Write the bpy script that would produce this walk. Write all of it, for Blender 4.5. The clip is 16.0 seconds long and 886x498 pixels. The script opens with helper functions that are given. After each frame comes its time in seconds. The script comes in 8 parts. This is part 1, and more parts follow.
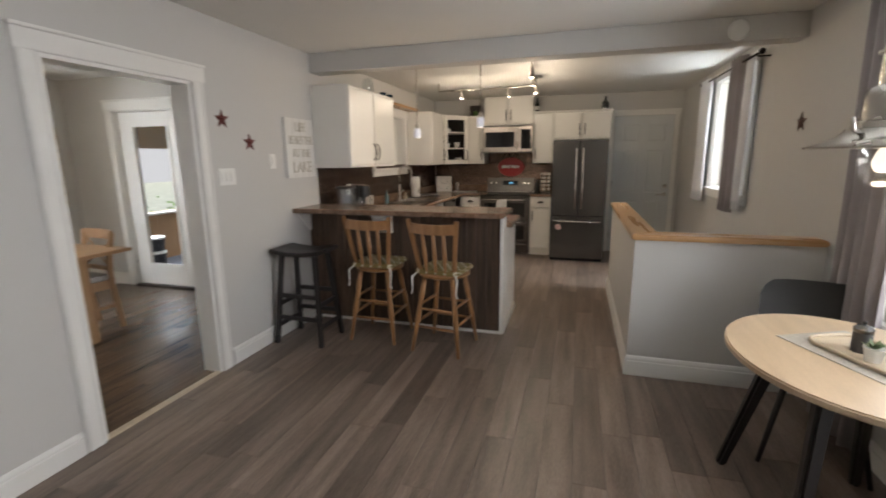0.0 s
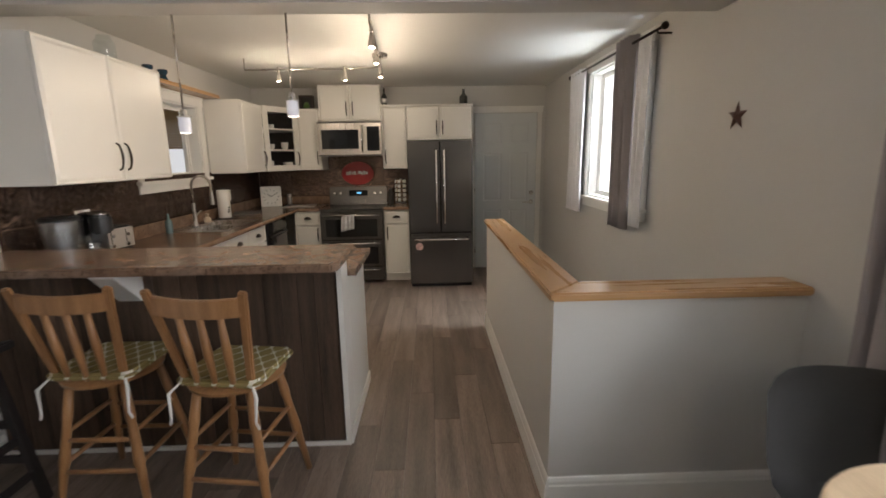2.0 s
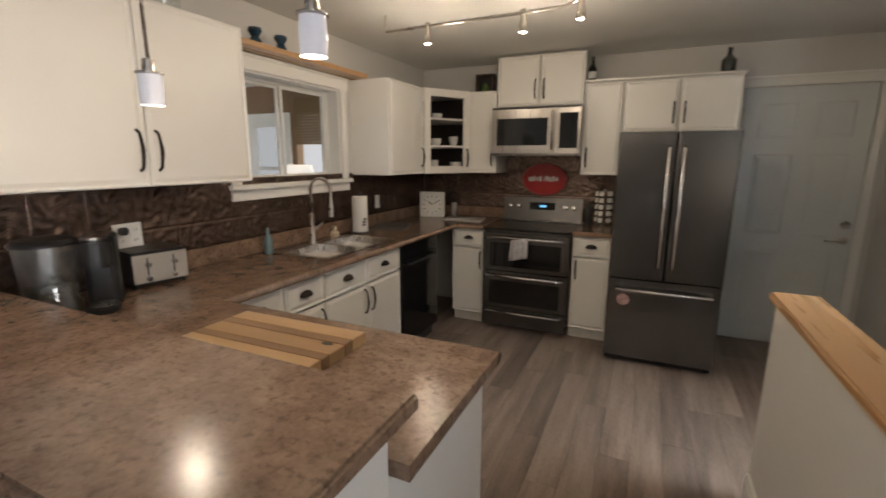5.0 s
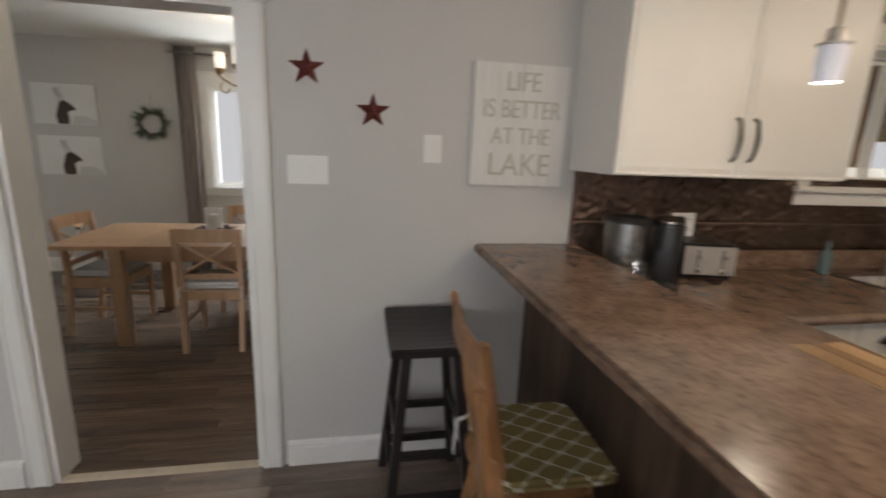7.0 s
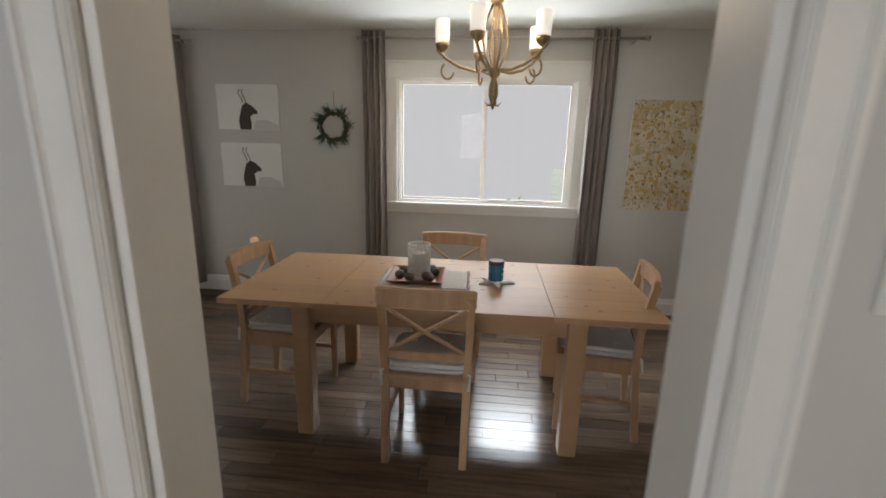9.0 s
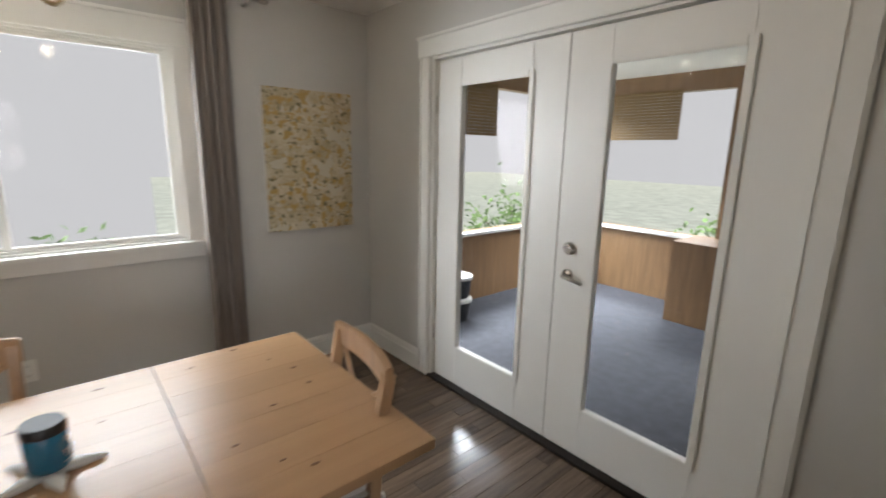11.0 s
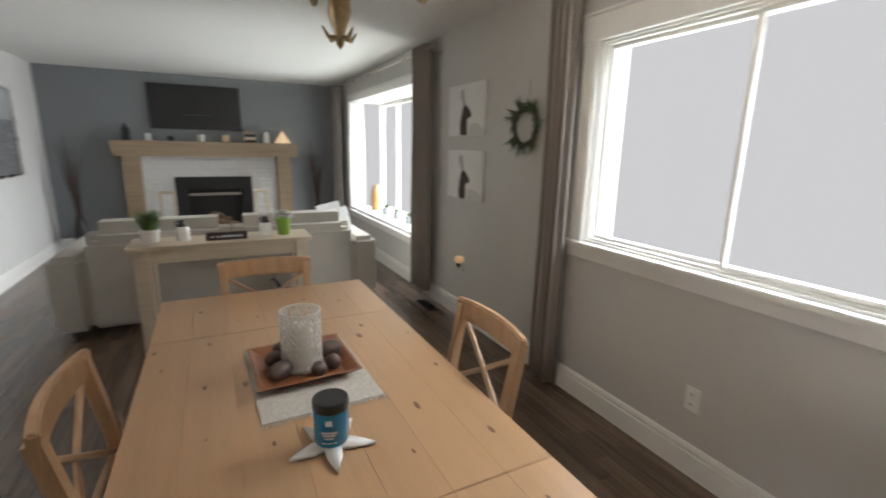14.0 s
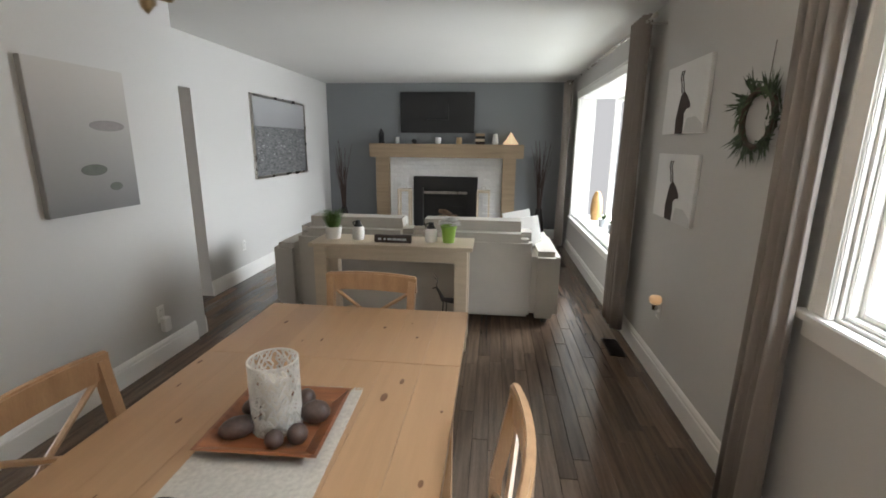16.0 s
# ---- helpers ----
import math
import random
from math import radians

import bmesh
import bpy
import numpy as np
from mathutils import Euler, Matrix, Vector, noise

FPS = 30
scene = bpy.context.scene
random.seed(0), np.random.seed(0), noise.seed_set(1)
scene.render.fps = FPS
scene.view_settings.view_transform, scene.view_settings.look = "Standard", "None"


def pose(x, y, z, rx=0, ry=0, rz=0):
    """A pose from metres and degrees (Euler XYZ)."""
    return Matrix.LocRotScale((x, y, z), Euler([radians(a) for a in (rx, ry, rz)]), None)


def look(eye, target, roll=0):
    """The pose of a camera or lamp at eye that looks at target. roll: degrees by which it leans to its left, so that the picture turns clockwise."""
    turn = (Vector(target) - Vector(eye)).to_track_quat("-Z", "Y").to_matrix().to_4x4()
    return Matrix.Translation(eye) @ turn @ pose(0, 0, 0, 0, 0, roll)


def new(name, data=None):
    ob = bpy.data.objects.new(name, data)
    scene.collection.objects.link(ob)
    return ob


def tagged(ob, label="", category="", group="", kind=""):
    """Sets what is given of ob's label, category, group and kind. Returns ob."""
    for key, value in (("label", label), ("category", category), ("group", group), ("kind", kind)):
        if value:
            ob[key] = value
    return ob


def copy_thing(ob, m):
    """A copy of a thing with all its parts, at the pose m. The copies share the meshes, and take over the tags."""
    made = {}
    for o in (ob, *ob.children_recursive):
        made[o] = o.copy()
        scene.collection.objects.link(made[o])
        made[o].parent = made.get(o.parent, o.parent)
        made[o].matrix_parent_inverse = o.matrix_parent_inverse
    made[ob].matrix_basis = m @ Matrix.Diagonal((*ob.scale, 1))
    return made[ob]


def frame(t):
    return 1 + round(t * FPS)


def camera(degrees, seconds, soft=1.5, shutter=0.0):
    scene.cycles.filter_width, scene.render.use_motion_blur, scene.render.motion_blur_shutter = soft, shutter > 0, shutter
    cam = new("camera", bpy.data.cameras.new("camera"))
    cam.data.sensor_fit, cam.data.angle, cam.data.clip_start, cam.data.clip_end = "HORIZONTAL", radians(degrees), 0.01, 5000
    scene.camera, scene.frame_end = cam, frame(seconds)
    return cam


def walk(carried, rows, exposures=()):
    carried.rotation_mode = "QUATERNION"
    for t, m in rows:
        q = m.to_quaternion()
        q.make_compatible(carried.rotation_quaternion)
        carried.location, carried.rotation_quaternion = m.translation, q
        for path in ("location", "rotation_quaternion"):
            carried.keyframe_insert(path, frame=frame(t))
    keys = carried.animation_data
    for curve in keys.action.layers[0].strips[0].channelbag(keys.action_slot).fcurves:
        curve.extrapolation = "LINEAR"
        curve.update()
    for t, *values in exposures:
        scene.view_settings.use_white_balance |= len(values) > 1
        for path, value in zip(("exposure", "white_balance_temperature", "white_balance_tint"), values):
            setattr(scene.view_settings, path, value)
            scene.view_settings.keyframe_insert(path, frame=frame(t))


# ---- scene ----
cam = camera(89.4, 16.0, 1.7, 0.4)
METRES, EYE, TILT, LEAN, TURN = 8.0, 1.5, 0.0, 0.0, 17.6
PATH = [
    (0, (0.342, -0.095, 1.479), (-0.224, 1.781, 1.081), -0.6),
    (0.5, (0.269, 0.199, 1.478), (0.016, 2.142, 1.078), -0.8),
    (1, (0.253, 0.554, 1.478), (0.163, 2.512, 1.08), -0.9),
    (1.5, (0.222, 0.93, 1.516), (0.233, 2.887, 1.104), -0.9),
    (2, (0.229, 1.318, 1.511), (0.28, 3.277, 1.111), -0.9),
    (2.5, (0.273, 1.697, 1.532), (0.315, 3.653, 1.116), -0.6),
    (3, (0.299, 2.053, 1.532), (0.282, 4.011, 1.121), -0.2),
    (5.5, (0.18, 3.036, 1.518), (-0.953, 4.637, 1.123), 1.3),
    (6, (0.169, 3.035, 1.521), (-1.305, 4.321, 1.105), 2.0),
    (6.3, (0.099, 2.952, 1.513), (-1.57, 3.968, 1.087), 1.4),
    (6.5, (0.094, 2.912, 1.505), (-1.676, 3.738, 1.076), 2.4),
    (7, (-0.12, 2.744, 1.472), (-2.039, 3.1, 1.033), 2.3),
    (7.5, (-0.393, 2.505, 1.437), (-2.343, 2.573, 0.999), 2.8),
    (8, (-0.762, 2.304, 1.44), (-2.704, 2.153, 0.988), 2.7),
    (8.5, (-1.138, 2.126, 1.424), (-3.073, 1.888, 0.977), 1.3),
    (9, (-1.462, 1.972, 1.504), (-3.396, 1.779, 1.034), 1.3),
    (9.5, (-1.798, 1.843, 1.51), (-3.742, 1.885, 1.042), 1.2),
    (10, (-2.108, 1.82, 1.48), (-4.004, 2.281, 1.04), 1.0),
    (10.2, (-2.222, 1.844, 1.472), (-4.076, 2.456, 1.037), 1.2),
    (12.5, (-3.097, 2.899, 1.563), (-5.026, 3.122, 1.084), 1.0),
    (13, (-3.213, 3.032, 1.516), (-5.068, 2.426, 1.081), 0.4),
    (13.5, (-3.485, 3.097, 1.488), (-4.897, 1.75, 1.049), 0.4),
    (14, (-3.65, 3.011, 1.46), (-4.537, 1.273, 1.02), 1.1),
    (14.5, (-3.816, 2.916, 1.462), (-4.245, 1.015, 1.01), 0.7),
    (15, (-4.019, 2.85, 1.461), (-4.158, 0.907, 1.009), 1.2),
    (15.5, (-4.25, 2.746, 1.48), (-4.169, 0.8, 1.026), 0.9),
    (16, (-4.411, 2.608, 1.493), (-4.199, 0.673, 1.034), 0.6),
]
GAP = [(11.4, (-2.73, 2.33, 1.51), (-4.10, 3.73, 1.09), 1.0)]
walk(cam, [(t, look(eye, target, roll)) for t, eye, target, roll in sorted(PATH + GAP)], [(0.0, 0.55), (3.0, 0.55), (5.5, 0.42), (8.0, 0.28), (12.5, 0.42), (16.0, 0.42)])

# ---- light ----
world = bpy.data.worlds.new("sky")
scene.world = world
world.use_nodes = True
wn = world.node_tree
sky = wn.nodes.new("ShaderNodeTexSky")
sky.sky_type, sky.sun_disc = "NISHITA", False
sky.sun_elevation, sky.sun_rotation = radians(52), radians(176)
wn.nodes["Background"].inputs["Strength"].default_value = 0.10
wn.links.new(sky.outputs[0], wn.nodes["Background"].inputs[0])


def lamp(name, kind, m, power, color, size=0.1, size_y=None, spread=None):
    d = bpy.data.lights.new(name, kind)
    d.energy, d.color = power, color
    if kind == "AREA":
        d.shape, d.size, d.size_y = "RECTANGLE", size, size_y or size
        if spread:
            d.spread = radians(spread)
    elif kind != "SUN":
        d.shadow_soft_size = size
    ob = new(name, d)
    ob.matrix_world = m
    return ob


DAY, WARM = (0.88, 0.94, 1.0), (1.0, 0.82, 0.62)
sun = lamp("sun", "SUN", look((0.5, -7, 9), (0, 0, 0)), 4.0, (1.0, 0.95, 0.88))
sun.data.angle = radians(0.6)
# added panels standing in for sky light through each window: outside, most above the head of the opening, facing in and
# down
lamp("daylight_panel", "AREA", look((-8.0, 1.9, 3.9), (-4.2, 1.9, 0.9)), 430, DAY, 2.8, 1.4)
lamp("daylight_panel", "AREA", look((-8.0, -2.5, 3.9), (-4.0, -2.5, 0.9)), 420, DAY, 3.4, 1.4)
# unseen level panel at window height, added to brighten the middle wall
lamp("daylight_panel", "AREA", look((-8.6, -2.6, 1.8), (-2.2, -0.2, 1.4)), 400, DAY, 3.0, 2.0)
lamp("daylight_panel", "AREA", look((3.4, 5.1, 3.6), (0.8, 5.1, 0.9)), 190, DAY, 1.8, 1.2)
lamp("daylight_panel", "AREA", look((3.4, 1.2, 3.6), (0.2, 1.2, 0.9)), 16, DAY, 2.8, 1.2)
# second level panel, added out of sight, lifts the kitchen side of that wall
lamp("daylight_panel", "AREA", look((3.5, 0.6, 1.7), (-2.0, 1.8, 1.0)), 78, (0.95, 0.96, 1.0), 2.2, 1.4)
lamp("daylight_panel", "AREA", look((-6.9, 5.5, 3.0), (-4.2, 5.5, 0.8)), 450, DAY, 2.6, 1.2)
lamp("daylight_panel", "AREA", look((-4.0, 8.1, 3.0), (-4.0, 5.5, 0.8)), 480, DAY, 2.6, 1.2)
# added panels, out of view, standing in for light thrown up from the bright ground outside
lamp("ground_bounce_panel", "AREA", look((-7.4, 1.9, -0.4), (-4.0, 1.9, 1.6)), 165, DAY, 2.6, 1.0)
lamp("ground_bounce_panel", "AREA", look((-8.3, -2.4, -0.4), (-3.4, -2.4, 1.9)), 130, DAY, 3.2, 1.0)
lamp("ground_bounce_panel", "AREA", look((2.9, 5.1, -0.3), (0.6, 5.1, 2.0)), 80, DAY, 1.6, 1.0)
lamp("ground_bounce_panel", "AREA", look((2.9, 1.1, -0.3), (0.0, 1.1, 1.8)), 140, DAY, 2.6, 1.0)
CHAND, PEND, TRACK = 2.4, 3.0, 4.5   # watts of one chandelier candle, pendant and spot

# ---- materials ----
MATS = {}


def mat(name, color, rough=0.5, metal=0.0, var=0.12, scale=6.0, bump=0.05, fine=120.0, random_var=0.0, stretch=None, coat=0.0, color2=None, island=False, emit=None, alpha=None):
    """A surface with two scales of variation: soft blotches and fine grain, both in metres."""
    if name in MATS:
        return MATS[name]
    m = bpy.data.materials.new(name)
    m.use_nodes = True
    t = m.node_tree
    N, L = t.nodes, t.links
    b = N["Principled BSDF"]
    b.inputs["Metallic"].default_value = metal
    b.inputs["Coat Weight"].default_value = coat
    co = N.new("ShaderNodeTexCoord")
    mp = N.new("ShaderNodeMapping")
    L.new(co.outputs["Object"], mp.inputs["Vector"])
    if stretch:
        mp.inputs["Scale"].default_value = stretch
    oi = N.new("ShaderNodeObjectInfo")
    geo = N.new("ShaderNodeNewGeometry")
    rnd = geo.outputs["Random Per Island"] if island else oi.outputs["Random"]
    if random_var:
        add = N.new("ShaderNodeVectorMath")
        mul = N.new("ShaderNodeMath")
        mul.operation, mul.inputs[1].default_value = "MULTIPLY", 37.0
        L.new(rnd, mul.inputs[0])
        L.new(mp.outputs[0], add.inputs[0])
        L.new(mul.outputs[0], add.inputs[1])
        vec = add.outputs[0]
    else:
        vec = mp.outputs[0]
    n1 = N.new("ShaderNodeTexNoise")
    n1.inputs["Scale"].default_value, n1.inputs["Detail"].default_value = scale, 5.0
    n2 = N.new("ShaderNodeTexNoise")
    n2.inputs["Scale"].default_value, n2.inputs["Detail"].default_value = fine, 3.0
    L.new(vec, n1.inputs["Vector"])
    L.new(vec, n2.inputs["Vector"])
    ramp = N.new("ShaderNodeValToRGB")
    lo = [max(0, c * (1 - var)) for c in color]
    hi = [min(1, c * (1 + var)) for c in (color2 or color)]
    ramp.color_ramp.elements[0].color, ramp.color_ramp.elements[1].color = (*lo, 1), (*hi, 1)
    ramp.color_ramp.elements[0].position, ramp.color_ramp.elements[1].position = 0.3, 0.7
    mx = N.new("ShaderNodeMath")
    mx.operation = "MULTIPLY_ADD"
    mx.inputs[1].default_value, mx.inputs[2].default_value = 0.35, 0.0
    L.new(n2.outputs["Fac"], mx.inputs[0])
    sm = N.new("ShaderNodeMath")
    sm.operation = "MULTIPLY_ADD"
    sm.inputs[1].default_value = 0.65
    L.new(n1.outputs["Fac"], sm.inputs[0])
    L.new(mx.outputs[0], sm.inputs[2])
    L.new(sm.outputs[0], ramp.inputs["Fac"])
    col = ramp.outputs["Color"]
    if random_var:
        hsv = N.new("ShaderNodeHueSaturation")
        mr = N.new("ShaderNodeMapRange")
        mr.inputs["To Min"].default_value, mr.inputs["To Max"].default_value = 1 - random_var, 1 + random_var
        L.new(rnd, mr.inputs["Value"])
        L.new(mr.outputs[0], hsv.inputs["Value"])
        L.new(col, hsv.inputs["Color"])
        col = hsv.outputs["Color"]
    L.new(col, b.inputs["Base Color"])
    rr = N.new("ShaderNodeMapRange")
    rr.inputs["To Min"].default_value, rr.inputs["To Max"].default_value = max(0.02, rough * 0.8), min(1, rough * 1.2)
    L.new(n1.outputs["Fac"], rr.inputs["Value"])
    L.new(rr.outputs[0], b.inputs["Roughness"])
    if bump:
        bp = N.new("ShaderNodeBump")
        bp.inputs["Strength"].default_value, bp.inputs["Distance"].default_value = bump, 0.002
        L.new(sm.outputs[0], bp.inputs["Height"])
        L.new(bp.outputs[0], b.inputs["Normal"])
    if emit:
        b.inputs["Emission Color"].default_value, b.inputs["Emission Strength"].default_value = (*emit[0], 1), emit[1]
    MATS[name] = m
    return m


def glow(name, color, strength):
    m = bpy.data.materials.new(name)
    m.use_nodes = True
    n = m.node_tree.nodes
    n.remove(n["Principled BSDF"])
    e = n.new("ShaderNodeEmission")
    e.inputs[0].default_value, e.inputs[1].default_value = (*color, 1), strength
    m.node_tree.links.new(e.outputs[0], n["Material Output"].inputs[0])
    return m


def pane_glass(name="pane_glass", tint=(1, 1, 1), gloss=0.006, rough=0.0):
    m = bpy.data.materials.new(name)
    m.use_nodes = True
    n, l = m.node_tree.nodes, m.node_tree.links
    n.remove(n["Principled BSDF"])
    tr, gl, mx = n.new("ShaderNodeBsdfTransparent"), n.new("ShaderNodeBsdfGlossy"), n.new("ShaderNodeMixShader")
    tr.inputs[0].default_value = (*tint, 1)
    gl.inputs["Roughness"].default_value = rough
    mx.inputs[0].default_value = gloss
    l.new(tr.outputs[0], mx.inputs[1])
    l.new(gl.outputs[0], mx.inputs[2])
    l.new(mx.outputs[0], n["Material Output"].inputs[0])
    return m


WALL = mat("greige_wall_paint", (0.56, 0.545, 0.52), 0.75, var=0.02, scale=1.5, bump=0.06, fine=260)
FEATURE = mat("slate_feature_paint", (0.215, 0.225, 0.235), 0.7, var=0.03, scale=1.5, bump=0.06, fine=260)
CEIL = mat("ceiling_white", (0.74, 0.73, 0.70), 0.85, var=0.02, scale=2, bump=0.15, fine=180)
TRIM = mat("trim_white", (0.78, 0.765, 0.73), 0.38, var=0.02, scale=3, bump=0.02)
CABW = mat("cabinet_white", (0.78, 0.76, 0.715), 0.33, var=0.02, scale=4, bump=0.02)
VINYL = mat("vinyl_plank", (0.142, 0.102, 0.080), 0.40, var=0.35, scale=3.0, bump=0.12, fine=60, random_var=0.27, stretch=(5, 0.5, 1), color2=(0.235, 0.182, 0.148))
OAKD = mat("dark_hardwood", (0.095, 0.063, 0.043), 0.21, var=0.35, scale=3.0, bump=0.06, fine=50, random_var=0.30, stretch=(14, 0.8, 1), color2=(0.128, 0.088, 0.062))
GROUT = mat("floor_joint", (0.02, 0.016, 0.013), 0.7)
PINE = mat("pine_table", (0.42, 0.255, 0.135), 0.32, var=0.05, scale=1.6, bump=0.0, fine=12, random_var=0.07, stretch=(16, 0.8, 16), color2=(0.435, 0.267, 0.146))
PINEX = mat("pine_chair", (0.42, 0.255, 0.14), 0.36, var=0.14, scale=3, bump=0.04, fine=60, stretch=(6, 6, 0.8), color2=(0.50, 0.32, 0.185))
KNOT = mat("pine_knot", (0.17, 0.080, 0.038), 0.4)
OAKC = mat("oak_stool", (0.25, 0.118, 0.046), 0.38, var=0.2, scale=4, bump=0.05, fine=60, stretch=(6, 6, 0.8), color2=(0.33, 0.17, 0.072))
CAPW = mat("cap_oak", (0.44, 0.255, 0.118), 0.28, var=0.06, scale=1.6, bump=0.0, fine=12, stretch=(18, 0.8, 18), color2=(0.46, 0.272, 0.13))
CAPX = mat("cap_oak_across", (0.44, 0.255, 0.118), 0.28, var=0.06, scale=1.6, bump=0.0, fine=12, stretch=(0.8, 18, 18), color2=(0.46, 0.272, 0.13))
BLACKW = mat("black_wood", (0.022, 0.018, 0.017), 0.35, var=0.2, scale=6)
PLANKD = mat("barn_plank", (0.050, 0.030, 0.019), 0.6, var=0.5, scale=3, bump=0.25, fine=40, random_var=0.35, stretch=(9, 9, 0.7), color2=(0.095, 0.060, 0.040))
PALE = mat("pale_wood", (0.55, 0.46, 0.34), 0.5, var=0.12, scale=3, bump=0.05, fine=60, stretch=(0.8, 8, 8))
MANTEL = mat("mantel_wood", (0.29, 0.21, 0.13), 0.55, var=0.12, scale=2, bump=0.08, fine=20, stretch=(1.0, 16, 16), color2=(0.34, 0.25, 0.16))
STEEL = mat("stainless", (0.42, 0.39, 0.36), 0.28, metal=1.0, var=0.04, scale=3, bump=0.01, fine=200, stretch=(40, 40, 0.6))
DSTEEL = mat("slate_steel", (0.155, 0.148, 0.142), 0.23, metal=0.92, var=0.10, scale=3, bump=0.01, fine=200, stretch=(40, 40, 0.6))
CHROME = mat("chrome", (0.72, 0.70, 0.68), 0.12, metal=1.0, var=0.02)
NICKEL = mat("brushed_nickel", (0.52, 0.49, 0.45), 0.28, metal=1.0, var=0.04)
BRONZE = mat("dark_bronze", (0.030, 0.022, 0.018), 0.35, metal=0.7, var=0.15, scale=20)
BLACKG = mat("black_glass", (0.008, 0.008, 0.009), 0.07, var=0.05, bump=0)
BLACKP = mat("black_plastic", (0.015, 0.015, 0.016), 0.4, var=0.1, scale=15)
WHITEP = mat("white_plastic", (0.78, 0.77, 0.74), 0.35, var=0.02, bump=0.01)
LINEN = mat("sofa_linen", (0.43, 0.40, 0.352), 0.9, var=0.08, scale=5, bump=0.4, fine=420)
CUSHW = mat("cushion_white", (0.68, 0.67, 0.65), 0.9, var=0.06, scale=8, bump=0.3, fine=300)
CURT = mat("taupe_curtain", (0.27, 0.235, 0.212), 0.85, var=0.10, scale=4, bump=0.3, fine=350, stretch=(4, 4, 0.6))
CURTG = mat("grey_curtain", (0.30, 0.27, 0.275), 0.85, var=0.10, scale=4, bump=0.3, fine=350, stretch=(4, 4, 0.6))
SHEER = mat("sheer_white", (0.72, 0.72, 0.74), 0.9, var=0.04, scale=5, bump=0.2, fine=300)
CERW = mat("white_ceramic", (0.76, 0.75, 0.72), 0.25, var=0.02)
GREENP = mat("leaf_green", (0.07, 0.13, 0.03), 0.5, var=0.4, scale=30, random_var=0.25, island=True)
GLASS = pane_glass()


def tile_tin():
    m = mat("pressed_tin", (0.17, 0.118, 0.095), 0.24, metal=0.85, var=0.35, scale=14, bump=0.0, fine=90, random_var=0.15)
    t = m.node_tree
    N, L = t.nodes, t.links
    co = N.new("ShaderNodeTexCoord")
    w = N.new("ShaderNodeTexWave")
    w.wave_type, w.rings_direction = "RINGS", "SPHERICAL"
    w.inputs["Scale"].default_value, w.inputs["Distortion"].default_value, w.inputs["Detail Scale"].default_value = 11, 14, 5
    L.new(co.outputs["Object"], w.inputs["Vector"])
    bp = N.new("ShaderNodeBump")
    bp.inputs["Strength"].default_value, bp.inputs["Distance"].default_value = 0.25, 0.003
    L.new(w.outputs["Fac"], bp.inputs["Height"])
    L.new(bp.outputs[0], N["Principled BSDF"].inputs["Normal"])
    return m


TIN = tile_tin()


def laminate():
    m = mat("stone_laminate", (0.155, 0.098, 0.066), 0.22, var=0.20, scale=13, bump=0.006, fine=90, color2=(0.235, 0.155, 0.108))
    t = m.node_tree
    N, L = t.nodes, t.links
    b = N["Principled BSDF"]
    base = b.inputs["Base Color"].links[0].from_socket
    co, fl, rp, mx = N.new("ShaderNodeTexCoord"), N.new("ShaderNodeTexNoise"), N.new("ShaderNodeValToRGB"), N.new("ShaderNodeMix")
    fl.inputs["Scale"].default_value, fl.inputs["Detail"].default_value = 48, 6
    L.new(co.outputs["Object"], fl.inputs["Vector"])
    rp.color_ramp.elements[0].position, rp.color_ramp.elements[1].position = 0.52, 0.80
    L.new(fl.outputs["Fac"], rp.inputs["Fac"])
    mx.data_type = "RGBA"
    L.new(rp.outputs["Color"], mx.inputs["Factor"])
    L.new(base, [i for i in mx.inputs if i.name == "A" and i.type == "RGBA"][0])
    [i for i in mx.inputs if i.name == "B" and i.type == "RGBA"][0].default_value = (0.07, 0.042, 0.03, 1)
    L.new([o for o in mx.outputs if o.type == "RGBA"][0], b.inputs["Base Color"])
    return m


LAM = laminate()

# ---- mesh helpers ----


def finish(bm, name, material, parent=None, label="", smooth=False, bevel=0.0, m=None):
    bmesh.ops.recalc_face_normals(bm, faces=bm.faces)
    if bevel:
        edges = [e for e in bm.edges if len(e.link_faces) == 2 and e.calc_face_angle(0) > 0.6]
        bmesh.ops.bevel(bm, geom=edges, offset=bevel, segments=2, affect="EDGES", clamp_overlap=True)
    me = bpy.data.meshes.new(name)
    bm.to_mesh(me)
    bm.free()
    me.materials.append(material)
    if smooth:
        for p in me.polygons:
            p.use_smooth = True
        if smooth == "auto":
            me.set_sharp_from_angle(angle=radians(38))
    ob = new(name, me)
    if parent is not None:
        ob.parent = parent
    if m is not None:
        ob.matrix_basis = m
    if label:
        ob["label"] = label
    return ob


def part(name, bm, material, parent, label="", smooth=False, bevel=0.0, m=None):
    return finish(bm, name, material, parent, label, smooth, bevel, m)


def thing(name, m, label, category, group=""):
    e = new(name)
    e.empty_display_size = 0.1
    e.matrix_basis = m
    return tagged(e, label, category, group)


def single(name, bm, material, label, category, group="", smooth=False, bevel=0.0, m=None):
    return tagged(finish(bm, name, material, None, "", smooth, bevel, m), label, category, group)


def structure(name, bm, material, label, category="", smooth=False, bevel=0.0):
    return tagged(finish(bm, name, material, None, "", smooth, bevel), label, category or name.split("_")[0], "", "structure")


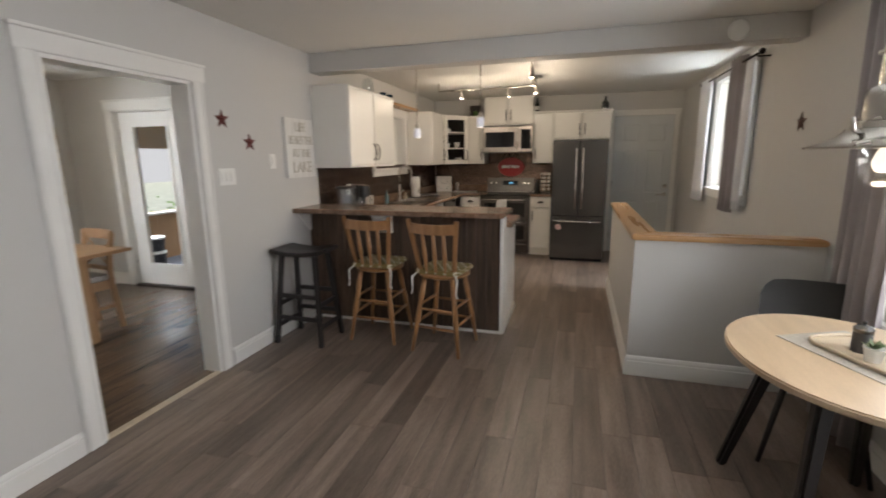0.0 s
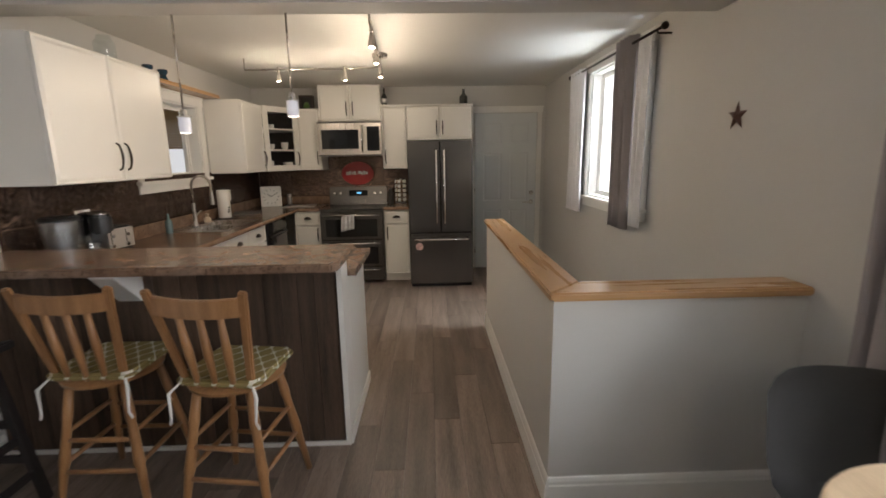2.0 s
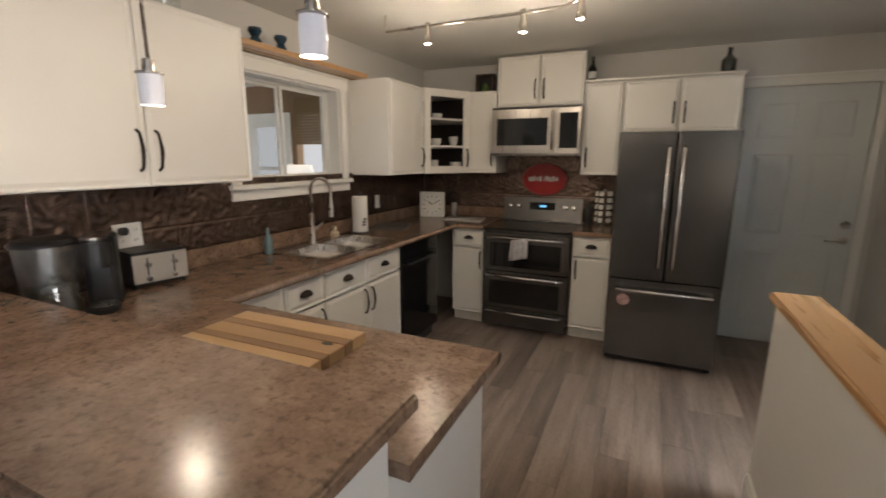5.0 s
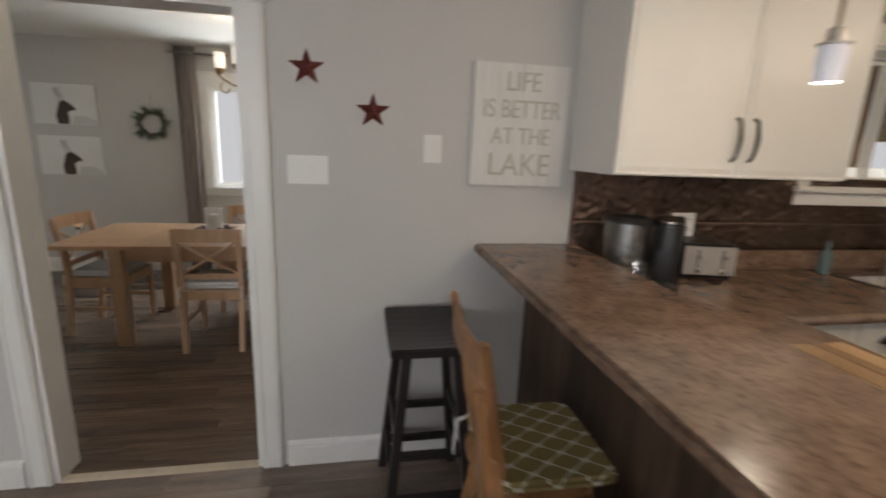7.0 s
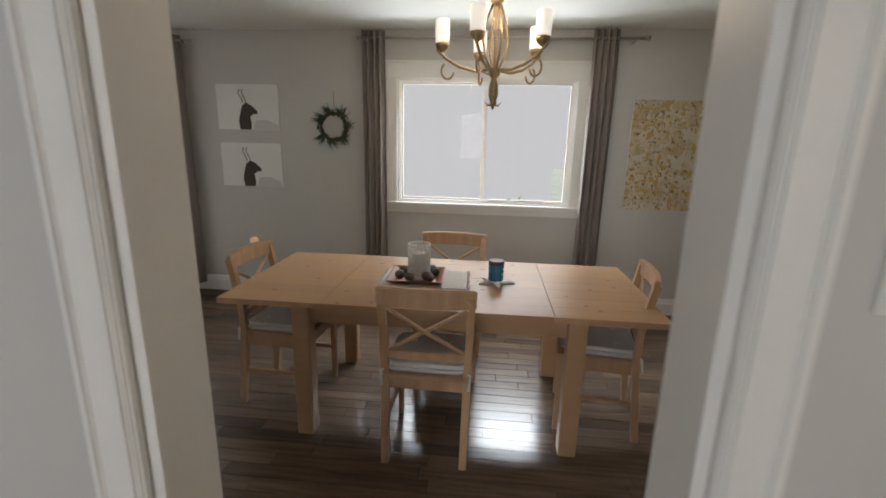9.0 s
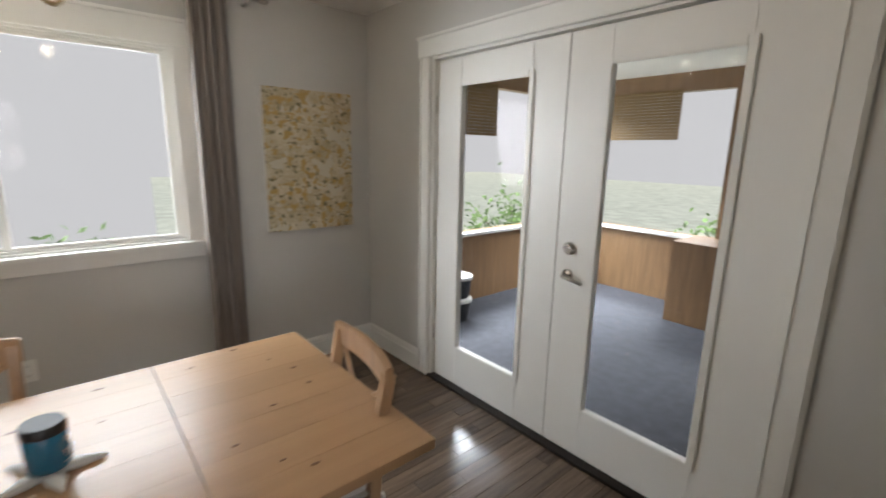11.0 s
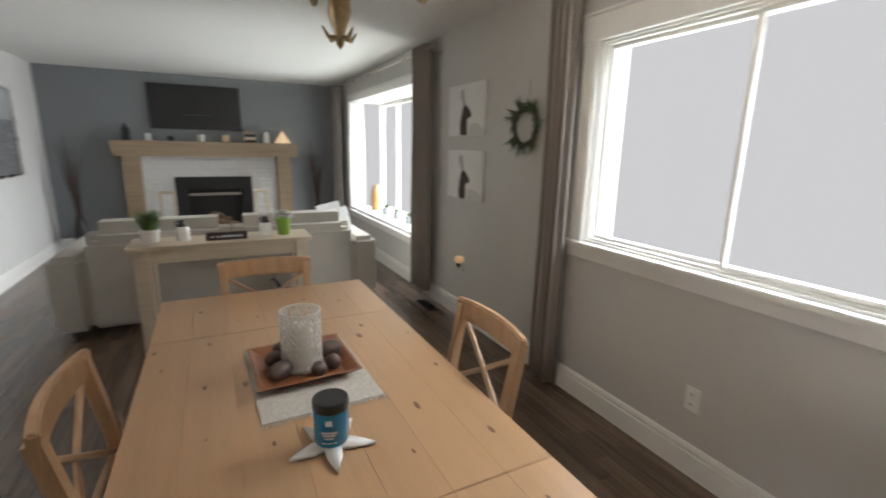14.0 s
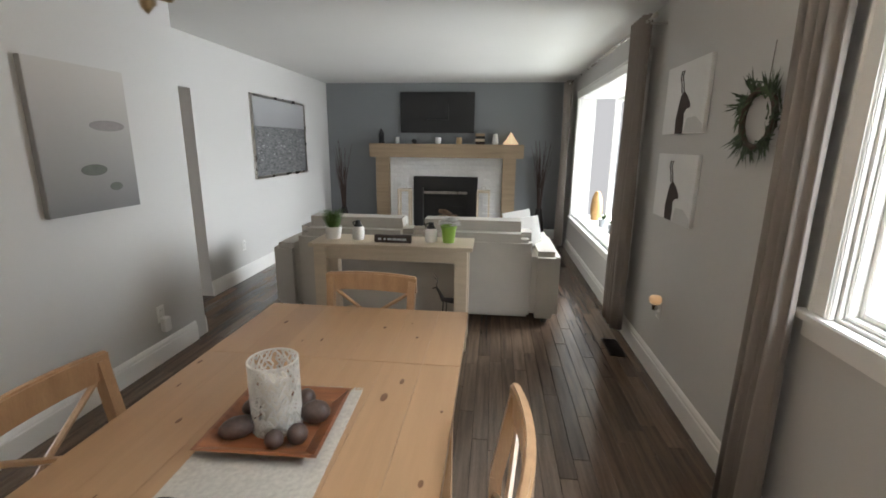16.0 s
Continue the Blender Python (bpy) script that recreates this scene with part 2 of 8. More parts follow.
def box(x0, y0, z0, x1, y1, z1, bm=None, m=None):
    bm = bm or bmesh.new()
    v = [bm.verts.new((x, y, z)) for x in (x0, x1) for y in (y0, y1) for z in (z0, z1)]
    for f in ((0, 1, 3, 2), (4, 6, 7, 5), (0, 4, 5, 1), (2, 3, 7, 6), (0, 2, 6, 4), (1, 5, 7, 3)):
        bm.faces.new([v[i] for i in f])
    if m is not None:
        bmesh.ops.transform(bm, matrix=m, verts=v)
    return bm


def beam(p, q, w, d, bm=None, up=(0, 0, 1), taper=1.0):
    """A bar of rectangular section w (sideways) x d (along up) from p to q."""
    bm = bm or bmesh.new()
    p, q = Vector(p), Vector(q)
    a = (q - p).normalized()
    u = Vector(up)
    s = a.cross(u)
    if s.length < 1e-4:
        u = Vector((0, 1, 0))
        s = a.cross(u)
    s.normalize()
    u = s.cross(a).normalized()
    rings = []
    for c, k in ((p, 1.0), (q, taper)):
        rings.append([bm.verts.new(c + s * (i * w / 2 * k) + u * (j * d / 2 * k)) for i, j in ((-1, -1), (1, -1), (1, 1), (-1, 1))])
    for i in range(4):
        bm.faces.new((rings[0][i], rings[0][(i + 1) % 4], rings[1][(i + 1) % 4], rings[1][i]))
    bm.faces.new(rings[0][::-1])
    bm.faces.new(rings[1])
    return bm


def tube(pts, r, bm=None, seg=10, close=False, caps=True):
    """A round bar along pts; r is one radius or one for each point."""
    bm = bm or bmesh.new()
    pts = [Vector(p) for p in pts]
    rs = r if isinstance(r, (list, tuple)) else [r] * len(pts)
    rings = []
    u = None
    for i, p in enumerate(pts):
        a = (pts[(i + 1) % len(pts)] if (close or i < len(pts) - 1) else p) - (pts[i - 1] if (close or i > 0) else p)
        a.normalize()
        if u is None:
            u = Vector((0, 0, 1)) if abs(a.z) < 0.9 else Vector((1, 0, 0))
        u = (u - a * u.dot(a)).normalized()
        s = a.cross(u)
        rings.append([bm.verts.new(p + (u * math.cos(k * 2 * math.pi / seg) + s * math.sin(k * 2 * math.pi / seg)) * rs[i]) for k in range(seg)])
    n = len(rings)
    for i in range(n if close else n - 1):
        A, B = rings[i], rings[(i + 1) % n]
        for k in range(seg):
            bm.faces.new((A[k], A[(k + 1) % seg], B[(k + 1) % seg], B[k]))
    if caps and not close:
        bm.faces.new(rings[0][::-1])
        bm.faces.new(rings[-1])
    return bm


def lathe(profile, bm=None, seg=28, at=(0, 0, 0)):
    """Turned shape: profile of (radius, height), from below to above."""
    bm = bm or bmesh.new()
    rings = []
    for r, z in profile:
        if r < 1e-5:
            rings.append([bm.verts.new((at[0], at[1], at[2] + z))])
        else:
            rings.append([bm.verts.new((at[0] + r * math.cos(k * 2 * math.pi / seg), at[1] + r * math.sin(k * 2 * math.pi / seg), at[2] + z)) for k in range(seg)])
    for A, B in zip(rings, rings[1:]):
        for k in range(seg):
            a, b = A[k % len(A)], A[(k + 1) % len(A)]
            c, d = B[(k + 1) % len(B)], B[k % len(B)]
            f = [v for i, v in enumerate((a, b, c, d)) if v not in (a, b, c, d)[:i]]
            if len(f) > 2:
                bm.faces.new(f)
    if len(rings[0]) > 1:
        bm.faces.new(rings[0][::-1])
    if len(rings[-1]) > 1:
        bm.faces.new(rings[-1])
    return bm


def prism(outline, axis, lo, hi, bm=None):
    """A polygon of (a, b) drawn out along an axis from lo to hi."""
    bm = bm or bmesh.new()
    put = {"x": lambda a, b, c: (c, a, b), "y": lambda a, b, c: (a, c, b), "z": lambda a, b, c: (a, b, c)}[axis]
    A = [bm.verts.new(put(a, b, lo)) for a, b in outline]
    B = [bm.verts.new(put(a, b, hi)) for a, b in outline]
    n = len(outline)
    for i in range(n):
        bm.faces.new((A[i], A[(i + 1) % n], B[(i + 1) % n], B[i]))
    bm.faces.new(A[::-1])
    bm.faces.new(B)
    return bm


def rounded_rect(x0, y0, x1, y1, r, n=6):
    out = []
    for cx, cy, a0 in ((x1 - r, y1 - r, 0), (x0 + r, y1 - r, 90), (x0 + r, y0 + r, 180), (x1 - r, y0 + r, 270)):
        for k in range(n + 1):
            a = radians(a0 + 90 * k / n)
            out.append((cx + r * math.cos(a), cy + r * math.sin(a)))
    return out


def cloth(x0, x1, z0, z1, folds, depth, y=0.0, bm=None, pinch=0.0, thick=0.006, seed=1, cols=72, rows=10):
    """A hanging curtain in the xz plane with rounded folds, thick both ways."""
    bm = bm or bmesh.new()
    rng = random.Random(seed)
    ph = [rng.uniform(-0.5, 0.5) for _ in range(folds + 2)]
    grids = []
    for side in (-1, 1):
        g = []
        for j in range(rows + 1):
            v = j / rows
            z = z0 + (z1 - z0) * v
            wob = 1.0 + 0.25 * math.sin(5 * v + seed)
            row = []
            for i in range(cols + 1):
                u = i / cols
                xc = (u - 0.5) * (1 - pinch * (1 - v) * 0.0) + 0.5
                k = u * folds
                d = depth * wob * math.sin(2 * math.pi * k + ph[int(k)] * 0.6 * math.sin(math.pi * (k % 1)))
                sway = 0.012 * (1 - v) * math.sin(3 * k + seed)
                row.append(bm.verts.new((x0 + (x1 - x0) * xc + sway, y + d + side * thick / 2, z)))
            g.append(row)
        grids.append(g)
    for g in grids:
        for j in range(rows):
            for i in range(cols):
                bm.faces.new((g[j][i], g[j][i + 1], g[j + 1][i + 1], g[j + 1][i]))
    a, b = grids
    for j in range(rows):
        for i in (0, cols):
            bm.faces.new((a[j][i], a[j + 1][i], b[j + 1][i], b[j][i]))
    for i in range(cols):
        for j in (0, rows):
            bm.faces.new((a[j][i], b[j][i], b[j][i + 1], a[j][i + 1]))
    return bm


def panel(w, h, t, bm=None, rim=0.055, groove=0.012, raised=True):
    """A cabinet door front: slab in xz from (0,0), its face towards -y, with a routed panel."""
    bm = bm or bmesh.new()
    box(0, 0, 0, w, t, h, bm)
    f = [f for f in bm.faces if abs(f.calc_center_median().y) < 1e-6][-1]
    bmesh.ops.inset_region(bm, faces=[f], thickness=rim, depth=0)
    bmesh.ops.inset_region(bm, faces=[f], thickness=groove, depth=-0.007)
    if raised:
        bmesh.ops.inset_region(bm, faces=[f], thickness=0.006, depth=0)
        bmesh.ops.inset_region(bm, faces=[f], thickness=0.022, depth=0.006)
    return bm


def pull(h, bm=None):
    """A bowed bar handle standing upright from z=0 to h, in front of y=0."""
    pts = [(0, -0.002, 0), (0, -0.02, 0.012)]
    pts += [(0, -0.02 - 0.012 * math.sin(math.pi * k / 6), 0.012 + (h - 0.024) * k / 6) for k in range(1, 6)]
    pts += [(0, -0.02, h - 0.012), (0, -0.002, h)]
    return tube(pts, [0.006, 0.006, 0.006, 0.007, 0.008, 0.007, 0.006, 0.006, 0.006], bm, 8)


def cup(bm=None):
    """A half-round cup pull, 0.09 wide, in front of y=0."""
    bm = bm or bmesh.new()
    n, m = 10, 6
    g = []
    for i in range(n + 1):
        a = math.pi * i / n
        g.append([bm.verts.new((-0.045 * math.cos(a), -0.026 * math.sin(a) * math.sin(math.pi / 2 * j / m), 0.03 * math.cos(math.pi / 2 * j / m) * max(0.15, math.sin(a)))) for j in range(m + 1)])
    for i in range(n):
        for j in range(m):
            bm.faces.new((g[i][j], g[i + 1][j], g[i + 1][j + 1], g[i][j + 1]))
    bmesh.ops.remove_doubles(bm, verts=bm.verts, dist=1e-5)
    bmesh.ops.solidify(bm, geom=bm.faces[:], thickness=0.002)
    return bm


def text_mesh(body, size, depth, name="letters"):
    c = bpy.data.curves.new(name, "FONT")
    c.body, c.size, c.extrude, c.align_x, c.align_y = body, size, depth, "CENTER", "CENTER"
    ob = bpy.data.objects.new(name, c)
    scene.collection.objects.link(ob)
    dg = bpy.context.evaluated_depsgraph_get()
    me = bpy.data.meshes.new_from_object(ob.evaluated_get(dg))
    bpy.data.objects.remove(ob)
    bpy.data.curves.remove(c)
    return me

# ---- the setting ----
XA, XD = -2.035, -2.175      # wall between kitchen and dining room: its two faces
XE, YB = 1.76, 7.38        # east wall, back wall of the kitchen
XW, YN, YS = -5.51, 3.90, -4.70   # window wall, glazed-door wall, chimney wall
XL = -1.70                 # living-room side wall
H = 2.41
DOOR = (1.445, 2.295, 1.97)  # opening to the dining room: y, y, height


def wall_x(name, x0, x1, y0, y1, holes, material, label, z1=H):
    """A wall of thickness x0..x1 along y, with rectangular holes (y0, y1, z0, z1)."""
    bm = bmesh.new()
    y = y0
    for a, b, c, d in sorted(holes):
        if a > y:
            box(x0, y, 0, x1, a, z1, bm)
        if c > 0:
            box(x0, a, 0, x1, b, c, bm)
        if d < z1:
            box(x0, a, d, x1, b, z1, bm)
        y = b
    if y < y1:
        box(x0, y, 0, x1, y1, z1, bm)
    return structure(name, bm, material, label, "wall")


def wall_y(name, y0, y1, x0, x1, holes, material, label, z1=H):
    bm = bmesh.new()
    x = x0
    for a, b, c, d in sorted(holes):
        if a > x:
            box(x, y0, 0, a, y1, z1, bm)
        if c > 0:
            box(a, y0, 0, b, y1, c, bm)
        if d < z1:
            box(a, y0, d, b, y1, z1, bm)
        x = b
    if x < x1:
        box(x, y0, 0, x1, y1, z1, bm)
    return structure(name, bm, material, label, "wall")


KW = (4.95, 5.93, 1.36, 2.03)       # kitchen window: y, y, z, z
DW = (1.14, 2.665, 0.955, 2.02)       # dining window
BW = (-3.68, -1.05, 0.53, 2.08)     # living-room bay window
E1 = (4.53, 5.66, 1.13, 2.25)       # kitchen east window
E2 = (-0.20, 2.42, 0.70, 2.22)      # eating-nook window
FD = (-4.77, -2.90, 0.0, 2.04)      # glazed double door: x, x

wall_x("wall_middle", XD, XA, -0.38, YB, [(*DOOR[:2], 0, DOOR[2]), KW], WALL, "light greige painted wall between kitchen and dining room")
wall_x("wall_west", XW - 0.2, XW, YS, YN, [DW, BW], WALL, "light greige painted wall with two windows")
wall_y("wall_north", YN, YN + 0.14, XW - 0.2, XD, [FD], WALL, "light greige painted wall round the glazed double door")
wall_y("wall_chimney", YS - 0.15, YS, XW - 0.2, XL + 0.12, [], FEATURE, "slate grey painted feature wall behind the fireplace")
wall_x("wall_living", XL, XL + 0.12, YS, -0.38, [(-1.32, -0.50, 0, 1.95)], WALL, "light greige painted wall with an open doorway")
wall_y("wall_return", -0.50, -0.38, XD, XL, [], WALL, "light greige painted end of the wall")
wall_y("wall_south", -2.4, -2.28, XL + 0.12, XE + 0.2, [], WALL, "light greige painted wall behind the eating nook")
wall_x("wall_east", XE, XE + 0.2, -2.28, YB, [E1, E2], WALL, "warm greige painted wall with two windows")
wall_y("wall_back", YB, YB + 0.15, XD, XE + 0.2, [], WALL, "warm greige painted kitchen wall")
structure("ceiling", box(XW - 0.2, YS - 0.15, H, XE + 0.2, YB + 0.15, H + 0.12), CEIL, "white textured flat ceiling", "ceiling")
structure("beam", box(XA, 3.66, 2.245, XE, 3.84, H - 0.003), WALL, "painted dropped beam between nook and kitchen", "beam")
structure("floor", box(XW - 0.2, YS - 0.15, -0.15, XE + 0.2, YB + 0.15, -0.012), GROUT, "dark subfloor under the planks", "floor")


def baseboard(runs, label, h=0.125, t=0.016):
    bm = bmesh.new()
    prof = [(0, 0), (t, 0), (t, h * 0.72), (t * 0.75, h * 0.76), (t * 0.75, h * 0.86), (t * 0.4, h * 0.96), (0, h)]
    for axis, at, side, lo, hi in runs:
        out = [(at + side * a, b) for a, b in prof]
        prism(out, "y" if axis == "x" else "x", lo, hi, bm)
    return structure("baseboard", bm, TRIM, label, "baseboard")


baseboard([("x", XA, 1, -0.38, 1.345), ("x", XA, 1, 2.41, 3.49), ("x", XE, -1, -2.28, 3.05), ("x", XE, -1, 3.2, 7.36),
           ("y", YB, -1, 1.72, XE - 0.02), ("y", -2.28, 1, XL + 0.14, XE - 0.02)], "white moulded baseboard in kitchen and nook")
baseboard([("x", XD, -1, -0.38, 1.345), ("x", XD, -1, 2.41, YN), ("x", XW, 1, YS, YN), ("y", YN, -1, XW + 0.02, -4.875), ("y", YN, -1, -2.795, XD - 0.02),
           ("y", YS, 1, XW + 0.02, -4.75), ("y", YS, 1, -2.5, XL - 0.02), ("x", XL, -1, YS + 0.02, -1.32), ("y", -0.50, -1, XD, XL)],
          "white moulded baseboard in dining and living room", 0.15, 0.018)


def casing(name, axis, at, side, lo, hi, top, label, w=0.09, sill=None, t=0.02, head=0.0):
    """White moulded casing round an opening in a wall face; sill: height of the lower board, where there is one."""
    e = thing(name, Matrix(), label, "casing")
    e["kind"] = "structure"
    bot = sill if sill is not None else 0.0

    def bar(nm, a0, a1, z0, z1, tt):
        bm = bmesh.new()
        s0, s1 = sorted((at, at + side * tt))
        if axis == "x":
            box(s0, a0, z0, s1, a1, z1, bm)
        else:
            box(a0, s0, z0, a1, s1, z1, bm)
        part(nm, bm, TRIM, e, bevel=0.004)
        s0, s1 = sorted((at + side * (tt + 0.0005), at + side * (tt + 0.008)))
        return s0, s1
    bar("side_casing", lo - w, lo, bot, top, t)
    bar("side_casing", hi, hi + w, bot, top, t)
    bar("head_casing", lo - w - 0.012, hi + w + 0.012, top, top + w + head, t + 0.006)
    bar("head_cap", lo - w - 0.02, hi + w + 0.02, top + w + head, top + w + head + 0.018, t + 0.016)
    # raised inner and outer beads
    for a0, a1 in ((lo - w + 0.008, lo - w + 0.024), (lo - 0.02, lo - 0.008), (hi + 0.008, hi + 0.02), (hi + w - 0.024, hi + w - 0.008)):
        bar("bead", a0, a1, bot, top - 0.001, t + 0.006)
    if sill is not None:
        bar("sill_board", lo - w - 0.02, hi + w + 0.02, sill - 0.03, sill, t + 0.03)
        bar("apron", lo - w - 0.005, hi + w + 0.005, sill - 0.095, sill - 0.03, t + 0.002)
    return e


casing("door_casing_kitchen", "x", XA, 1, *DOOR, "white moulded door casing on the kitchen side")
casing("door_casing_dining", "x", XD, -1, *DOOR, "white moulded door casing on the dining side")
bm = bmesh.new()
box(XD, DOOR[0] + 0.0, 0, XA, DOOR[0] + 0.02, DOOR[2], bm)
box(XD, DOOR[1] - 0.02, 0, XA, DOOR[1], DOOR[2], bm)
box(XD, DOOR[0] + 0.02, DOOR[2] - 0.02, XA, DOOR[1] - 0.02, DOOR[2], bm)
structure("door_jamb", bm, TRIM, "white painted jamb lining the dining doorway", "jamb")
structure("threshold", prism([(XA - 0.05, 0.0), (XA + 0.006, 0.0), (XA - 0.004, 0.008), (XA - 0.04, 0.008)], "y", DOOR[0] + 0.02, DOOR[1] - 0.02), PALE, "pale wooden threshold strip in the doorway", "threshold")

# half wall with an oak cap round the stair
HX, HY, HZ = 0.715, 3.02, 0.945
bm = box(HX, HY, 0, HX + 0.12, 5.17, HZ)
box(HX + 0.12, HY, 0, XE, HY + 0.12, HZ, bm)
structure("half_wall", bm, WALL, "low painted half wall round the stair", "wall")
e = thing("half_wall_cap", Matrix(), "varnished oak cap boards on the half wall", "cap")
e["kind"] = "structure"
part("cap_board", prism([(HX - 0.025, HY - 0.03), (HX + 0.15, HY + 0.145), (HX + 0.15, 5.19), (HX - 0.025, 5.19)], "z", HZ, HZ + 0.036), CAPW, e, bevel=0.008)
part("cap_board", prism([(0.001, 0.0005), (XE - HX + 0.025, 0.0005), (XE - HX + 0.025, 0.1745), (0.1755, 0.1745)], "z", 0, 0.036), CAPX, e, bevel=0.008, m=pose(HX - 0.025, HY - 0.03, HZ))
baseboard([("x", HX, -1, HY - 0.016, 5.17), ("y", HY, -1, HX, XE - 0.017)], "white baseboard of the half wall", 0.14)


def window_unit(name, axis, at, depth, lo, hi, z0, z1, label, sashes=2, fw=0.018, offset=0.07, inside=-1):
    """A white sliding window in its opening; at: the room face of the wall, depth: towards outside."""
    e = thing(name, Matrix(), label, "window")
    e["kind"] = "structure"
    s = at + offset * (1 if depth > 0 else -1)

    def bar(nm, a0, a1, c0, c1, p0, p1, material=TRIM, bev=0.004):
        q0, q1 = sorted((p0, p1))
        bm = box(q0, a0, c0, q1, a1, c1) if axis == "x" else box(a0, q0, c0, a1, q1, c1)
        return part(nm, bm, material, e, bevel=bev)
    d = 1 if depth > 0 else -1
    # reveal lining, then frame
    for a0, a1, c0, c1 in ((lo, lo + 0.012, z0, z1), (hi - 0.012, hi, z0, z1), (lo + 0.012, hi - 0.012, z1 - 0.012, z1), (lo + 0.012, hi - 0.012, z0, z0 + 0.012)):
        bar("lining", a0, a1, c0, c1, at, at + depth, bev=0.0)
    a0, a1, c0, c1 = lo + 0.012, hi - 0.012, z0 + 0.012, z1 - 0.012
    for b0, b1, e0, e1 in ((a0, a0 + fw, c0, c1), (a1 - fw, a1, c0, c1), (a0 + fw, a1 - fw, c1 - fw, c1), (a0 + fw, a1 - fw, c0, c0 + fw)):
        bar("window_frame", b0, b1, e0, e1, s, s + d * 0.06)
    b0, b1, e0, e1 = a0 + fw, a1 - fw, c0 + fw, c1 - fw
    w = (b1 - b0) / sashes
    for i in range(sashes):
        p, q = b0 + i * w, b0 + (i + 1) * w
        off = s + d * (0.012 if i % 2 else 0.034)
        r = 0.018
        for g0, g1, k0, k1 in ((p, p + r, e0, e1), (q - r, q, e0, e1), (p + r, q - r, e1 - r, e1), (p + r, q - r, e0, e0 + r)):
            bar("sash", g0, g1, k0, k1, off, off + d * 0.022, bev=0.003)
        ob = bar("pane", p + r, q - r, e0 + r, e1 - r, off + d * 0.008, off + d * 0.013, GLASS, 0)
        ob.visible_shadow = False
    return e


window_unit("window_1", "x", XA, XD - XA, *KW, "white sliding window between kitchen and sunroom", offset=0.10)
window_unit("window_2", "x", XW, -0.2, *DW, "white sliding dining-room window", offset=0.012, fw=0.012)
window_unit("window_3", "x", XE, 0.2, *E1, "white sliding kitchen window beside the stair", offset=0.08)
window_unit("window_4", "x", XE, 0.2, *E2, "wide white window of the eating nook", sashes=3, offset=0.14)
casing("window_casing_kitchen", "x", XA, 1, KW[0], KW[1], KW[3], "white moulded casing of the kitchen window", 0.075, KW[2])
casing("window_casing_dining", "x", XW, 1, DW[0], DW[1], DW[3], "white moulded casing of the dining window", 0.105, DW[2], head=0.02)
casing("window_casing_stair", "x", XE, -1, E1[0], E1[1], E1[3], "white casing of the stair window", 0.07, E1[2])
casing("window_casing_nook", "x", XE, -1, E2[0], E2[1], E2[3], "white casing of the eating-nook window", 0.07, E2[2])

# outside: bright plain distance past the windows, and the ground
OUT = glow("bright_distance", (0.97, 0.97, 1.0), 0.48)
LAWN = mat("pale_ground", (0.36, 0.38, 0.32), 0.9, var=0.3, scale=2, bump=0.3)
g = box(-90, -90, -0.9, 90, 90, -0.6)
tagged(finish(g, "ground", LAWN), "pale sunlit ground round the house", "ground", "", "structure")
for x0, y0, x1, y1 in ((-9.2, -9, -9.1, 3.0), (4.6, -6, 4.7, 12), (-9.1, -9, -5.8, -8.9)):
    tagged(finish(box(x0, y0, -0.6, x1, y1, 5.5), "backdrop", OUT), "bright overcast distance", "backdrop", "", "structure")
tagged(finish(box(-40, 40, -0.6, 40, 40.2, 16), "backdrop", OUT), "bright overcast distance", "backdrop", "", "structure")
tagged(finish(box(-40.2, 3.0, -0.6, -40, 40, 16), "backdrop", OUT), "bright overcast distance", "backdrop", "", "structure")

# ---- kitchen: fitted units ----
CZ = 0.935                   # counter height
FX = XA + 0.62               # front of the base units along the window wall
UX = XA + 0.38               # front of the wall units there
FYB, UYB = 6.76, 7.02        # fronts of base and wall units on the back wall


def door_set(parent, w, h, m, handle_x=None, handle_z=0.0, drawer=False, raised=True):
    """One cabinet door with its handle, the face towards -y of m."""
    d = part("drawer_front" if drawer else "door", panel(w, h, 0.019, rim=0.04 if drawer else 0.055, raised=raised), CABW, parent, m=m)
    if drawer:
        part("cup_pull", cup(), BRONZE, d, "dark bronze cup pull", smooth=True, m=pose(w / 2, -0.001, h / 2 - 0.01))
    elif handle_x is not None:
        part("handle", pull(0.16), BRONZE, d, "dark bronze bow handle", smooth=True, m=pose(handle_x, 0, handle_z))
    return d


def wall_unit(m, w, h, d, doors, label, low_handle=True, open_front=False):
    """A white wall cabinet: local x along its front, face towards -y, from y=0 back to y=d. doors: (x, width, handle side)."""
    e = thing("wall_cabinet", m, label, "cabinet", "white kitchen cabinets")
    part("body", box(0, 0.021, 0, w, d, h), CABW, e, bevel=0.002)
    for x, dw, side in doors:
        door_set(e, dw - 0.006, h - 0.012, pose(x + 0.003, 0, 0.006), (0.035 if side < 0 else dw - 0.041) if side else None, 0.06 if low_handle else h - 0.25)
    return e


def base_unit(m, w, d, doors, label, drawer=True):
    e = thing("base_cabinet", m, label, "cabinet", "white kitchen cabinets")
    top = CZ - 0.04
    part("body", box(0, 0.021, 0.10, w, d, top), CABW, e, bevel=0.002)
    part("toe_kick", box(0, 0.06, 0.0, w, 0.075, 0.098), CABW, e)
    dz = top - 0.17 if drawer else top - 0.006
    if drawer:
        n = 1 if w < 0.62 else 2
        for i in range(n):
            door_set(e, w / n - 0.006, 0.155, pose(i * w / n + 0.003, 0, top - 0.162), drawer=True)
    for x, dw, side in doors:
        door_set(e, dw - 0.006, dz - 0.112, pose(x + 0.003, 0, 0.106), 0.035 if side < 0 else dw - 0.041, dz - 0.30)
    return e





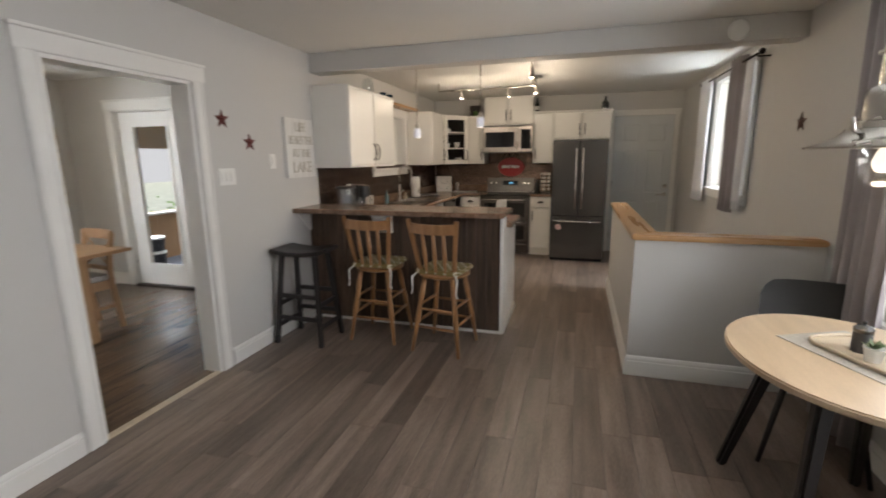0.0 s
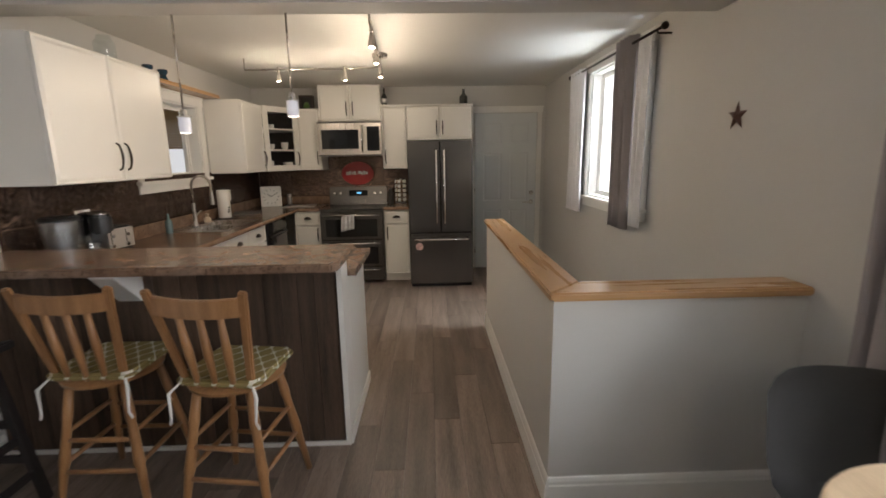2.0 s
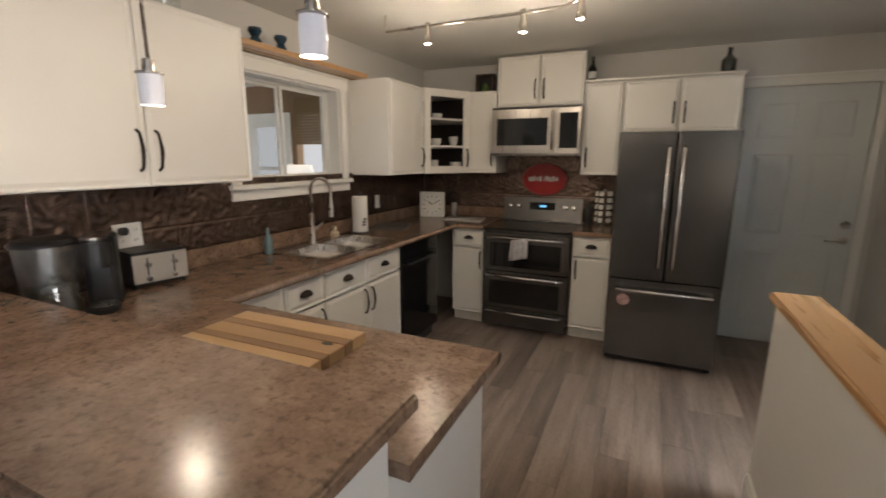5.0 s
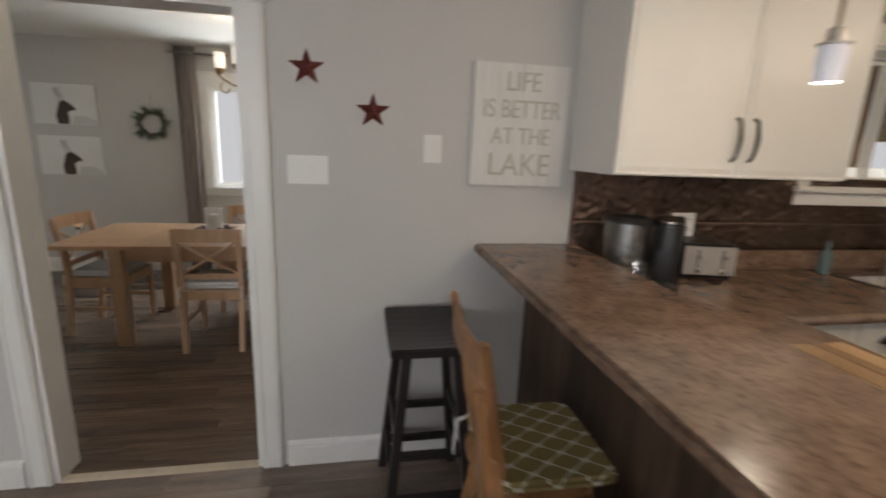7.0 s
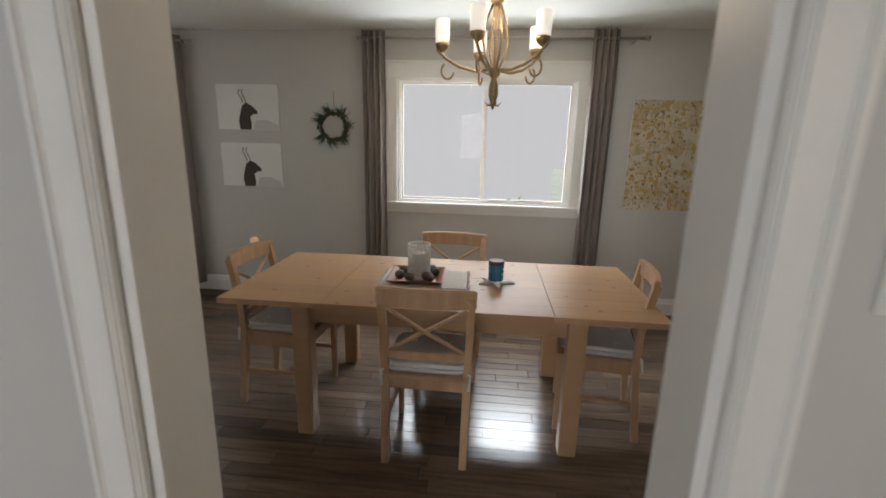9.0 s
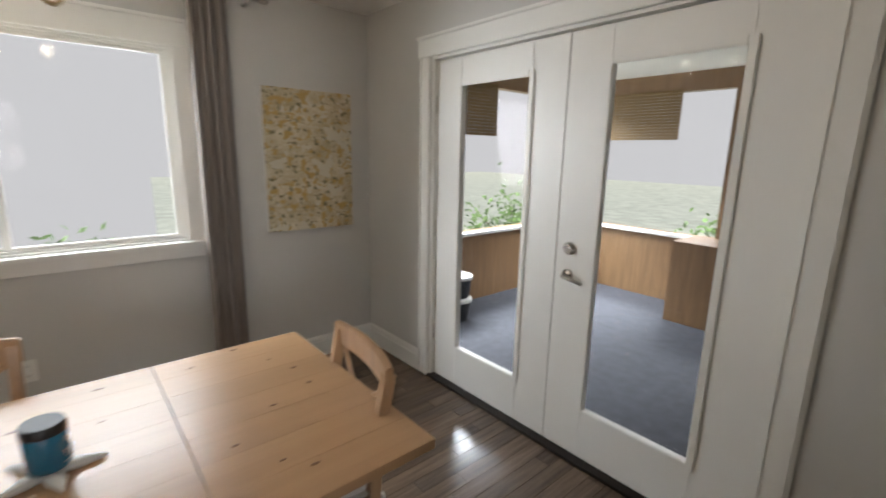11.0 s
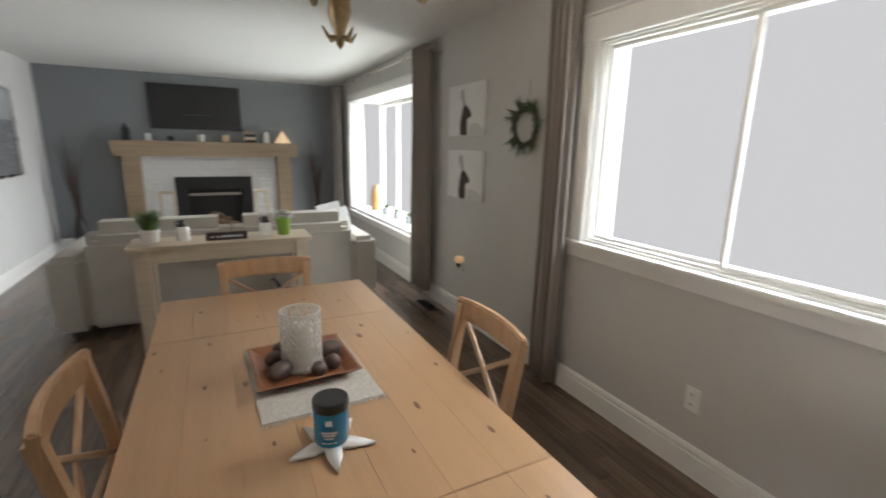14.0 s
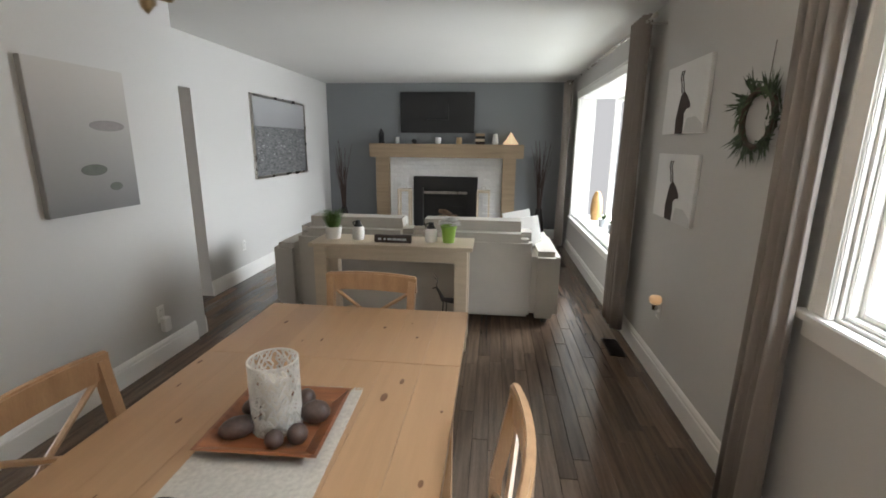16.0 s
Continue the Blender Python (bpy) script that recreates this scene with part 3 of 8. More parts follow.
def face_x(x, y, z):
    """Unit whose face looks towards +x: local x goes along +y, local y goes towards -x."""
    return Matrix(((0, -1, 0, x), (1, 0, 0, y), (0, 0, 1, z), (0, 0, 0, 1)))


wall_unit(face_x(UX, 3.655, 1.40), 1.04, 0.735, 0.375, [(0, 0.52, 1), (0.52, 0.52, -1)], "white panelled double wall cabinet by the breakfast bar")
wall_unit(face_x(UX, 6.07, 1.385), 0.55, 0.735, 0.375, [(0.0, 0.55, 1)], "white panelled wall cabinet beside the kitchen window")
wall_unit(pose(-1.385, UYB, 1.385), 0.275, 0.735, 0.355, [(0, 0.275, 1)], "narrow white wall cabinet beside the microwave")
wall_unit(pose(-1.11, UYB, 1.965), 0.755, 0.43, 0.355, [(0, 0.3775, 1), (0.3775, 0.3775, -1)], "white wall cabinet over the microwave")
wall_unit(pose(-0.352, UYB, 1.385), 0.30, 0.75, 0.355, [(0, 0.30, -1)], "narrow tall white wall cabinet beside the refrigerator")
wall_unit(pose(-0.05, UYB, 1.73), 0.815, 0.405, 0.355, [(0, 0.4075, 1), (0.4075, 0.4075, -1)], "wide white wall cabinet over the refrigerator")
single("crown_board", box(-0.36, UYB - 0.02, 2.137, 0.775, YB - 0.004, 2.152), CABW, "white top board over the wall cabinets", "board", bevel=0.003)

# diagonal corner cabinet with a glazed door
e = thing("corner_cabinet", Matrix(), "white corner wall cabinet with glass door and dishes", "cabinet", "white kitchen cabinets")
ax, ay, bx, by = UX, 6.622, -1.387, UYB
L = math.hypot(bx - ax, by - ay)
ang = math.degrees(math.atan2(by - ay, bx - ax))
z0, z1 = 1.385, 2.12
out = [(ax, ay), (bx, by), (bx, YB - 0.006), (XA + 0.006, YB - 0.006), (XA + 0.006, ay)]
part("top", prism(out, "z", z1 - 0.018, z1), CABW, e)
part("bottom", prism(out, "z", z0, z0 + 0.018), CABW, e)
inner = [(ax + 0.0, ay + 0.02), (bx - 0.02, by + 0.0), (bx - 0.02, YB - 0.02), (XA + 0.02, YB - 0.02), (XA + 0.02, ay + 0.02)]
for z in (1.62, 1.86):
    part("shelf", prism(inner, "z", z, z + 0.016), CABW, e)
part("back", box(XA + 0.007, ay, z0 + 0.019, XA + 0.018, YB - 0.018, z1 - 0.019), BLACKW, e, "dark cabinet back")
part("back", box(XA + 0.019, YB - 0.017, z0 + 0.019, bx, YB - 0.007, z1 - 0.019), BLACKW, e, "dark cabinet back")
dm = pose(ax, ay, z0, 0, 0, ang)
fr = bmesh.new()
for a, b, c, d in ((0.0, 0.065, 0, z1 - z0), (L - 0.065, L, 0, z1 - z0), (0.065, L - 0.065, 0, 0.065), (0.065, L - 0.065, z1 - z0 - 0.065, z1 - z0)):
    box(a, -0.02, c, b, 0.0, d, fr)
dd = part("door", fr, CABW, e, m=dm, bevel=0.003)
part("pane", box(0.06, -0.012, 0.06, L - 0.06, -0.008, z1 - z0 - 0.06), GLASS, dd, "clear glass pane")
part("handle", pull(0.16), BRONZE, dd, "dark bronze bow handle", smooth=True, m=pose(L - 0.032, -0.02, 0.06))
for i, (x, y, z, r, h) in enumerate(((-1.72, 7.02, 1.636, 0.05, 0.07), (-1.58, 7.12, 1.636, 0.045, 0.09), (-1.70, 7.0, 1.876, 0.05, 0.06), (-1.56, 7.13, 1.404, 0.06, 0.08), (-1.74, 7.0, 1.404, 0.05, 0.1))):
    single("cup", lathe([(r * 0.6, 0), (r * 0.9, h * 0.4), (r, h), (r * 0.93, h), (r * 0.55, 0.01)]), CERW, "white cup standing in the glass cabinet", "cup", "cups in the corner cabinet", smooth="auto", m=pose(x, y, z))

# base units
base_unit(face_x(FX, 4.30, 0), 0.62, 0.60, [(0, 0.62, 1)], "white base cabinet with drawer beside the sink")
base_unit(face_x(FX, 4.92, 0), 0.84, 0.60, [(0, 0.42, 1), (0.42, 0.42, -1)], "white base cabinet under the sink")
e = thing("dishwasher", face_x(FX + 0.01, 5.78, 0), "black dishwasher with a towel bar handle", "dishwasher")
part("body", box(0, 0.03, 0.1, 0.60, 0.58, CZ - 0.045), BLACKP, e)
part("door", box(0.004, 0, 0.11, 0.596, 0.029, CZ - 0.16), BLACKG, e, "glossy black door", bevel=0.004)
part("control_panel", box(0.004, -0.006, CZ - 0.155, 0.596, 0.029, CZ - 0.05), BLACKG, e, "glossy black control strip", bevel=0.006)
part("handle", tube([(0.08, -0.005, CZ - 0.19), (0.08, -0.035, CZ - 0.19), (0.3, -0.04, CZ - 0.19), (0.52, -0.035, CZ - 0.19), (0.52, -0.005, CZ - 0.19)], 0.009), BLACKP, e, smooth=True)
part("toe_kick", box(0, 0.05, 0, 0.6, 0.06, 0.098), BLACKP, e)
base_unit(pose(-1.425, FYB, 0), 0.315, 0.60, [(0, 0.315, 1)], "narrow white base cabinet in the corner")
base_unit(pose(-0.342, FYB, 0), 0.30, 0.60, [(0, 0.30, -1)], "narrow white base cabinet beside the refrigerator")

# worktop, one continuous piece with the sink cut out
SK = (5.04, 5.78, XA + 0.14, XA + 0.55)   # sink: y, y, x, x
PY0, PY1 = 3.66, 4.235                    # low part of the peninsula
e = thing("worktop", Matrix(), "brown stone-patterned laminate worktop along two walls", "worktop")
t0 = CZ - 0.038
part("slab", prism([(XA + 0.003, PY0), (-0.18, PY0), (-0.18, PY1), (FX + 0.03, PY1), (FX + 0.03, SK[0]), (XA + 0.003, SK[0])], "z", t0, CZ), LAM, e)
part("slab", box(XA + 0.003, SK[0], t0, SK[2], SK[1], CZ), LAM, e)
part("slab", box(SK[3], SK[0], t0, FX + 0.03, SK[1], CZ), LAM, e)
part("slab", prism([(XA + 0.003, SK[1]), (FX + 0.03, SK[1]), (FX + 0.03, FYB - 0.03), (-1.115, FYB - 0.03), (-1.115, YB - 0.003), (XA + 0.003, YB - 0.003)], "z", t0, CZ), LAM, e)
fe = tube([(FX + 0.03, PY1, CZ - 0.019), (FX + 0.03, FYB - 0.03, CZ - 0.019), (-1.116, FYB - 0.03, CZ - 0.019)], 0.019, None, 10)
part("rolled_edge", fe, LAM, e, smooth=True)
part("rolled_edge", tube([(FX + 0.03, PY1, CZ - 0.019), (-0.18, PY1, CZ - 0.019)], 0.019, None, 10), LAM, e, smooth=True)
part("upstand", box(XA + 0.0235, 4.25, CZ + 0.0005, XA + 0.042, YB - 0.024, CZ + 0.10), LAM, e, bevel=0.003)
part("upstand", box(XA + 0.043, YB - 0.042, CZ + 0.0005, -1.115, YB - 0.0235, CZ + 0.10), LAM, e, bevel=0.003)
e = thing("worktop", Matrix(), "small brown laminate worktop between range and refrigerator", "worktop")
part("slab", box(-0.345, FYB - 0.03, t0, -0.035, YB - 0.003, CZ), LAM, e, bevel=0.006)
part("upstand", box(-0.345, YB - 0.042, CZ + 0.0005, -0.035, YB - 0.0235, CZ + 0.10), LAM, e, bevel=0.003)

# sink with two bowls
e = thing("sink", Matrix(), "stainless double-bowl sink set in the worktop", "sink")
bm = bmesh.new()
ym = (SK[0] + SK[1]) / 2
rim = 0.022
for y0, y1 in ((SK[0], ym), (ym, SK[1])):
    o = [(SK[2] - 0.012, y0 - 0.012 if y0 == SK[0] else y0), (SK[3] + 0.012, y0 - 0.012 if y0 == SK[0] else y0), (SK[3] + 0.012, y1 + 0.012 if y1 == SK[1] else y1), (SK[2] - 0.012, y1 + 0.012 if y1 == SK[1] else y1)]
    i0 = [(SK[2] + 0.05, y0 + rim), (SK[3] - rim, y0 + rim), (SK[3] - rim, y1 - rim), (SK[2] + 0.05, y1 - rim)]
    A = [bm.verts.new((x, y, CZ + 0.004)) for x, y in o]
    B = [bm.verts.new((x, y, CZ + 0.004)) for x, y in i0]
    C = [bm.verts.new((x + (0.02 if k in (0, 3) else -0.02), y + (0.02 if k < 2 else -0.02), CZ - 0.17)) for k, (x, y) in enumerate(i0)]
    for k in range(4):
        bm.faces.new((A[k], A[(k + 1) % 4], B[(k + 1) % 4], B[k]))
        bm.faces.new((B[k], B[(k + 1) % 4], C[(k + 1) % 4], C[k]))
    bm.faces.new(C)
part("bowl", bm, STEEL, e, bevel=0.0)
e = thing("faucet", pose(XA + 0.13, ym, CZ + 0.004), "brushed nickel spring-neck kitchen faucet at the sink", "faucet")
part("base", lathe([(0.028, 0), (0.028, 0.012), (0.018, 0.03), (0.016, 0.10), (0.016, 0.22)]), NICKEL, e, smooth="auto")
arc = [(0, 0, 0.22), (0, 0, 0.36)] + [(0.085 - 0.085 * math.cos(radians(a)), 0, 0.36 + 0.085 * math.sin(radians(a))) for a in range(15, 181, 15)] + [(0.17, 0, 0.30)]
part("neck", tube(arc, 0.009), NICKEL, e, smooth=True)
spring = []
for k in range(0, 240):
    u = k / 239 * (len(arc) - 1)
    i = min(int(u), len(arc) - 2)
    p = Vector(arc[i]).lerp(Vector(arc[i + 1]), u - i)
    a = k * 0.75
    spring.append(p + Vector((math.cos(a) * 0.014 * 0.7, math.sin(a) * 0.014, math.cos(a) * 0.010 * 0.7)))
part("spring", tube(spring, 0.0028, None, 5), NICKEL, e, "coiled spring", smooth=True)
part("spray_head", lathe([(0.018, 0), (0.02, 0.03), (0.014, 0.09), (0.011, 0.12)]), NICKEL, e, smooth="auto", m=pose(0.17, 0, 0.19))
part("lever", tube([(0, 0.016, 0.09), (0, 0.045, 0.10), (0.02, 0.085, 0.13)], [0.01, 0.008, 0.006]), NICKEL, e, smooth=True)

# range
e = thing("range", pose(-1.107, 6.70, 0), "slate stainless electric range with double oven", "range")
RW = 0.757
part("body", box(0.0, 0.03, 0.03, RW, 0.66, 0.905), DSTEEL, e, bevel=0.003)
part("cooktop", box(0.0, -0.005, 0.906, RW, 0.60, 0.925), BLACKG, e, "black glass cooktop", bevel=0.005)
for bx_, by_, r in ((0.2, 0.16, 0.10), (0.56, 0.16, 0.08), (0.2, 0.42, 0.08), (0.56, 0.42, 0.10)):
    part("burner_ring", tube([(bx_ + r * math.cos(a * math.pi / 16), by_ + r * math.sin(a * math.pi / 16), 0.9255) for a in range(32)], 0.0012, None, 4, close=True), DSTEEL, e)
bp = part("control_panel", prism([(0.60, 0.926), (0.66, 0.926), (0.66, 1.15), (0.635, 1.15)], "x", 0, RW), DSTEEL, e, "stainless control panel", bevel=0.006)
part("display", box(0.26, 0.609, 1.035, 0.50, 0.616, 1.105, None), BLACKG, e, "black clock display")
part("clock_digits", box(0.36, 0.606, 1.06, 0.42, 0.6085, 1.08), mat("blue_display", (0.02, 0.1, 0.2), 0.3, emit=((0.2, 0.6, 1.0), 0.8)), e, "lit blue digits")
for x in (0.075, 0.155, 0.60, 0.68):
    part("knob", lathe([(0.021, 0), (0.021, 0.012), (0.017, 0.028), (0, 0.03)], seg=20), CHROME, e, smooth="auto", m=pose(x, 0.611, 1.065, 82))
for nm, z0, z1 in (("upper_oven_door", 0.555, 0.885), ("lower_oven_door", 0.215, 0.545)):
    d = part(nm, box(0.006, -0.012, z0, RW - 0.006, 0.029, z1), DSTEEL, e, bevel=0.005)
    part("oven_window", box(0.07, -0.0155, z0 + 0.035, RW - 0.07, -0.013, z1 - 0.085), BLACKG, d, "black glass oven window", bevel=0.002)
    part("handle", tube([(0.05, -0.01, z1 - 0.035), (0.05, -0.045, z1 - 0.035), (0.38, -0.058, z1 - 0.035), (RW - 0.05, -0.045, z1 - 0.035), (RW - 0.05, -0.01, z1 - 0.035)], 0.011), CHROME, d, "stainless bar handle", smooth=True)
d = part("storage_drawer", box(0.006, -0.012, 0.05, RW - 0.006, 0.029, 0.205), DSTEEL, e, bevel=0.005)
part("handle", tube([(0.05, -0.01, 0.18), (0.05, -0.04, 0.18), (0.38, -0.052, 0.18), (RW - 0.05, -0.04, 0.18), (RW - 0.05, -0.01, 0.18)], 0.010), CHROME, d, "stainless bar handle", smooth=True)
tw = cloth(0, 0.15, 0, 0.17, 3, 0.014, cols=24, rows=5, seed=4)
for v in tw.verts:
    v.co.x += (v.co.z - 0.1) * 0.25
single("dish_towel", tw, mat("patterned_cloth", (0.52, 0.52, 0.54), 0.9, var=0.3, scale=25, bump=0.2), "crumpled grey and white dish towel on the oven handle", "towel", smooth=True, m=pose(-0.81, 6.70 - 0.085, 0.67, 0, -12, 0))

# microwave
e = thing("microwave", pose(-1.107, 6.86, 1.545), "stainless over-range microwave under the cabinet", "microwave")
part("body", box(0, 0.02, 0, RW, 0.50, 0.405), DSTEEL, e, bevel=0.003)
part("door", box(0.003, 0, 0.02, 0.57, 0.019, 0.385), STEEL, e, "stainless door", bevel=0.004)
part("window", box(0.05, -0.003, 0.085, 0.49, -0.0005, 0.31), BLACKG, e, "black glass window", bevel=0.001)
part("handle", tube([(0.535, 0, 0.05), (0.535, -0.04, 0.06), (0.535, -0.05, 0.2), (0.535, -0.04, 0.35), (0.535, 0, 0.36)], 0.011), CHROME, e, "stainless handle", smooth=True)
part("control_panel", box(0.573, 0, 0.02, RW - 0.003, 0.019, 0.385), STEEL, e, bevel=0.004)
part("keypad", box(0.59, -0.003, 0.06, RW - 0.02, -0.0005, 0.345), BLACKG, e, "black glass keypad", bevel=0.001)
part("vent", box(0.003, 0.003, 0.387, RW - 0.003, 0.019, 0.403), BLACKP, e)

# refrigerator
e = thing("refrigerator", pose(-0.022, 6.44, 0), "slate stainless french-door refrigerator with bottom freezer", "refrigerator")
FW, FH = 0.735, 1.70
part("body", box(0.006, 0.075, 0.03, FW - 0.006, 0.72, FH - 0.01), BLACKP, e, bevel=0.004)
for x0, x1, hx in ((0.0, FW / 2 - 0.002, FW / 2 - 0.045), (FW / 2 + 0.002, FW, FW / 2 + 0.045)):
    d = part("door", prism(rounded_rect(x0, 0, x1, 0.07, 0.012, 3), "z", 0.665, FH), DSTEEL, e, bevel=0.0)
    part("handle", tube([(hx, 0.0, 0.76), (hx, -0.05, 0.77), (hx, -0.055, 1.15), (hx, -0.05, 1.59), (hx, 0.0, 1.60)], 0.013), CHROME, d, "polished bar handle", smooth=True)
d = part("freezer_drawer", prism(rounded_rect(0, 0, FW, 0.07, 0.012, 3), "z", 0.055, 0.655), DSTEEL, e)
part("handle", tube([(0.06, 0, 0.585), (0.06, -0.05, 0.585), (FW / 2, -0.056, 0.585), (FW - 0.06, -0.05, 0.585), (FW - 0.06, 0, 0.585)], 0.013), CHROME, d, "polished bar handle", smooth=True)
part("toe_grille", box(0.01, 0.06, 0.005, FW - 0.01, 0.074, 0.05), BLACKP, e)
for x in (0.06, FW - 0.06):
    part("foot", lathe([(0.02, 0), (0.02, 0.03)], at=(x, 0.15, 0)), BLACKP, e)
bm = lathe([(0.0, 0), (0.045, 0.0), (0.045, 0.004), (0, 0.005)], seg=9)
single("magnet", bm, mat("magnet_print", (0.55, 0.35, 0.33), 0.5, var=0.5, scale=40), "round pink and white picture magnet on the refrigerator", "magnet", m=pose(0.09, 6.4375, 0.50, 90))

# ---- peninsula with raised bar ----
PF, PXE = 3.50, -0.225       # front of the planked face, outer end
BZ = 1.062
e = thing("breakfast_bar", Matrix(), "raised breakfast bar with dark plank front and white end", "breakfast bar")
part("core", box(XA + 0.004, PF + 0.016, 0.0, PXE - 0.02, 3.655, BZ - 0.041), BLACKW, e)
part("end_panel", box(PXE - 0.019, PF + 0.0, 0, PXE, 3.656, BZ - 0.041), TRIM, e, "white end panel", bevel=0.002)
part("end_panel", box(PXE - 0.019, 3.6565, 0, PXE, PY1 - 0.02, CZ - 0.04), TRIM, e, "white end panel", bevel=0.002)
part("base_trim", box(XA + 0.02, PF - 0.012, 0, PXE - 0.0, PF - 0.0005, 0.022), TRIM, e, "white quarter-round strip")
part("end_trim", box(PXE + 0.0005, PF, 0, PXE + 0.011, PY1 - 0.02, 0.07), TRIM, e, "white baseboard")
part("corner_strip", box(PXE - 0.024, PF - 0.012, 0.0225, PXE + 0.002, PF - 0.0005, BZ - 0.041), TRIM, e, "white corner strip")
x = XA + 0.006
rng = random.Random(5)
while x < PXE - 0.03:
    w = min(rng.choice((0.085, 0.11, 0.13)), PXE - 0.025 - x)
    part("plank", box(0, 0, 0, w - 0.003, 0.014, BZ - 0.065), PLANKD, e, m=pose(x, PF + 0.001, 0.023))
    x += w
BX1, BY0, BY1 = -0.185, 3.24, 3.715
outl = [(XA + 0.003, BY0), (BX1 - 0.03, BY0), (BX1, BY0 + 0.03), (BX1, BY1), (XA + 0.003, BY1)]
part("bar_top", prism(outl, "z", BZ - 0.04, BZ), LAM, e, bevel=0.008)
for bx_ in (-1.30,):
    part("bracket", prism([(PF - 0.001, BZ - 0.041), (PF - 0.20, BZ - 0.041), (PF - 0.20, BZ - 0.06), (PF - 0.03, BZ - 0.22), (PF - 0.001, BZ - 0.22)], "x", bx_ - 0.012, bx_ + 0.10), TRIM, e, "white bracket under the top", bevel=0.003)
part("wall_cleat", prism([(PF - 0.001, BZ - 0.041), (PF - 0.20, BZ - 0.041), (PF - 0.20, BZ - 0.06), (PF - 0.03, BZ - 0.22), (PF - 0.001, BZ - 0.22)], "x", XA + 0.004, XA + 0.025), TRIM, e, "white bracket at the wall", bevel=0.003)
# cabinets of the peninsula towards the kitchen
pen = thing("base_cabinet", Matrix(((-1, 0, 0, PXE - 0.02), (0, -1, 0, PY1 - 0.03), (0, 0, 1, 0), (0, 0, 0, 1))), "white base cabinet under the peninsula worktop", "cabinet", "white kitchen cabinets")
part("body", box(0, 0.021, 0.1, 1.13, 0.53, CZ - 0.04), CABW, pen)
part("toe_kick", box(0, 0.06, 0, 1.13, 0.075, 0.098), CABW, pen)
for i in range(2):
    door_set(pen, 0.56, CZ - 0.156, pose(0.565 * i + 0.003, 0, 0.106), 0.04 if i else 0.52, 0.5)


# ---- stools ----
def wood_stool():
    e = thing("bar_stool", Matrix(), "turned oak bar stool with spindle back and patterned cushion", "stool", "stools at the breakfast bar")
    sz = 0.62
    part("seat", lathe([(0.0, sz - 0.035), (0.16, sz - 0.035), (0.195, sz - 0.022), (0.2, sz - 0.006), (0.19, sz), (0.0, sz - 0.006)], seg=32), OAKC, e, smooth="auto")
    for sx in (-1, 1):
        for sy in (-1, 1):
            p, q = Vector((sx * 0.115, sy * 0.115, sz - 0.03)), Vector((sx * 0.195, sy * 0.195, 0))
            part("leg", tube([p, p.lerp(q, 0.25), p.lerp(q, 0.3), p.lerp(q, 0.6), p.lerp(q, 0.63), q], [0.017, 0.022, 0.018, 0.023, 0.019, 0.014], None, 12), OAKC, e, smooth=True)
    for z, k in ((0.20, 0.168), (0.34, 0.151)):
        for a, b in (((-1, -1), (1, -1)), ((-1, 1), (1, 1)), ((-1, -1), (-1, 1)), ((1, -1), (1, 1))):
            zz = z + (0.03 if a[0] == b[0] else 0)
            kk = 0.195 - 0.08 * zz / sz
            part("rung", tube([(a[0] * kk, a[1] * kk, zz), ((a[0] + b[0]) / 2 * kk, (a[1] + b[1]) / 2 * kk, zz), (b[0] * kk, b[1] * kk, zz)], [0.009, 0.012, 0.009], None, 10), OAKC, e, smooth=True)
    # back towards -y
    for sx in (-1, 1):
        part("back_post", beam((sx * 0.135, -0.13, sz - 0.01), (sx * 0.195, -0.222, sz + 0.425), 0.034, 0.024, up=(0, 1, 0)), OAKC, e, bevel=0.006)
    for i in range(3):
        x = -0.075 + 0.075 * i
        part("spindle", tube([(x, -0.145 - 0.01 * math.cos(x * 9), sz - 0.008), (x * 1.08, -0.18, sz + 0.16), (x * 1.15, -0.21, sz + 0.345)], [0.010, 0.018, 0.011], None, 10), OAKC, e, smooth=True)
    rail = bmesh.new()
    g = []
    for i in range(13):
        u = -1 + i / 6
        x = u * 0.178
        y = -0.212 - 0.016 * (1 - u * u)
        top = sz + 0.400 - 0.010 * (1 - u * u)
        g.append([rail.verts.new((x, y + dy, z)) for dy, z in ((-0.011, top - 0.075), (0.011, top - 0.075), (0.009, top), (-0.009, top))])
    for A, B in zip(g, g[1:]):
        for k in range(4):
            rail.faces.new((A[k], A[(k + 1) % 4], B[(k + 1) % 4], B[k]))
    rail.faces.new(g[0][::-1])
    rail.faces.new(g[-1])
    part("top_rail", rail, OAKC, e, bevel=0.004)
    c = part("cushion", prism(rounded_rect(-0.185, -0.17, 0.185, 0.185, 0.05), "z", sz + 0.002, sz + 0.034), TRELLIS, e, "olive cushion with white trellis pattern", bevel=0.012)
    for sx in (-1, 1):
        part("tie", tube([(sx * 0.15, -0.15, sz + 0.02), (sx * 0.185, -0.19, sz - 0.02), (sx * 0.18, -0.2, sz - 0.12), (sx * 0.19, -0.195, sz - 0.15)], [0.004, 0.008, 0.005, 0.006], None, 6), CUSHW, c, "white cushion tie", smooth=True)
    return e


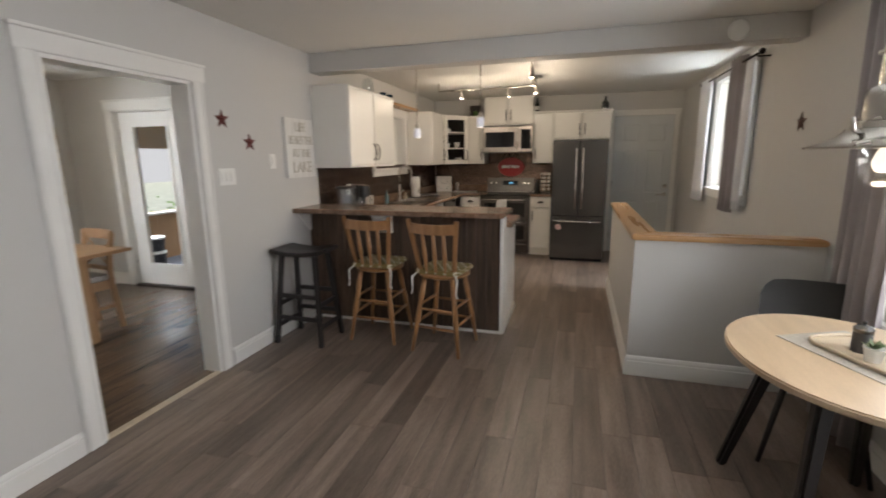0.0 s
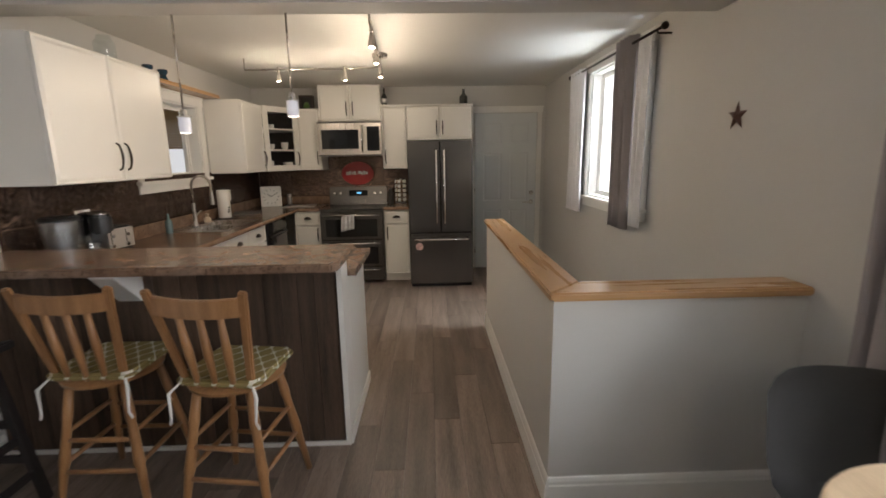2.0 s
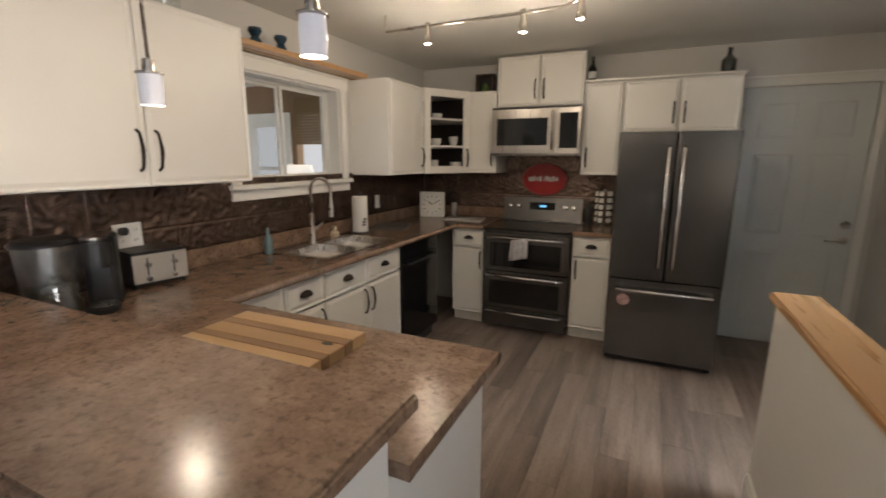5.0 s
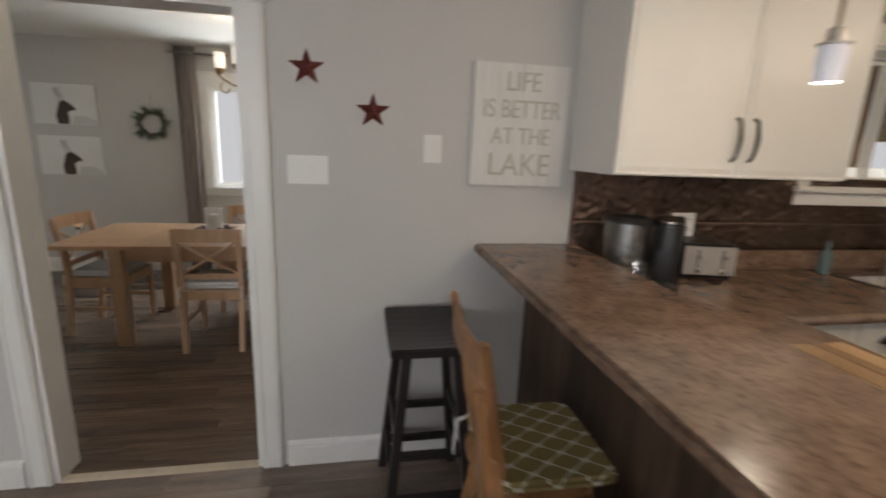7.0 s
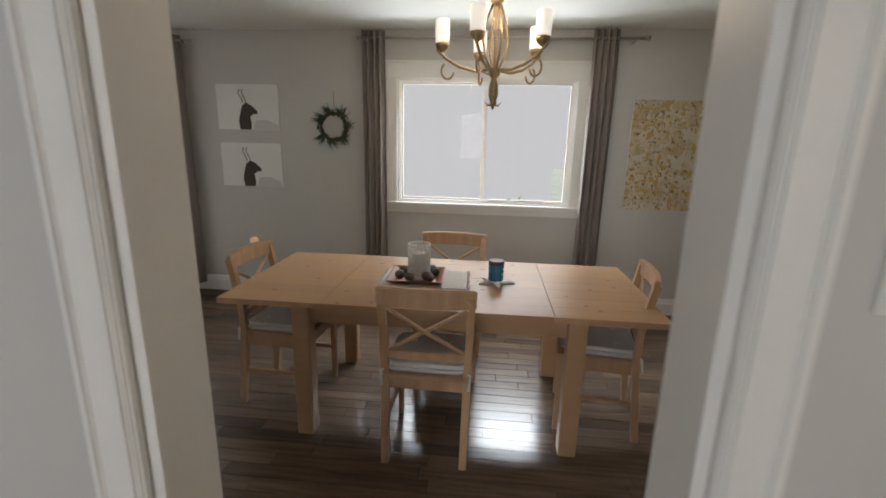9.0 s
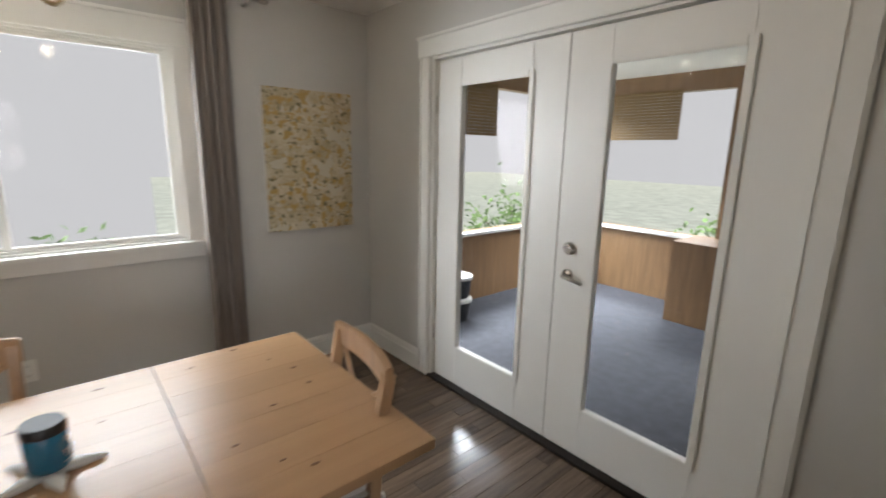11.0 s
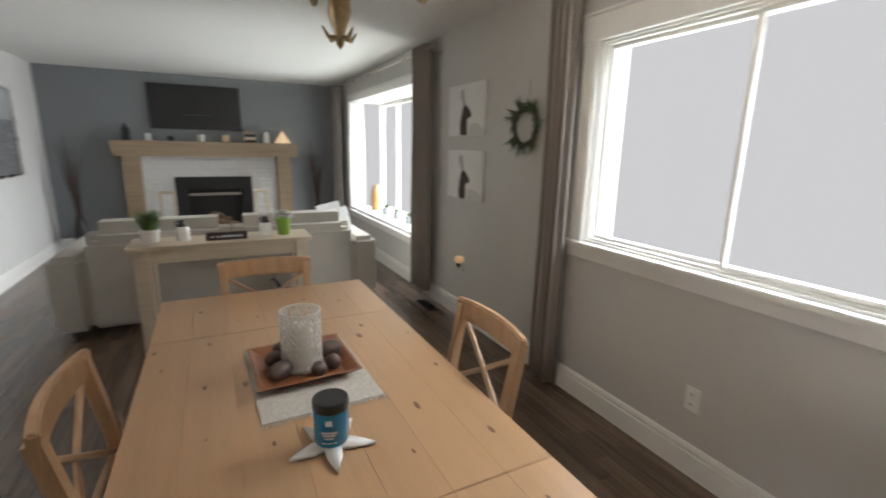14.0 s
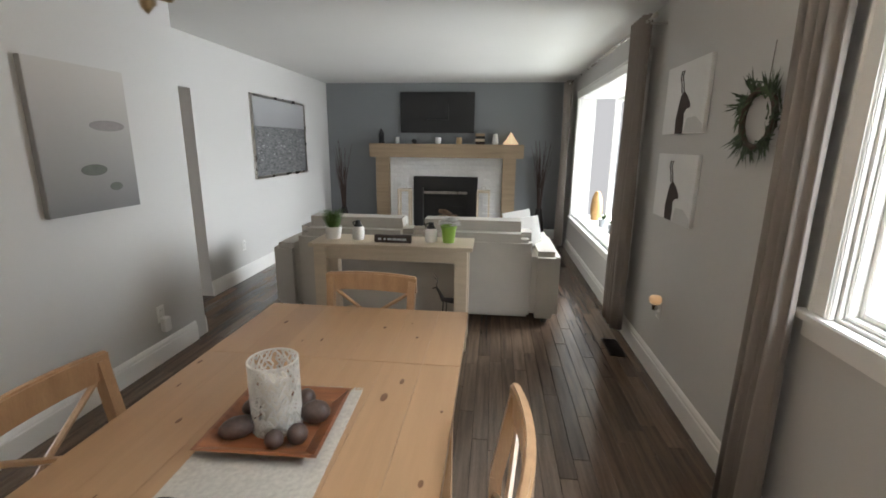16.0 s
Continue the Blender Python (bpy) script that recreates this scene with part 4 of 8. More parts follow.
def trellis():
    m = mat("trellis_cloth", (0.25, 0.195, 0.075), 0.9, var=0.12, scale=12, bump=0.25, fine=380)
    t = m.node_tree
    N, L2 = t.nodes, t.links
    b = N["Principled BSDF"]
    old = b.inputs["Base Color"].links[0].from_socket
    co = N.new("ShaderNodeTexCoord")
    sp = N.new("ShaderNodeSeparateXYZ")
    L2.new(co.outputs["Object"], sp.inputs[0])

    def op(kind, a, c=None):
        n = N.new("ShaderNodeMath")
        n.operation = kind
        for i, v in enumerate((a, c)):
            if v is None:
                continue
            if isinstance(v, (int, float)):
                n.inputs[i].default_value = v
            else:
                L2.new(v, n.inputs[i])
        return n.outputs[0]
    k = 2 * math.pi / 0.075
    f = op("ADD", op("COSINE", op("MULTIPLY", sp.outputs[0], k)), op("COSINE", op("MULTIPLY", sp.outputs[1], k * 0.7)))
    line = op("LESS_THAN", op("ABSOLUTE", f), 0.20)
    mx = N.new("ShaderNodeMix")
    mx.data_type = "RGBA"
    L2.new(line, mx.inputs["Factor"])
    L2.new(old, mx.inputs[6])
    mx.inputs[7].default_value = (0.62, 0.60, 0.50, 1)
    L2.new(mx.outputs[2], b.inputs["Base Color"])
    return m


TRELLIS = trellis()
st = wood_stool()
st.matrix_basis = pose(-1.215, 3.24, 0, 0, 0, -1)
copy_thing(st, pose(-0.625, 3.15, 0, 0, 0, -8))

e = thing("saddle_stool", pose(-1.77, 3.0, 0), "dark brown wooden saddle-seat bar stool by the wall", "stool", "stools at the breakfast bar")
sz = 0.775
bm = bmesh.new()
g = []
for i in range(9):
    u = -1 + i / 4
    x = u * 0.22
    g.append([bm.verts.new((x, y, z)) for y, z in ((-0.16, sz - 0.045 + 0.02 * u * u), (0.16, sz - 0.045 + 0.02 * u * u), (0.16, sz - 0.012 + 0.022 * u * u), (0, sz - 0.02 + 0.03 * u * u), (-0.16, sz - 0.012 + 0.022 * u * u))])
for A, B in zip(g, g[1:]):
    for k in range(5):
        bm.faces.new((A[k], A[(k + 1) % 5], B[(k + 1) % 5], B[k]))
bm.faces.new(g[0][::-1])
bm.faces.new(g[-1])
part("seat", bm, BLACKW, e, bevel=0.006)
for sx in (-1, 1):
    for sy in (-1, 1):
        part("leg", beam((sx * 0.15, sy * 0.095, sz - 0.045), (sx * 0.205, sy * 0.165, 0), 0.036, 0.036, up=(0, 1, 0)), BLACKW, e, bevel=0.003)
for z in (0.22, 0.40):
    f = 1 - z / sz
    X, Y = 0.15 + 0.055 * f, 0.095 + 0.07 * f
    for sy in (-1, 1):
        part("rung", beam((-X, sy * Y, z), (X, sy * Y, z), 0.02, 0.034), BLACKW, e, bevel=0.002)
    for sx in (-1, 1):
        part("rung", beam((sx * X, -Y, z - 0.07), (sx * X, Y, z - 0.07), 0.02, 0.034), BLACKW, e, bevel=0.002)

# ---- back door ----
e = thing("door_2", pose(0.83, YB - 0.035, 0.012), "pale grey six-panel back door, closed", "door")
e["kind"] = "structure"
bm = box(0, 0, 0, 0.81, 0.03, 2.05)
part("leaf", bm, mat("door_paint", (0.60, 0.62, 0.62), 0.45, var=0.02, scale=3, bump=0.02), e, bevel=0.003)
for x0 in (0.11, 0.46):
    for z0, z1 in ((0.15, 0.80), (0.92, 1.55), (1.67, 1.93)):
        part("door_panel", panel(0.24, z1 - z0, 0.004, rim=0.004, groove=0.02), MATS["door_paint"], e, m=pose(x0, -0.0045, z0))
part("deadbolt", lathe([(0.03, 0), (0.03, 0.012), (0.022, 0.02), (0, 0.021)]), NICKEL, e, "nickel deadbolt", smooth="auto", m=pose(0.75, -0.001, 1.02, 90))
lv = lathe([(0.03, 0), (0.03, 0.01), (0.012, 0.02), (0.012, 0.045), (0, 0.045)])
k = part("lever_rose", lv, NICKEL, e, "nickel lever rose", smooth="auto", m=pose(0.75, -0.001, 0.90, 90))
part("lever", tube([(0.75, -0.045, 0.90), (0.70, -0.05, 0.90), (0.63, -0.045, 0.895)], [0.011, 0.01, 0.007]), NICKEL, e, "nickel lever", smooth=True)
for z in (0.25, 1.05, 1.85):
    part("hinge", tube([(-0.005, -0.004, z - 0.05), (-0.005, -0.004, z + 0.05)], 0.007), NICKEL, e)
casing("door_casing_back", "y", YB, -1, 0.82, 1.65, 2.075, "white casing of the back door", 0.06)

# backsplash of pressed tin squares
TSX, TSZ = 0.205, 0.231


def tin_tile():
    bm = bmesh.new()
    n, rows_ = 22, []
    for j in range(n + 1):
        row = []
        for i in range(n + 1):
            u, v = 2 * i / n - 1, 2 * j / n - 1
            r, a = math.hypot(u, v), math.atan2(v, u)
            edge = max(abs(u), abs(v))
            d = 0.0055 * math.cos(4 * a + 5 * r) ** 2 * min(1, 2.5 * r) * max(0, 1 - (r / 1.25) ** 4)
            d += 0.006 * math.exp(-((r - 0.22) / 0.09) ** 2) + 0.005 * max(0, math.sin((r - 0.5) * 9)) * math.cos(2 * a) ** 2
            if edge > 0.86:
                d = 0.005 if 0.9 < edge < 0.97 else 0.001
            row.append(bm.verts.new((TSX * i / n, -0.001 - d, TSZ * j / n)))
        rows_.append(row)
    for A, B in zip(rows_, rows_[1:]):
        for i in range(n):
            bm.faces.new((A[i], A[i + 1], B[i + 1], B[i]))
    me = bpy.data.meshes.new("tile")
    bm.to_mesh(me)
    bm.free()
    for p in me.polygons:
        p.use_smooth = True
    me.materials.append(TIN)
    return me


TILE = tin_tile()
for nm, fn, n, label, ext in (("backsplash_side", lambda i, z: face_x(XA + 0.006, 3.70 + TSX * i, z), 17, "dark bronze pressed-tin backsplash on the window wall", (XA + 0.0005, 3.69, XA + 0.0055, YB - 0.002)),
                              ("backsplash_back", lambda i, z: pose(XA + 0.012 + TSX * i, YB - 0.006, z), 9, "dark bronze pressed-tin backsplash on the back wall", (XA + 0.012, YB - 0.0055, -0.03, YB - 0.0005))):
    e = thing(nm, Matrix(), label, "backsplash")
    e["kind"] = "structure"
    part("backing", box(ext[0], ext[1], CZ + 0.002, ext[2], ext[3], 1.40 if nm == "backsplash_side" else 1.54), TIN, e)
    for i in range(n):
        for j in range(2 if nm == "backsplash_side" else 3):
            z = CZ + 0.003 + TSZ * j
            t = new("tile", TILE)
            t.parent = e
            t.matrix_basis = fn(i, z)

# shelf board over the kitchen window
single("shelf_board", box(XA + 0.002, 4.72, 2.125, XA + 0.17, 6.09, 2.157), CAPW, "oak shelf board over the kitchen window", "shelf", bevel=0.004)

# ---- dining room ----
def dining_chair():
    """Pine chair with a crossed back; seat towards +y, back at y=0."""
    e = thing("dining_chair", Matrix(), "pine dining chair with crossed back and white tufted cushion", "chair", "chairs round the dining table")
    for sx in (-1, 1):
        pts = [(sx * 0.185, -0.01, 0), (sx * 0.19, 0.035, 0.44), (sx * 0.195, 0.03, 0.62), (sx * 0.20, -0.015, 0.86)]
        bm = bmesh.new()
        for p, q in zip(pts, pts[1:]):
            beam(p, q, 0.034, 0.034, bm, up=(0, 1, 0))
        part("back_leg", bm, PINEX, e)
        part("front_leg", beam((sx * 0.19, 0.39, 0.44), (sx * 0.185, 0.395, 0), 0.036, 0.036, up=(0, 1, 0), taper=0.75), PINEX, e, bevel=0.004)
        part("side_rail", box(sx * 0.19 - 0.011, 0.05, 0.375, sx * 0.19 + 0.011, 0.375, 0.435), PINEX, e, bevel=0.002)
        part("stretcher", box(sx * 0.187 - 0.009, 0.03, 0.20, sx * 0.187 + 0.009, 0.385, 0.225), PINEX, e, bevel=0.002)
    part("front_rail", box(-0.172, 0.382, 0.375, 0.172, 0.40, 0.435), PINEX, e, bevel=0.002)
    part("back_rail", box(-0.172, 0.025, 0.375, 0.172, 0.043, 0.435), PINEX, e, bevel=0.002)
    part("seat", prism([(-0.205, 0.0), (0.205, 0.0), (0.215, 0.415), (-0.215, 0.415)], "z", 0.436, 0.455), PINEX, e, bevel=0.005)

    def curved(z0, z1, half, y, bow, t):
        bm = bmesh.new()
        g = []
        for i in range(11):
            u = -1 + i / 5
            yy = y - bow * (1 - u * u)
            zz = z1 + 0.004 * (1 - u * u)
            g.append([bm.verts.new((u * half, yy + dy, z)) for dy, z in ((-t / 2, z0), (t / 2, z0), (t / 2, zz), (-t / 2, zz))])
        for A, B in zip(g, g[1:]):
            for k in range(4):
                bm.faces.new((A[k], A[(k + 1) % 4], B[(k + 1) % 4], B[k]))
        bm.faces.new(g[0][::-1])
        bm.faces.new(g[-1])
        return bm
    part("top_rail", curved(0.80, 0.885, 0.222, -0.008, 0.03, 0.026), PINEX, e, bevel=0.006)
    part("lower_rail", curved(0.53, 0.565, 0.182, 0.034, 0.012, 0.02), PINEX, e, bevel=0.003)
    for s in (-1, 1):
        part("cross_bar", tube([(s * -0.18, 0.03, 0.565), (0, -0.003 + s * 0.006, 0.68), (s * 0.185, -0.022, 0.80)], 0.0095, None, 6), PINEX, e)
    cu = prism(rounded_rect(-0.195, 0.02, 0.195, 0.40, 0.05), "z", 0.457, 0.50)
    c = part("cushion", cu, CUSHW, e, "white tufted seat cushion", bevel=0.018)
    for x in (-0.09, 0.09):
        for y in (0.12, 0.29):
            part("button", lathe([(0.012, 0), (0.01, 0.005), (0, 0.006)], seg=10, at=(x, y, 0.5)), CUSHW, c)
    for sx in (-1, 1):
        part("tie", tube([(sx * 0.17, 0.045, 0.485), (sx * 0.205, 0.01, 0.47), (sx * 0.2, 0.0, 0.40)], 0.006, None, 6), CUSHW, c)
    return e


TX0, TX1, TY0, TY1, TZ = -4.32, -3.39, 0.68, 2.81, 0.742
ch = dining_chair()
ch.matrix_basis = pose(-3.29, 1.72, 0, 0, 0, 90)
copy_thing(ch, pose(-4.47, 1.75, 0, 0, 0, -92))
copy_thing(ch, pose(-3.85, 0.63, 0, 0, 0, -3))
copy_thing(ch, pose(-3.78, 2.80, 0, 0, 0, 172))

e = thing("dining_table", pose((TX0 + TX1) / 2, (TY0 + TY1) / 2, 0), "knotty pine extending dining table with satin varnish", "table")
hx, hy = (TX1 - TX0) / 2, (TY1 - TY0) / 2
rng = random.Random(3)
cuts = [-hy, -0.55, 0.55, hy]
for a, b in zip(cuts, cuts[1:]):
    n = 7
    for i in range(n):
        x0 = -hx + 2 * hx * i / n
        bd = part("board", box(0, 0, 0, 2 * hx / n - 0.0008, b - a - 0.003, 0.028), PINE, e, m=pose(x0, a + 0.0015, TZ - 0.028))
        for k in range(rng.choice((2, 2, 3, 4) if b - a > 1 else (0, 1, 2))):
            r = rng.uniform(0.0025, 0.0075)
            part("knot", lathe([(r * 1.5, 0), (r, 0.0007), (0, 0.0009)], seg=10), KNOT, bd, m=pose(rng.uniform(0.02, 2 * hx / n - 0.02), rng.uniform(0.06, b - a - 0.06), 0.028) @ Matrix.Diagonal((rng.uniform(0.6, 1.0), rng.uniform(1.2, 2.2), 1, 1)))
for s in (-1, 1):
    part("apron", box(s * (hx - 0.075) - 0.011, -0.62, TZ - 0.125, s * (hx - 0.075) + 0.011, 0.62, TZ - 0.0285), PINE, e, bevel=0.002)
    part("apron", box(-hx + 0.09, s * 0.66 - 0.011, TZ - 0.125, hx - 0.09, s * 0.66 + 0.011, TZ - 0.0285), PINE, e, bevel=0.002)
    part("slide_rail", box(s * 0.2 - 0.02, -hy + 0.08, TZ - 0.07, s * 0.2 + 0.02, hy - 0.08, TZ - 0.0285), PINE, e)
    for t in (-1, 1):
        part("leg", box(s * (hx - 0.075) - 0.043, t * 0.665 - 0.043, 0, s * (hx - 0.075) + 0.043, t * 0.665 + 0.043, TZ - 0.0285), PINE, e, bevel=0.006)

# on the table
WEAVE = mat("woven_runner", (0.50, 0.47, 0.42), 0.95, var=0.2, scale=90, bump=0.6, fine=500)
e = thing("table_runner", pose(-3.87, 1.635, TZ, 0, 0, 2), "cream woven runner with frayed ends under the tray", "runner")
part("cloth", box(-0.17, -0.235, 0.0006, 0.17, 0.235, 0.0035), WEAVE, e)
fr = bmesh.new()
for i in range(46):
    x = -0.168 + 0.336 * i / 45
    for s in (-1, 1):
        beam((x, s * 0.234, 0.002), (x + rng.uniform(-0.004, 0.004), s * (0.248 + rng.uniform(0, 0.008)), 0.0015), 0.003, 0.0015, fr)
part("fringe", fr, WEAVE, e)["kind"] = "stuff"
TRAYW = mat("tray_wood", (0.20, 0.075, 0.032), 0.35, var=0.25, scale=6, bump=0.06, stretch=(1, 8, 8), color2=(0.28, 0.11, 0.05))
e = thing("tray", pose(-3.862, 1.59, TZ + 0.0036, 0, 0, 2), "square reddish wooden tray with flared rim", "tray")
bm = bmesh.new()
ring = lambda h, z: [bm.verts.new((x, y, z)) for x, y in ((-h, -h), (h, -h), (h, h), (-h, h))]
R = [ring(0.115, 0), ring(0.155, 0.028), ring(0.146, 0.028), ring(0.110, 0.008)]
for A, B in zip(R, R[1:]):
    for k in range(4):
        bm.faces.new((A[k], A[(k + 1) % 4], B[(k + 1) % 4], B[k]))
bm.faces.new(R[0][::-1])
bm.faces.new(R[3])
part("dish", bm, TRAYW, e)
HZT = TZ + 0.0036 + 0.0082
LACE = mat("lace_ceramic", (0.72, 0.71, 0.68), 0.5, var=0.05, scale=20, bump=0.1)
e = thing("candle_holder", pose(-3.86, 1.60, HZT), "white pierced lace candle holder with pillar candle", "candle holder")
# pierced sleeve: a net of thin ribs round the cylinder
bm = bmesh.new()
rng2 = random.Random(9)
n, m_, r, hh = 26, 14, 0.062, 0.19
P = [[(2 * math.pi * (i + 0.5 * (j % 2)) / n + rng2.uniform(-0.05, 0.05), min(hh, max(0, hh * j / m_ + rng2.uniform(-0.003, 0.003)))) for i in range(n)] for j in range(m_ + 1)]
pt = lambda q: (r * math.cos(q[0]), r * math.sin(q[0]), q[1])
for j in range(m_):
    for i in range(n):
        a = P[j][i]
        for k in ((i, (i - 1) % n) if j % 2 == 0 else ((i + 1) % n, i)):
            if rng2.random() < 0.86:
                beam(pt(a), pt(P[j + 1][k]), 0.0042, 0.0035, bm)
        if j % 3 == 0 and rng2.random() < 0.6:
            beam(pt(a), pt(P[j][(i + 1) % n]), 0.0042, 0.0035, bm)
part("lace_sleeve", bm, LACE, e)
part("base", lathe([(0.0, 0), (0.063, 0), (0.063, 0.008), (0, 0.008)]), LACE, e)
part("rim", tube([(0.062 * math.cos(k * math.pi / 20), 0.062 * math.sin(k * math.pi / 20), 0.191) for k in range(40)], 0.003, None, 6, close=True), LACE, e, smooth=True)
part("candle", lathe([(0.038, 0.009), (0.038, 0.14), (0.033, 0.145), (0.0, 0.138)]), mat("wax", (0.72, 0.69, 0.62), 0.5, var=0.02), e, "cream pillar candle", smooth="auto")
DARKB = mat("carved_ball", (0.085, 0.055, 0.045), 0.45, var=0.5, scale=30, bump=0.5, fine=90)
for x, y, r, sc in ((-3.945, 1.665, 0.026, 1), (-3.895, 1.69, 0.024, 1), (-3.955, 1.575, 0.031, 1.3), (-3.775, 1.56, 0.024, 1.4), (-3.785, 1.66, 0.028, 1.7), (-3.81, 1.50, 0.026, 1.2), (-3.90, 1.505, 0.026, 1)):
    bm = bmesh.new()
    bmesh.ops.create_icosphere(bm, subdivisions=3, radius=r)
    for v in bm.verts:
        v.co *= 1 + 0.03 * math.sin(v.co.x * 240) * math.sin(v.co.y * 240 + v.co.z * 200)
        v.co.x *= sc
    single("decor_ball" if sc == 1 else "decor_pod", bm, DARKB, "dark carved decorative ball lying in the tray" if sc == 1 else "dark brown patterned pod lying in the tray", "decoration", "carved balls and pods in the tray", smooth=True, m=pose(-3.86 + (x + 3.86) * 1.0, y, HZT + r * 0.97, 0, 0, rng.uniform(-50, 50)))
e = thing("starfish_dish", pose(-3.855, 2.03, TZ, 0, 0, 12), "white ceramic starfish dish under the candle jar", "dish")
bm = bmesh.new()
top, botv = [], []
for k in range(20):
    a = 2 * math.pi * k / 20
    s = abs(((k % 4) - 2) / 2)
    rr = 0.034 + 0.074 * s ** 1.6
    top.append(bm.verts.new((rr * math.cos(a), rr * math.sin(a), 0.017 - 0.004 * s)))
    botv.append(bm.verts.new((rr * math.cos(a) * 1.02, rr * math.sin(a) * 1.02, 0.001)))
c0, c1 = bm.verts.new((0, 0, 0.019)), bm.verts.new((0, 0, 0.001))
for k in range(20):
    j = (k + 1) % 20
    bm.faces.new((top[k], top[j], c0))
    bm.faces.new((botv[j], botv[k], c1))
    bm.faces.new((top[j], top[k], botv[k], botv[j]))
part("star", bm, CERW, e, bevel=0.003, smooth=True)
e = thing("candle_jar", pose(-3.855, 2.03, TZ + 0.0195), "blue glass candle jar with black lid and label", "candle")
part("jar", lathe([(0.0, 0), (0.039, 0), (0.042, 0.006), (0.042, 0.082), (0.038, 0.088)]), mat("blue_jar", (0.01, 0.15, 0.27), 0.12, var=0.1, scale=12, coat=0.4), e, smooth="auto")
part("lid", lathe([(0.0435, 0.0885), (0.0435, 0.108), (0.041, 0.112), (0, 0.111)]), BLACKP, e, "black lid", smooth="auto")
lab = bmesh.new()
W8 = mat("label_white", (0.6, 0.64, 0.66), 0.5)
for k0, k1, z0, z1 in ((-2, 2, 0.060, 0.074), (-5, 5, 0.040, 0.044), (-4, 4, 0.033, 0.037), (-3, 3, 0.026, 0.029), (-5, 5, 0.014, 0.016)):
    for k in range(k0, k1):
        a0, a1 = radians(70 + k * 5), radians(70 + (k + 1) * 5)
        vs = [lab.verts.new((0.0426 * math.cos(a), 0.0426 * math.sin(a), z)) for a, z in ((a0, z0), (a1, z0), (a1, z1), (a0, z1))]
        lab.faces.new(vs)
part("label_print", lab, W8, e, "white print")

# chandelier
GOLDM = mat("aged_gold", (0.33, 0.24, 0.13), 0.4, metal=0.85, var=0.3, scale=30, bump=0.15)
CX, CY = -3.92, 1.97
e = thing("chandelier", pose(CX, CY, 0.0), "aged gold scrolled chandelier with five lit candle shades", "chandelier")
part("finial", lathe([(0.0, 1.665), (0.008, 1.675), (0.012, 1.70), (0.026, 1.74), (0.022, 1.79), (0.012, 1.82), (0.028, 1.835), (0.03, 1.86), (0.018, 1.88)], seg=16), GOLDM, e, smooth=True)
for k in range(4):
    a = k * math.pi / 2 + 0.4
    part("finial_leaf", tube([(0.01 * math.cos(a), 0.01 * math.sin(a), 1.69), (0.03 * math.cos(a), 0.03 * math.sin(a), 1.687), (0.045 * math.cos(a), 0.045 * math.sin(a), 1.705)], [0.004, 0.005, 0.002], None, 6), GOLDM, e, smooth=True)
    ca = [(rr * math.cos(a), rr * math.sin(a), z) for rr, z in ((0.02, 1.86), (0.055, 1.93), (0.07, 2.0), (0.05, 2.10), (0.02, 2.17))]
    part("cage_bar", tube(ca, 0.0065, None, 6), GOLDM, e, smooth=True)
part("stem", tube([(0, 0, 1.87), (0, 0, 2.38)], 0.008), GOLDM, e)
part("collar", lathe([(0.01, 2.16), (0.035, 2.18), (0.02, 2.22), (0.045, 2.25), (0.015, 2.28)], seg=20), GOLDM, e, smooth=True)
part("canopy", lathe([(0.0, H - 0.055), (0.03, H - 0.05), (0.06, H - 0.03), (0.065, H - 0.001)], seg=24), GOLDM, e, smooth=True)
SHADE = mat("frosted_shade", (0.75, 0.72, 0.66), 0.5, var=0.02, emit=((1.0, 0.92, 0.80), 0.5))
for k in range(5):
    a = 2 * math.pi * k / 5 + 0.95
    c, s = math.cos(a), math.sin(a)
    arm = [(0.02, 1.865), (0.10, 1.855), (0.18, 1.875), (0.25, 1.915), (0.295, 1.955), (0.285, 2.0), (0.26, 2.0)]
    part("arm", tube([(rr * c, rr * s, z) for rr, z in arm], 0.0075, None, 8), GOLDM, e, smooth=True)
    scr = [(0.24 + 0.032 * math.cos(t), 1.895 - 0.01 + 0.04 * math.sin(t)) for t in [radians(x) for x in range(60, -200, -26)]]
    part("scroll", tube([(rr * c, rr * s, z - 0.03) for rr, z in scr], [0.006] * (len(scr) - 1) + [0.004], None, 6), GOLDM, e, smooth=True)
    part("cup", lathe([(0.008, 1.945), (0.03, 1.965), (0.036, 1.985), (0.03, 1.99)], seg=16, at=(0.27 * c, 0.27 * s, 0)), GOLDM, e, smooth=True)
    part("shade", lathe([(0.0, 1.992), (0.035, 1.992), (0.037, 2.05), (0.036, 2.10), (0.032, 2.10), (0.032, 2.0)], seg=20, at=(0.27 * c, 0.27 * s, 0)), SHADE, e, "lit frosted glass candle shade", smooth="auto")
    lamp("chandelier_lamp", "POINT", pose(CX + 0.27 * c, CY + 0.27 * s, 2.15), CHAND, WARM, 0.03)


# curtains, rods
def curtain_on(name, y0, y1, x, z0, z1, folds, depth, material, label, seed, group):
    bm = cloth(y0, y1, z0, z1, folds, depth, seed=seed)
    return single(name, bm, material, label, "curtain", group, smooth=True, m=Matrix(((0, 1, 0, x), (1, 0, 0, 0), (0, 0, 1, 0), (0, 0, 0, 1))))


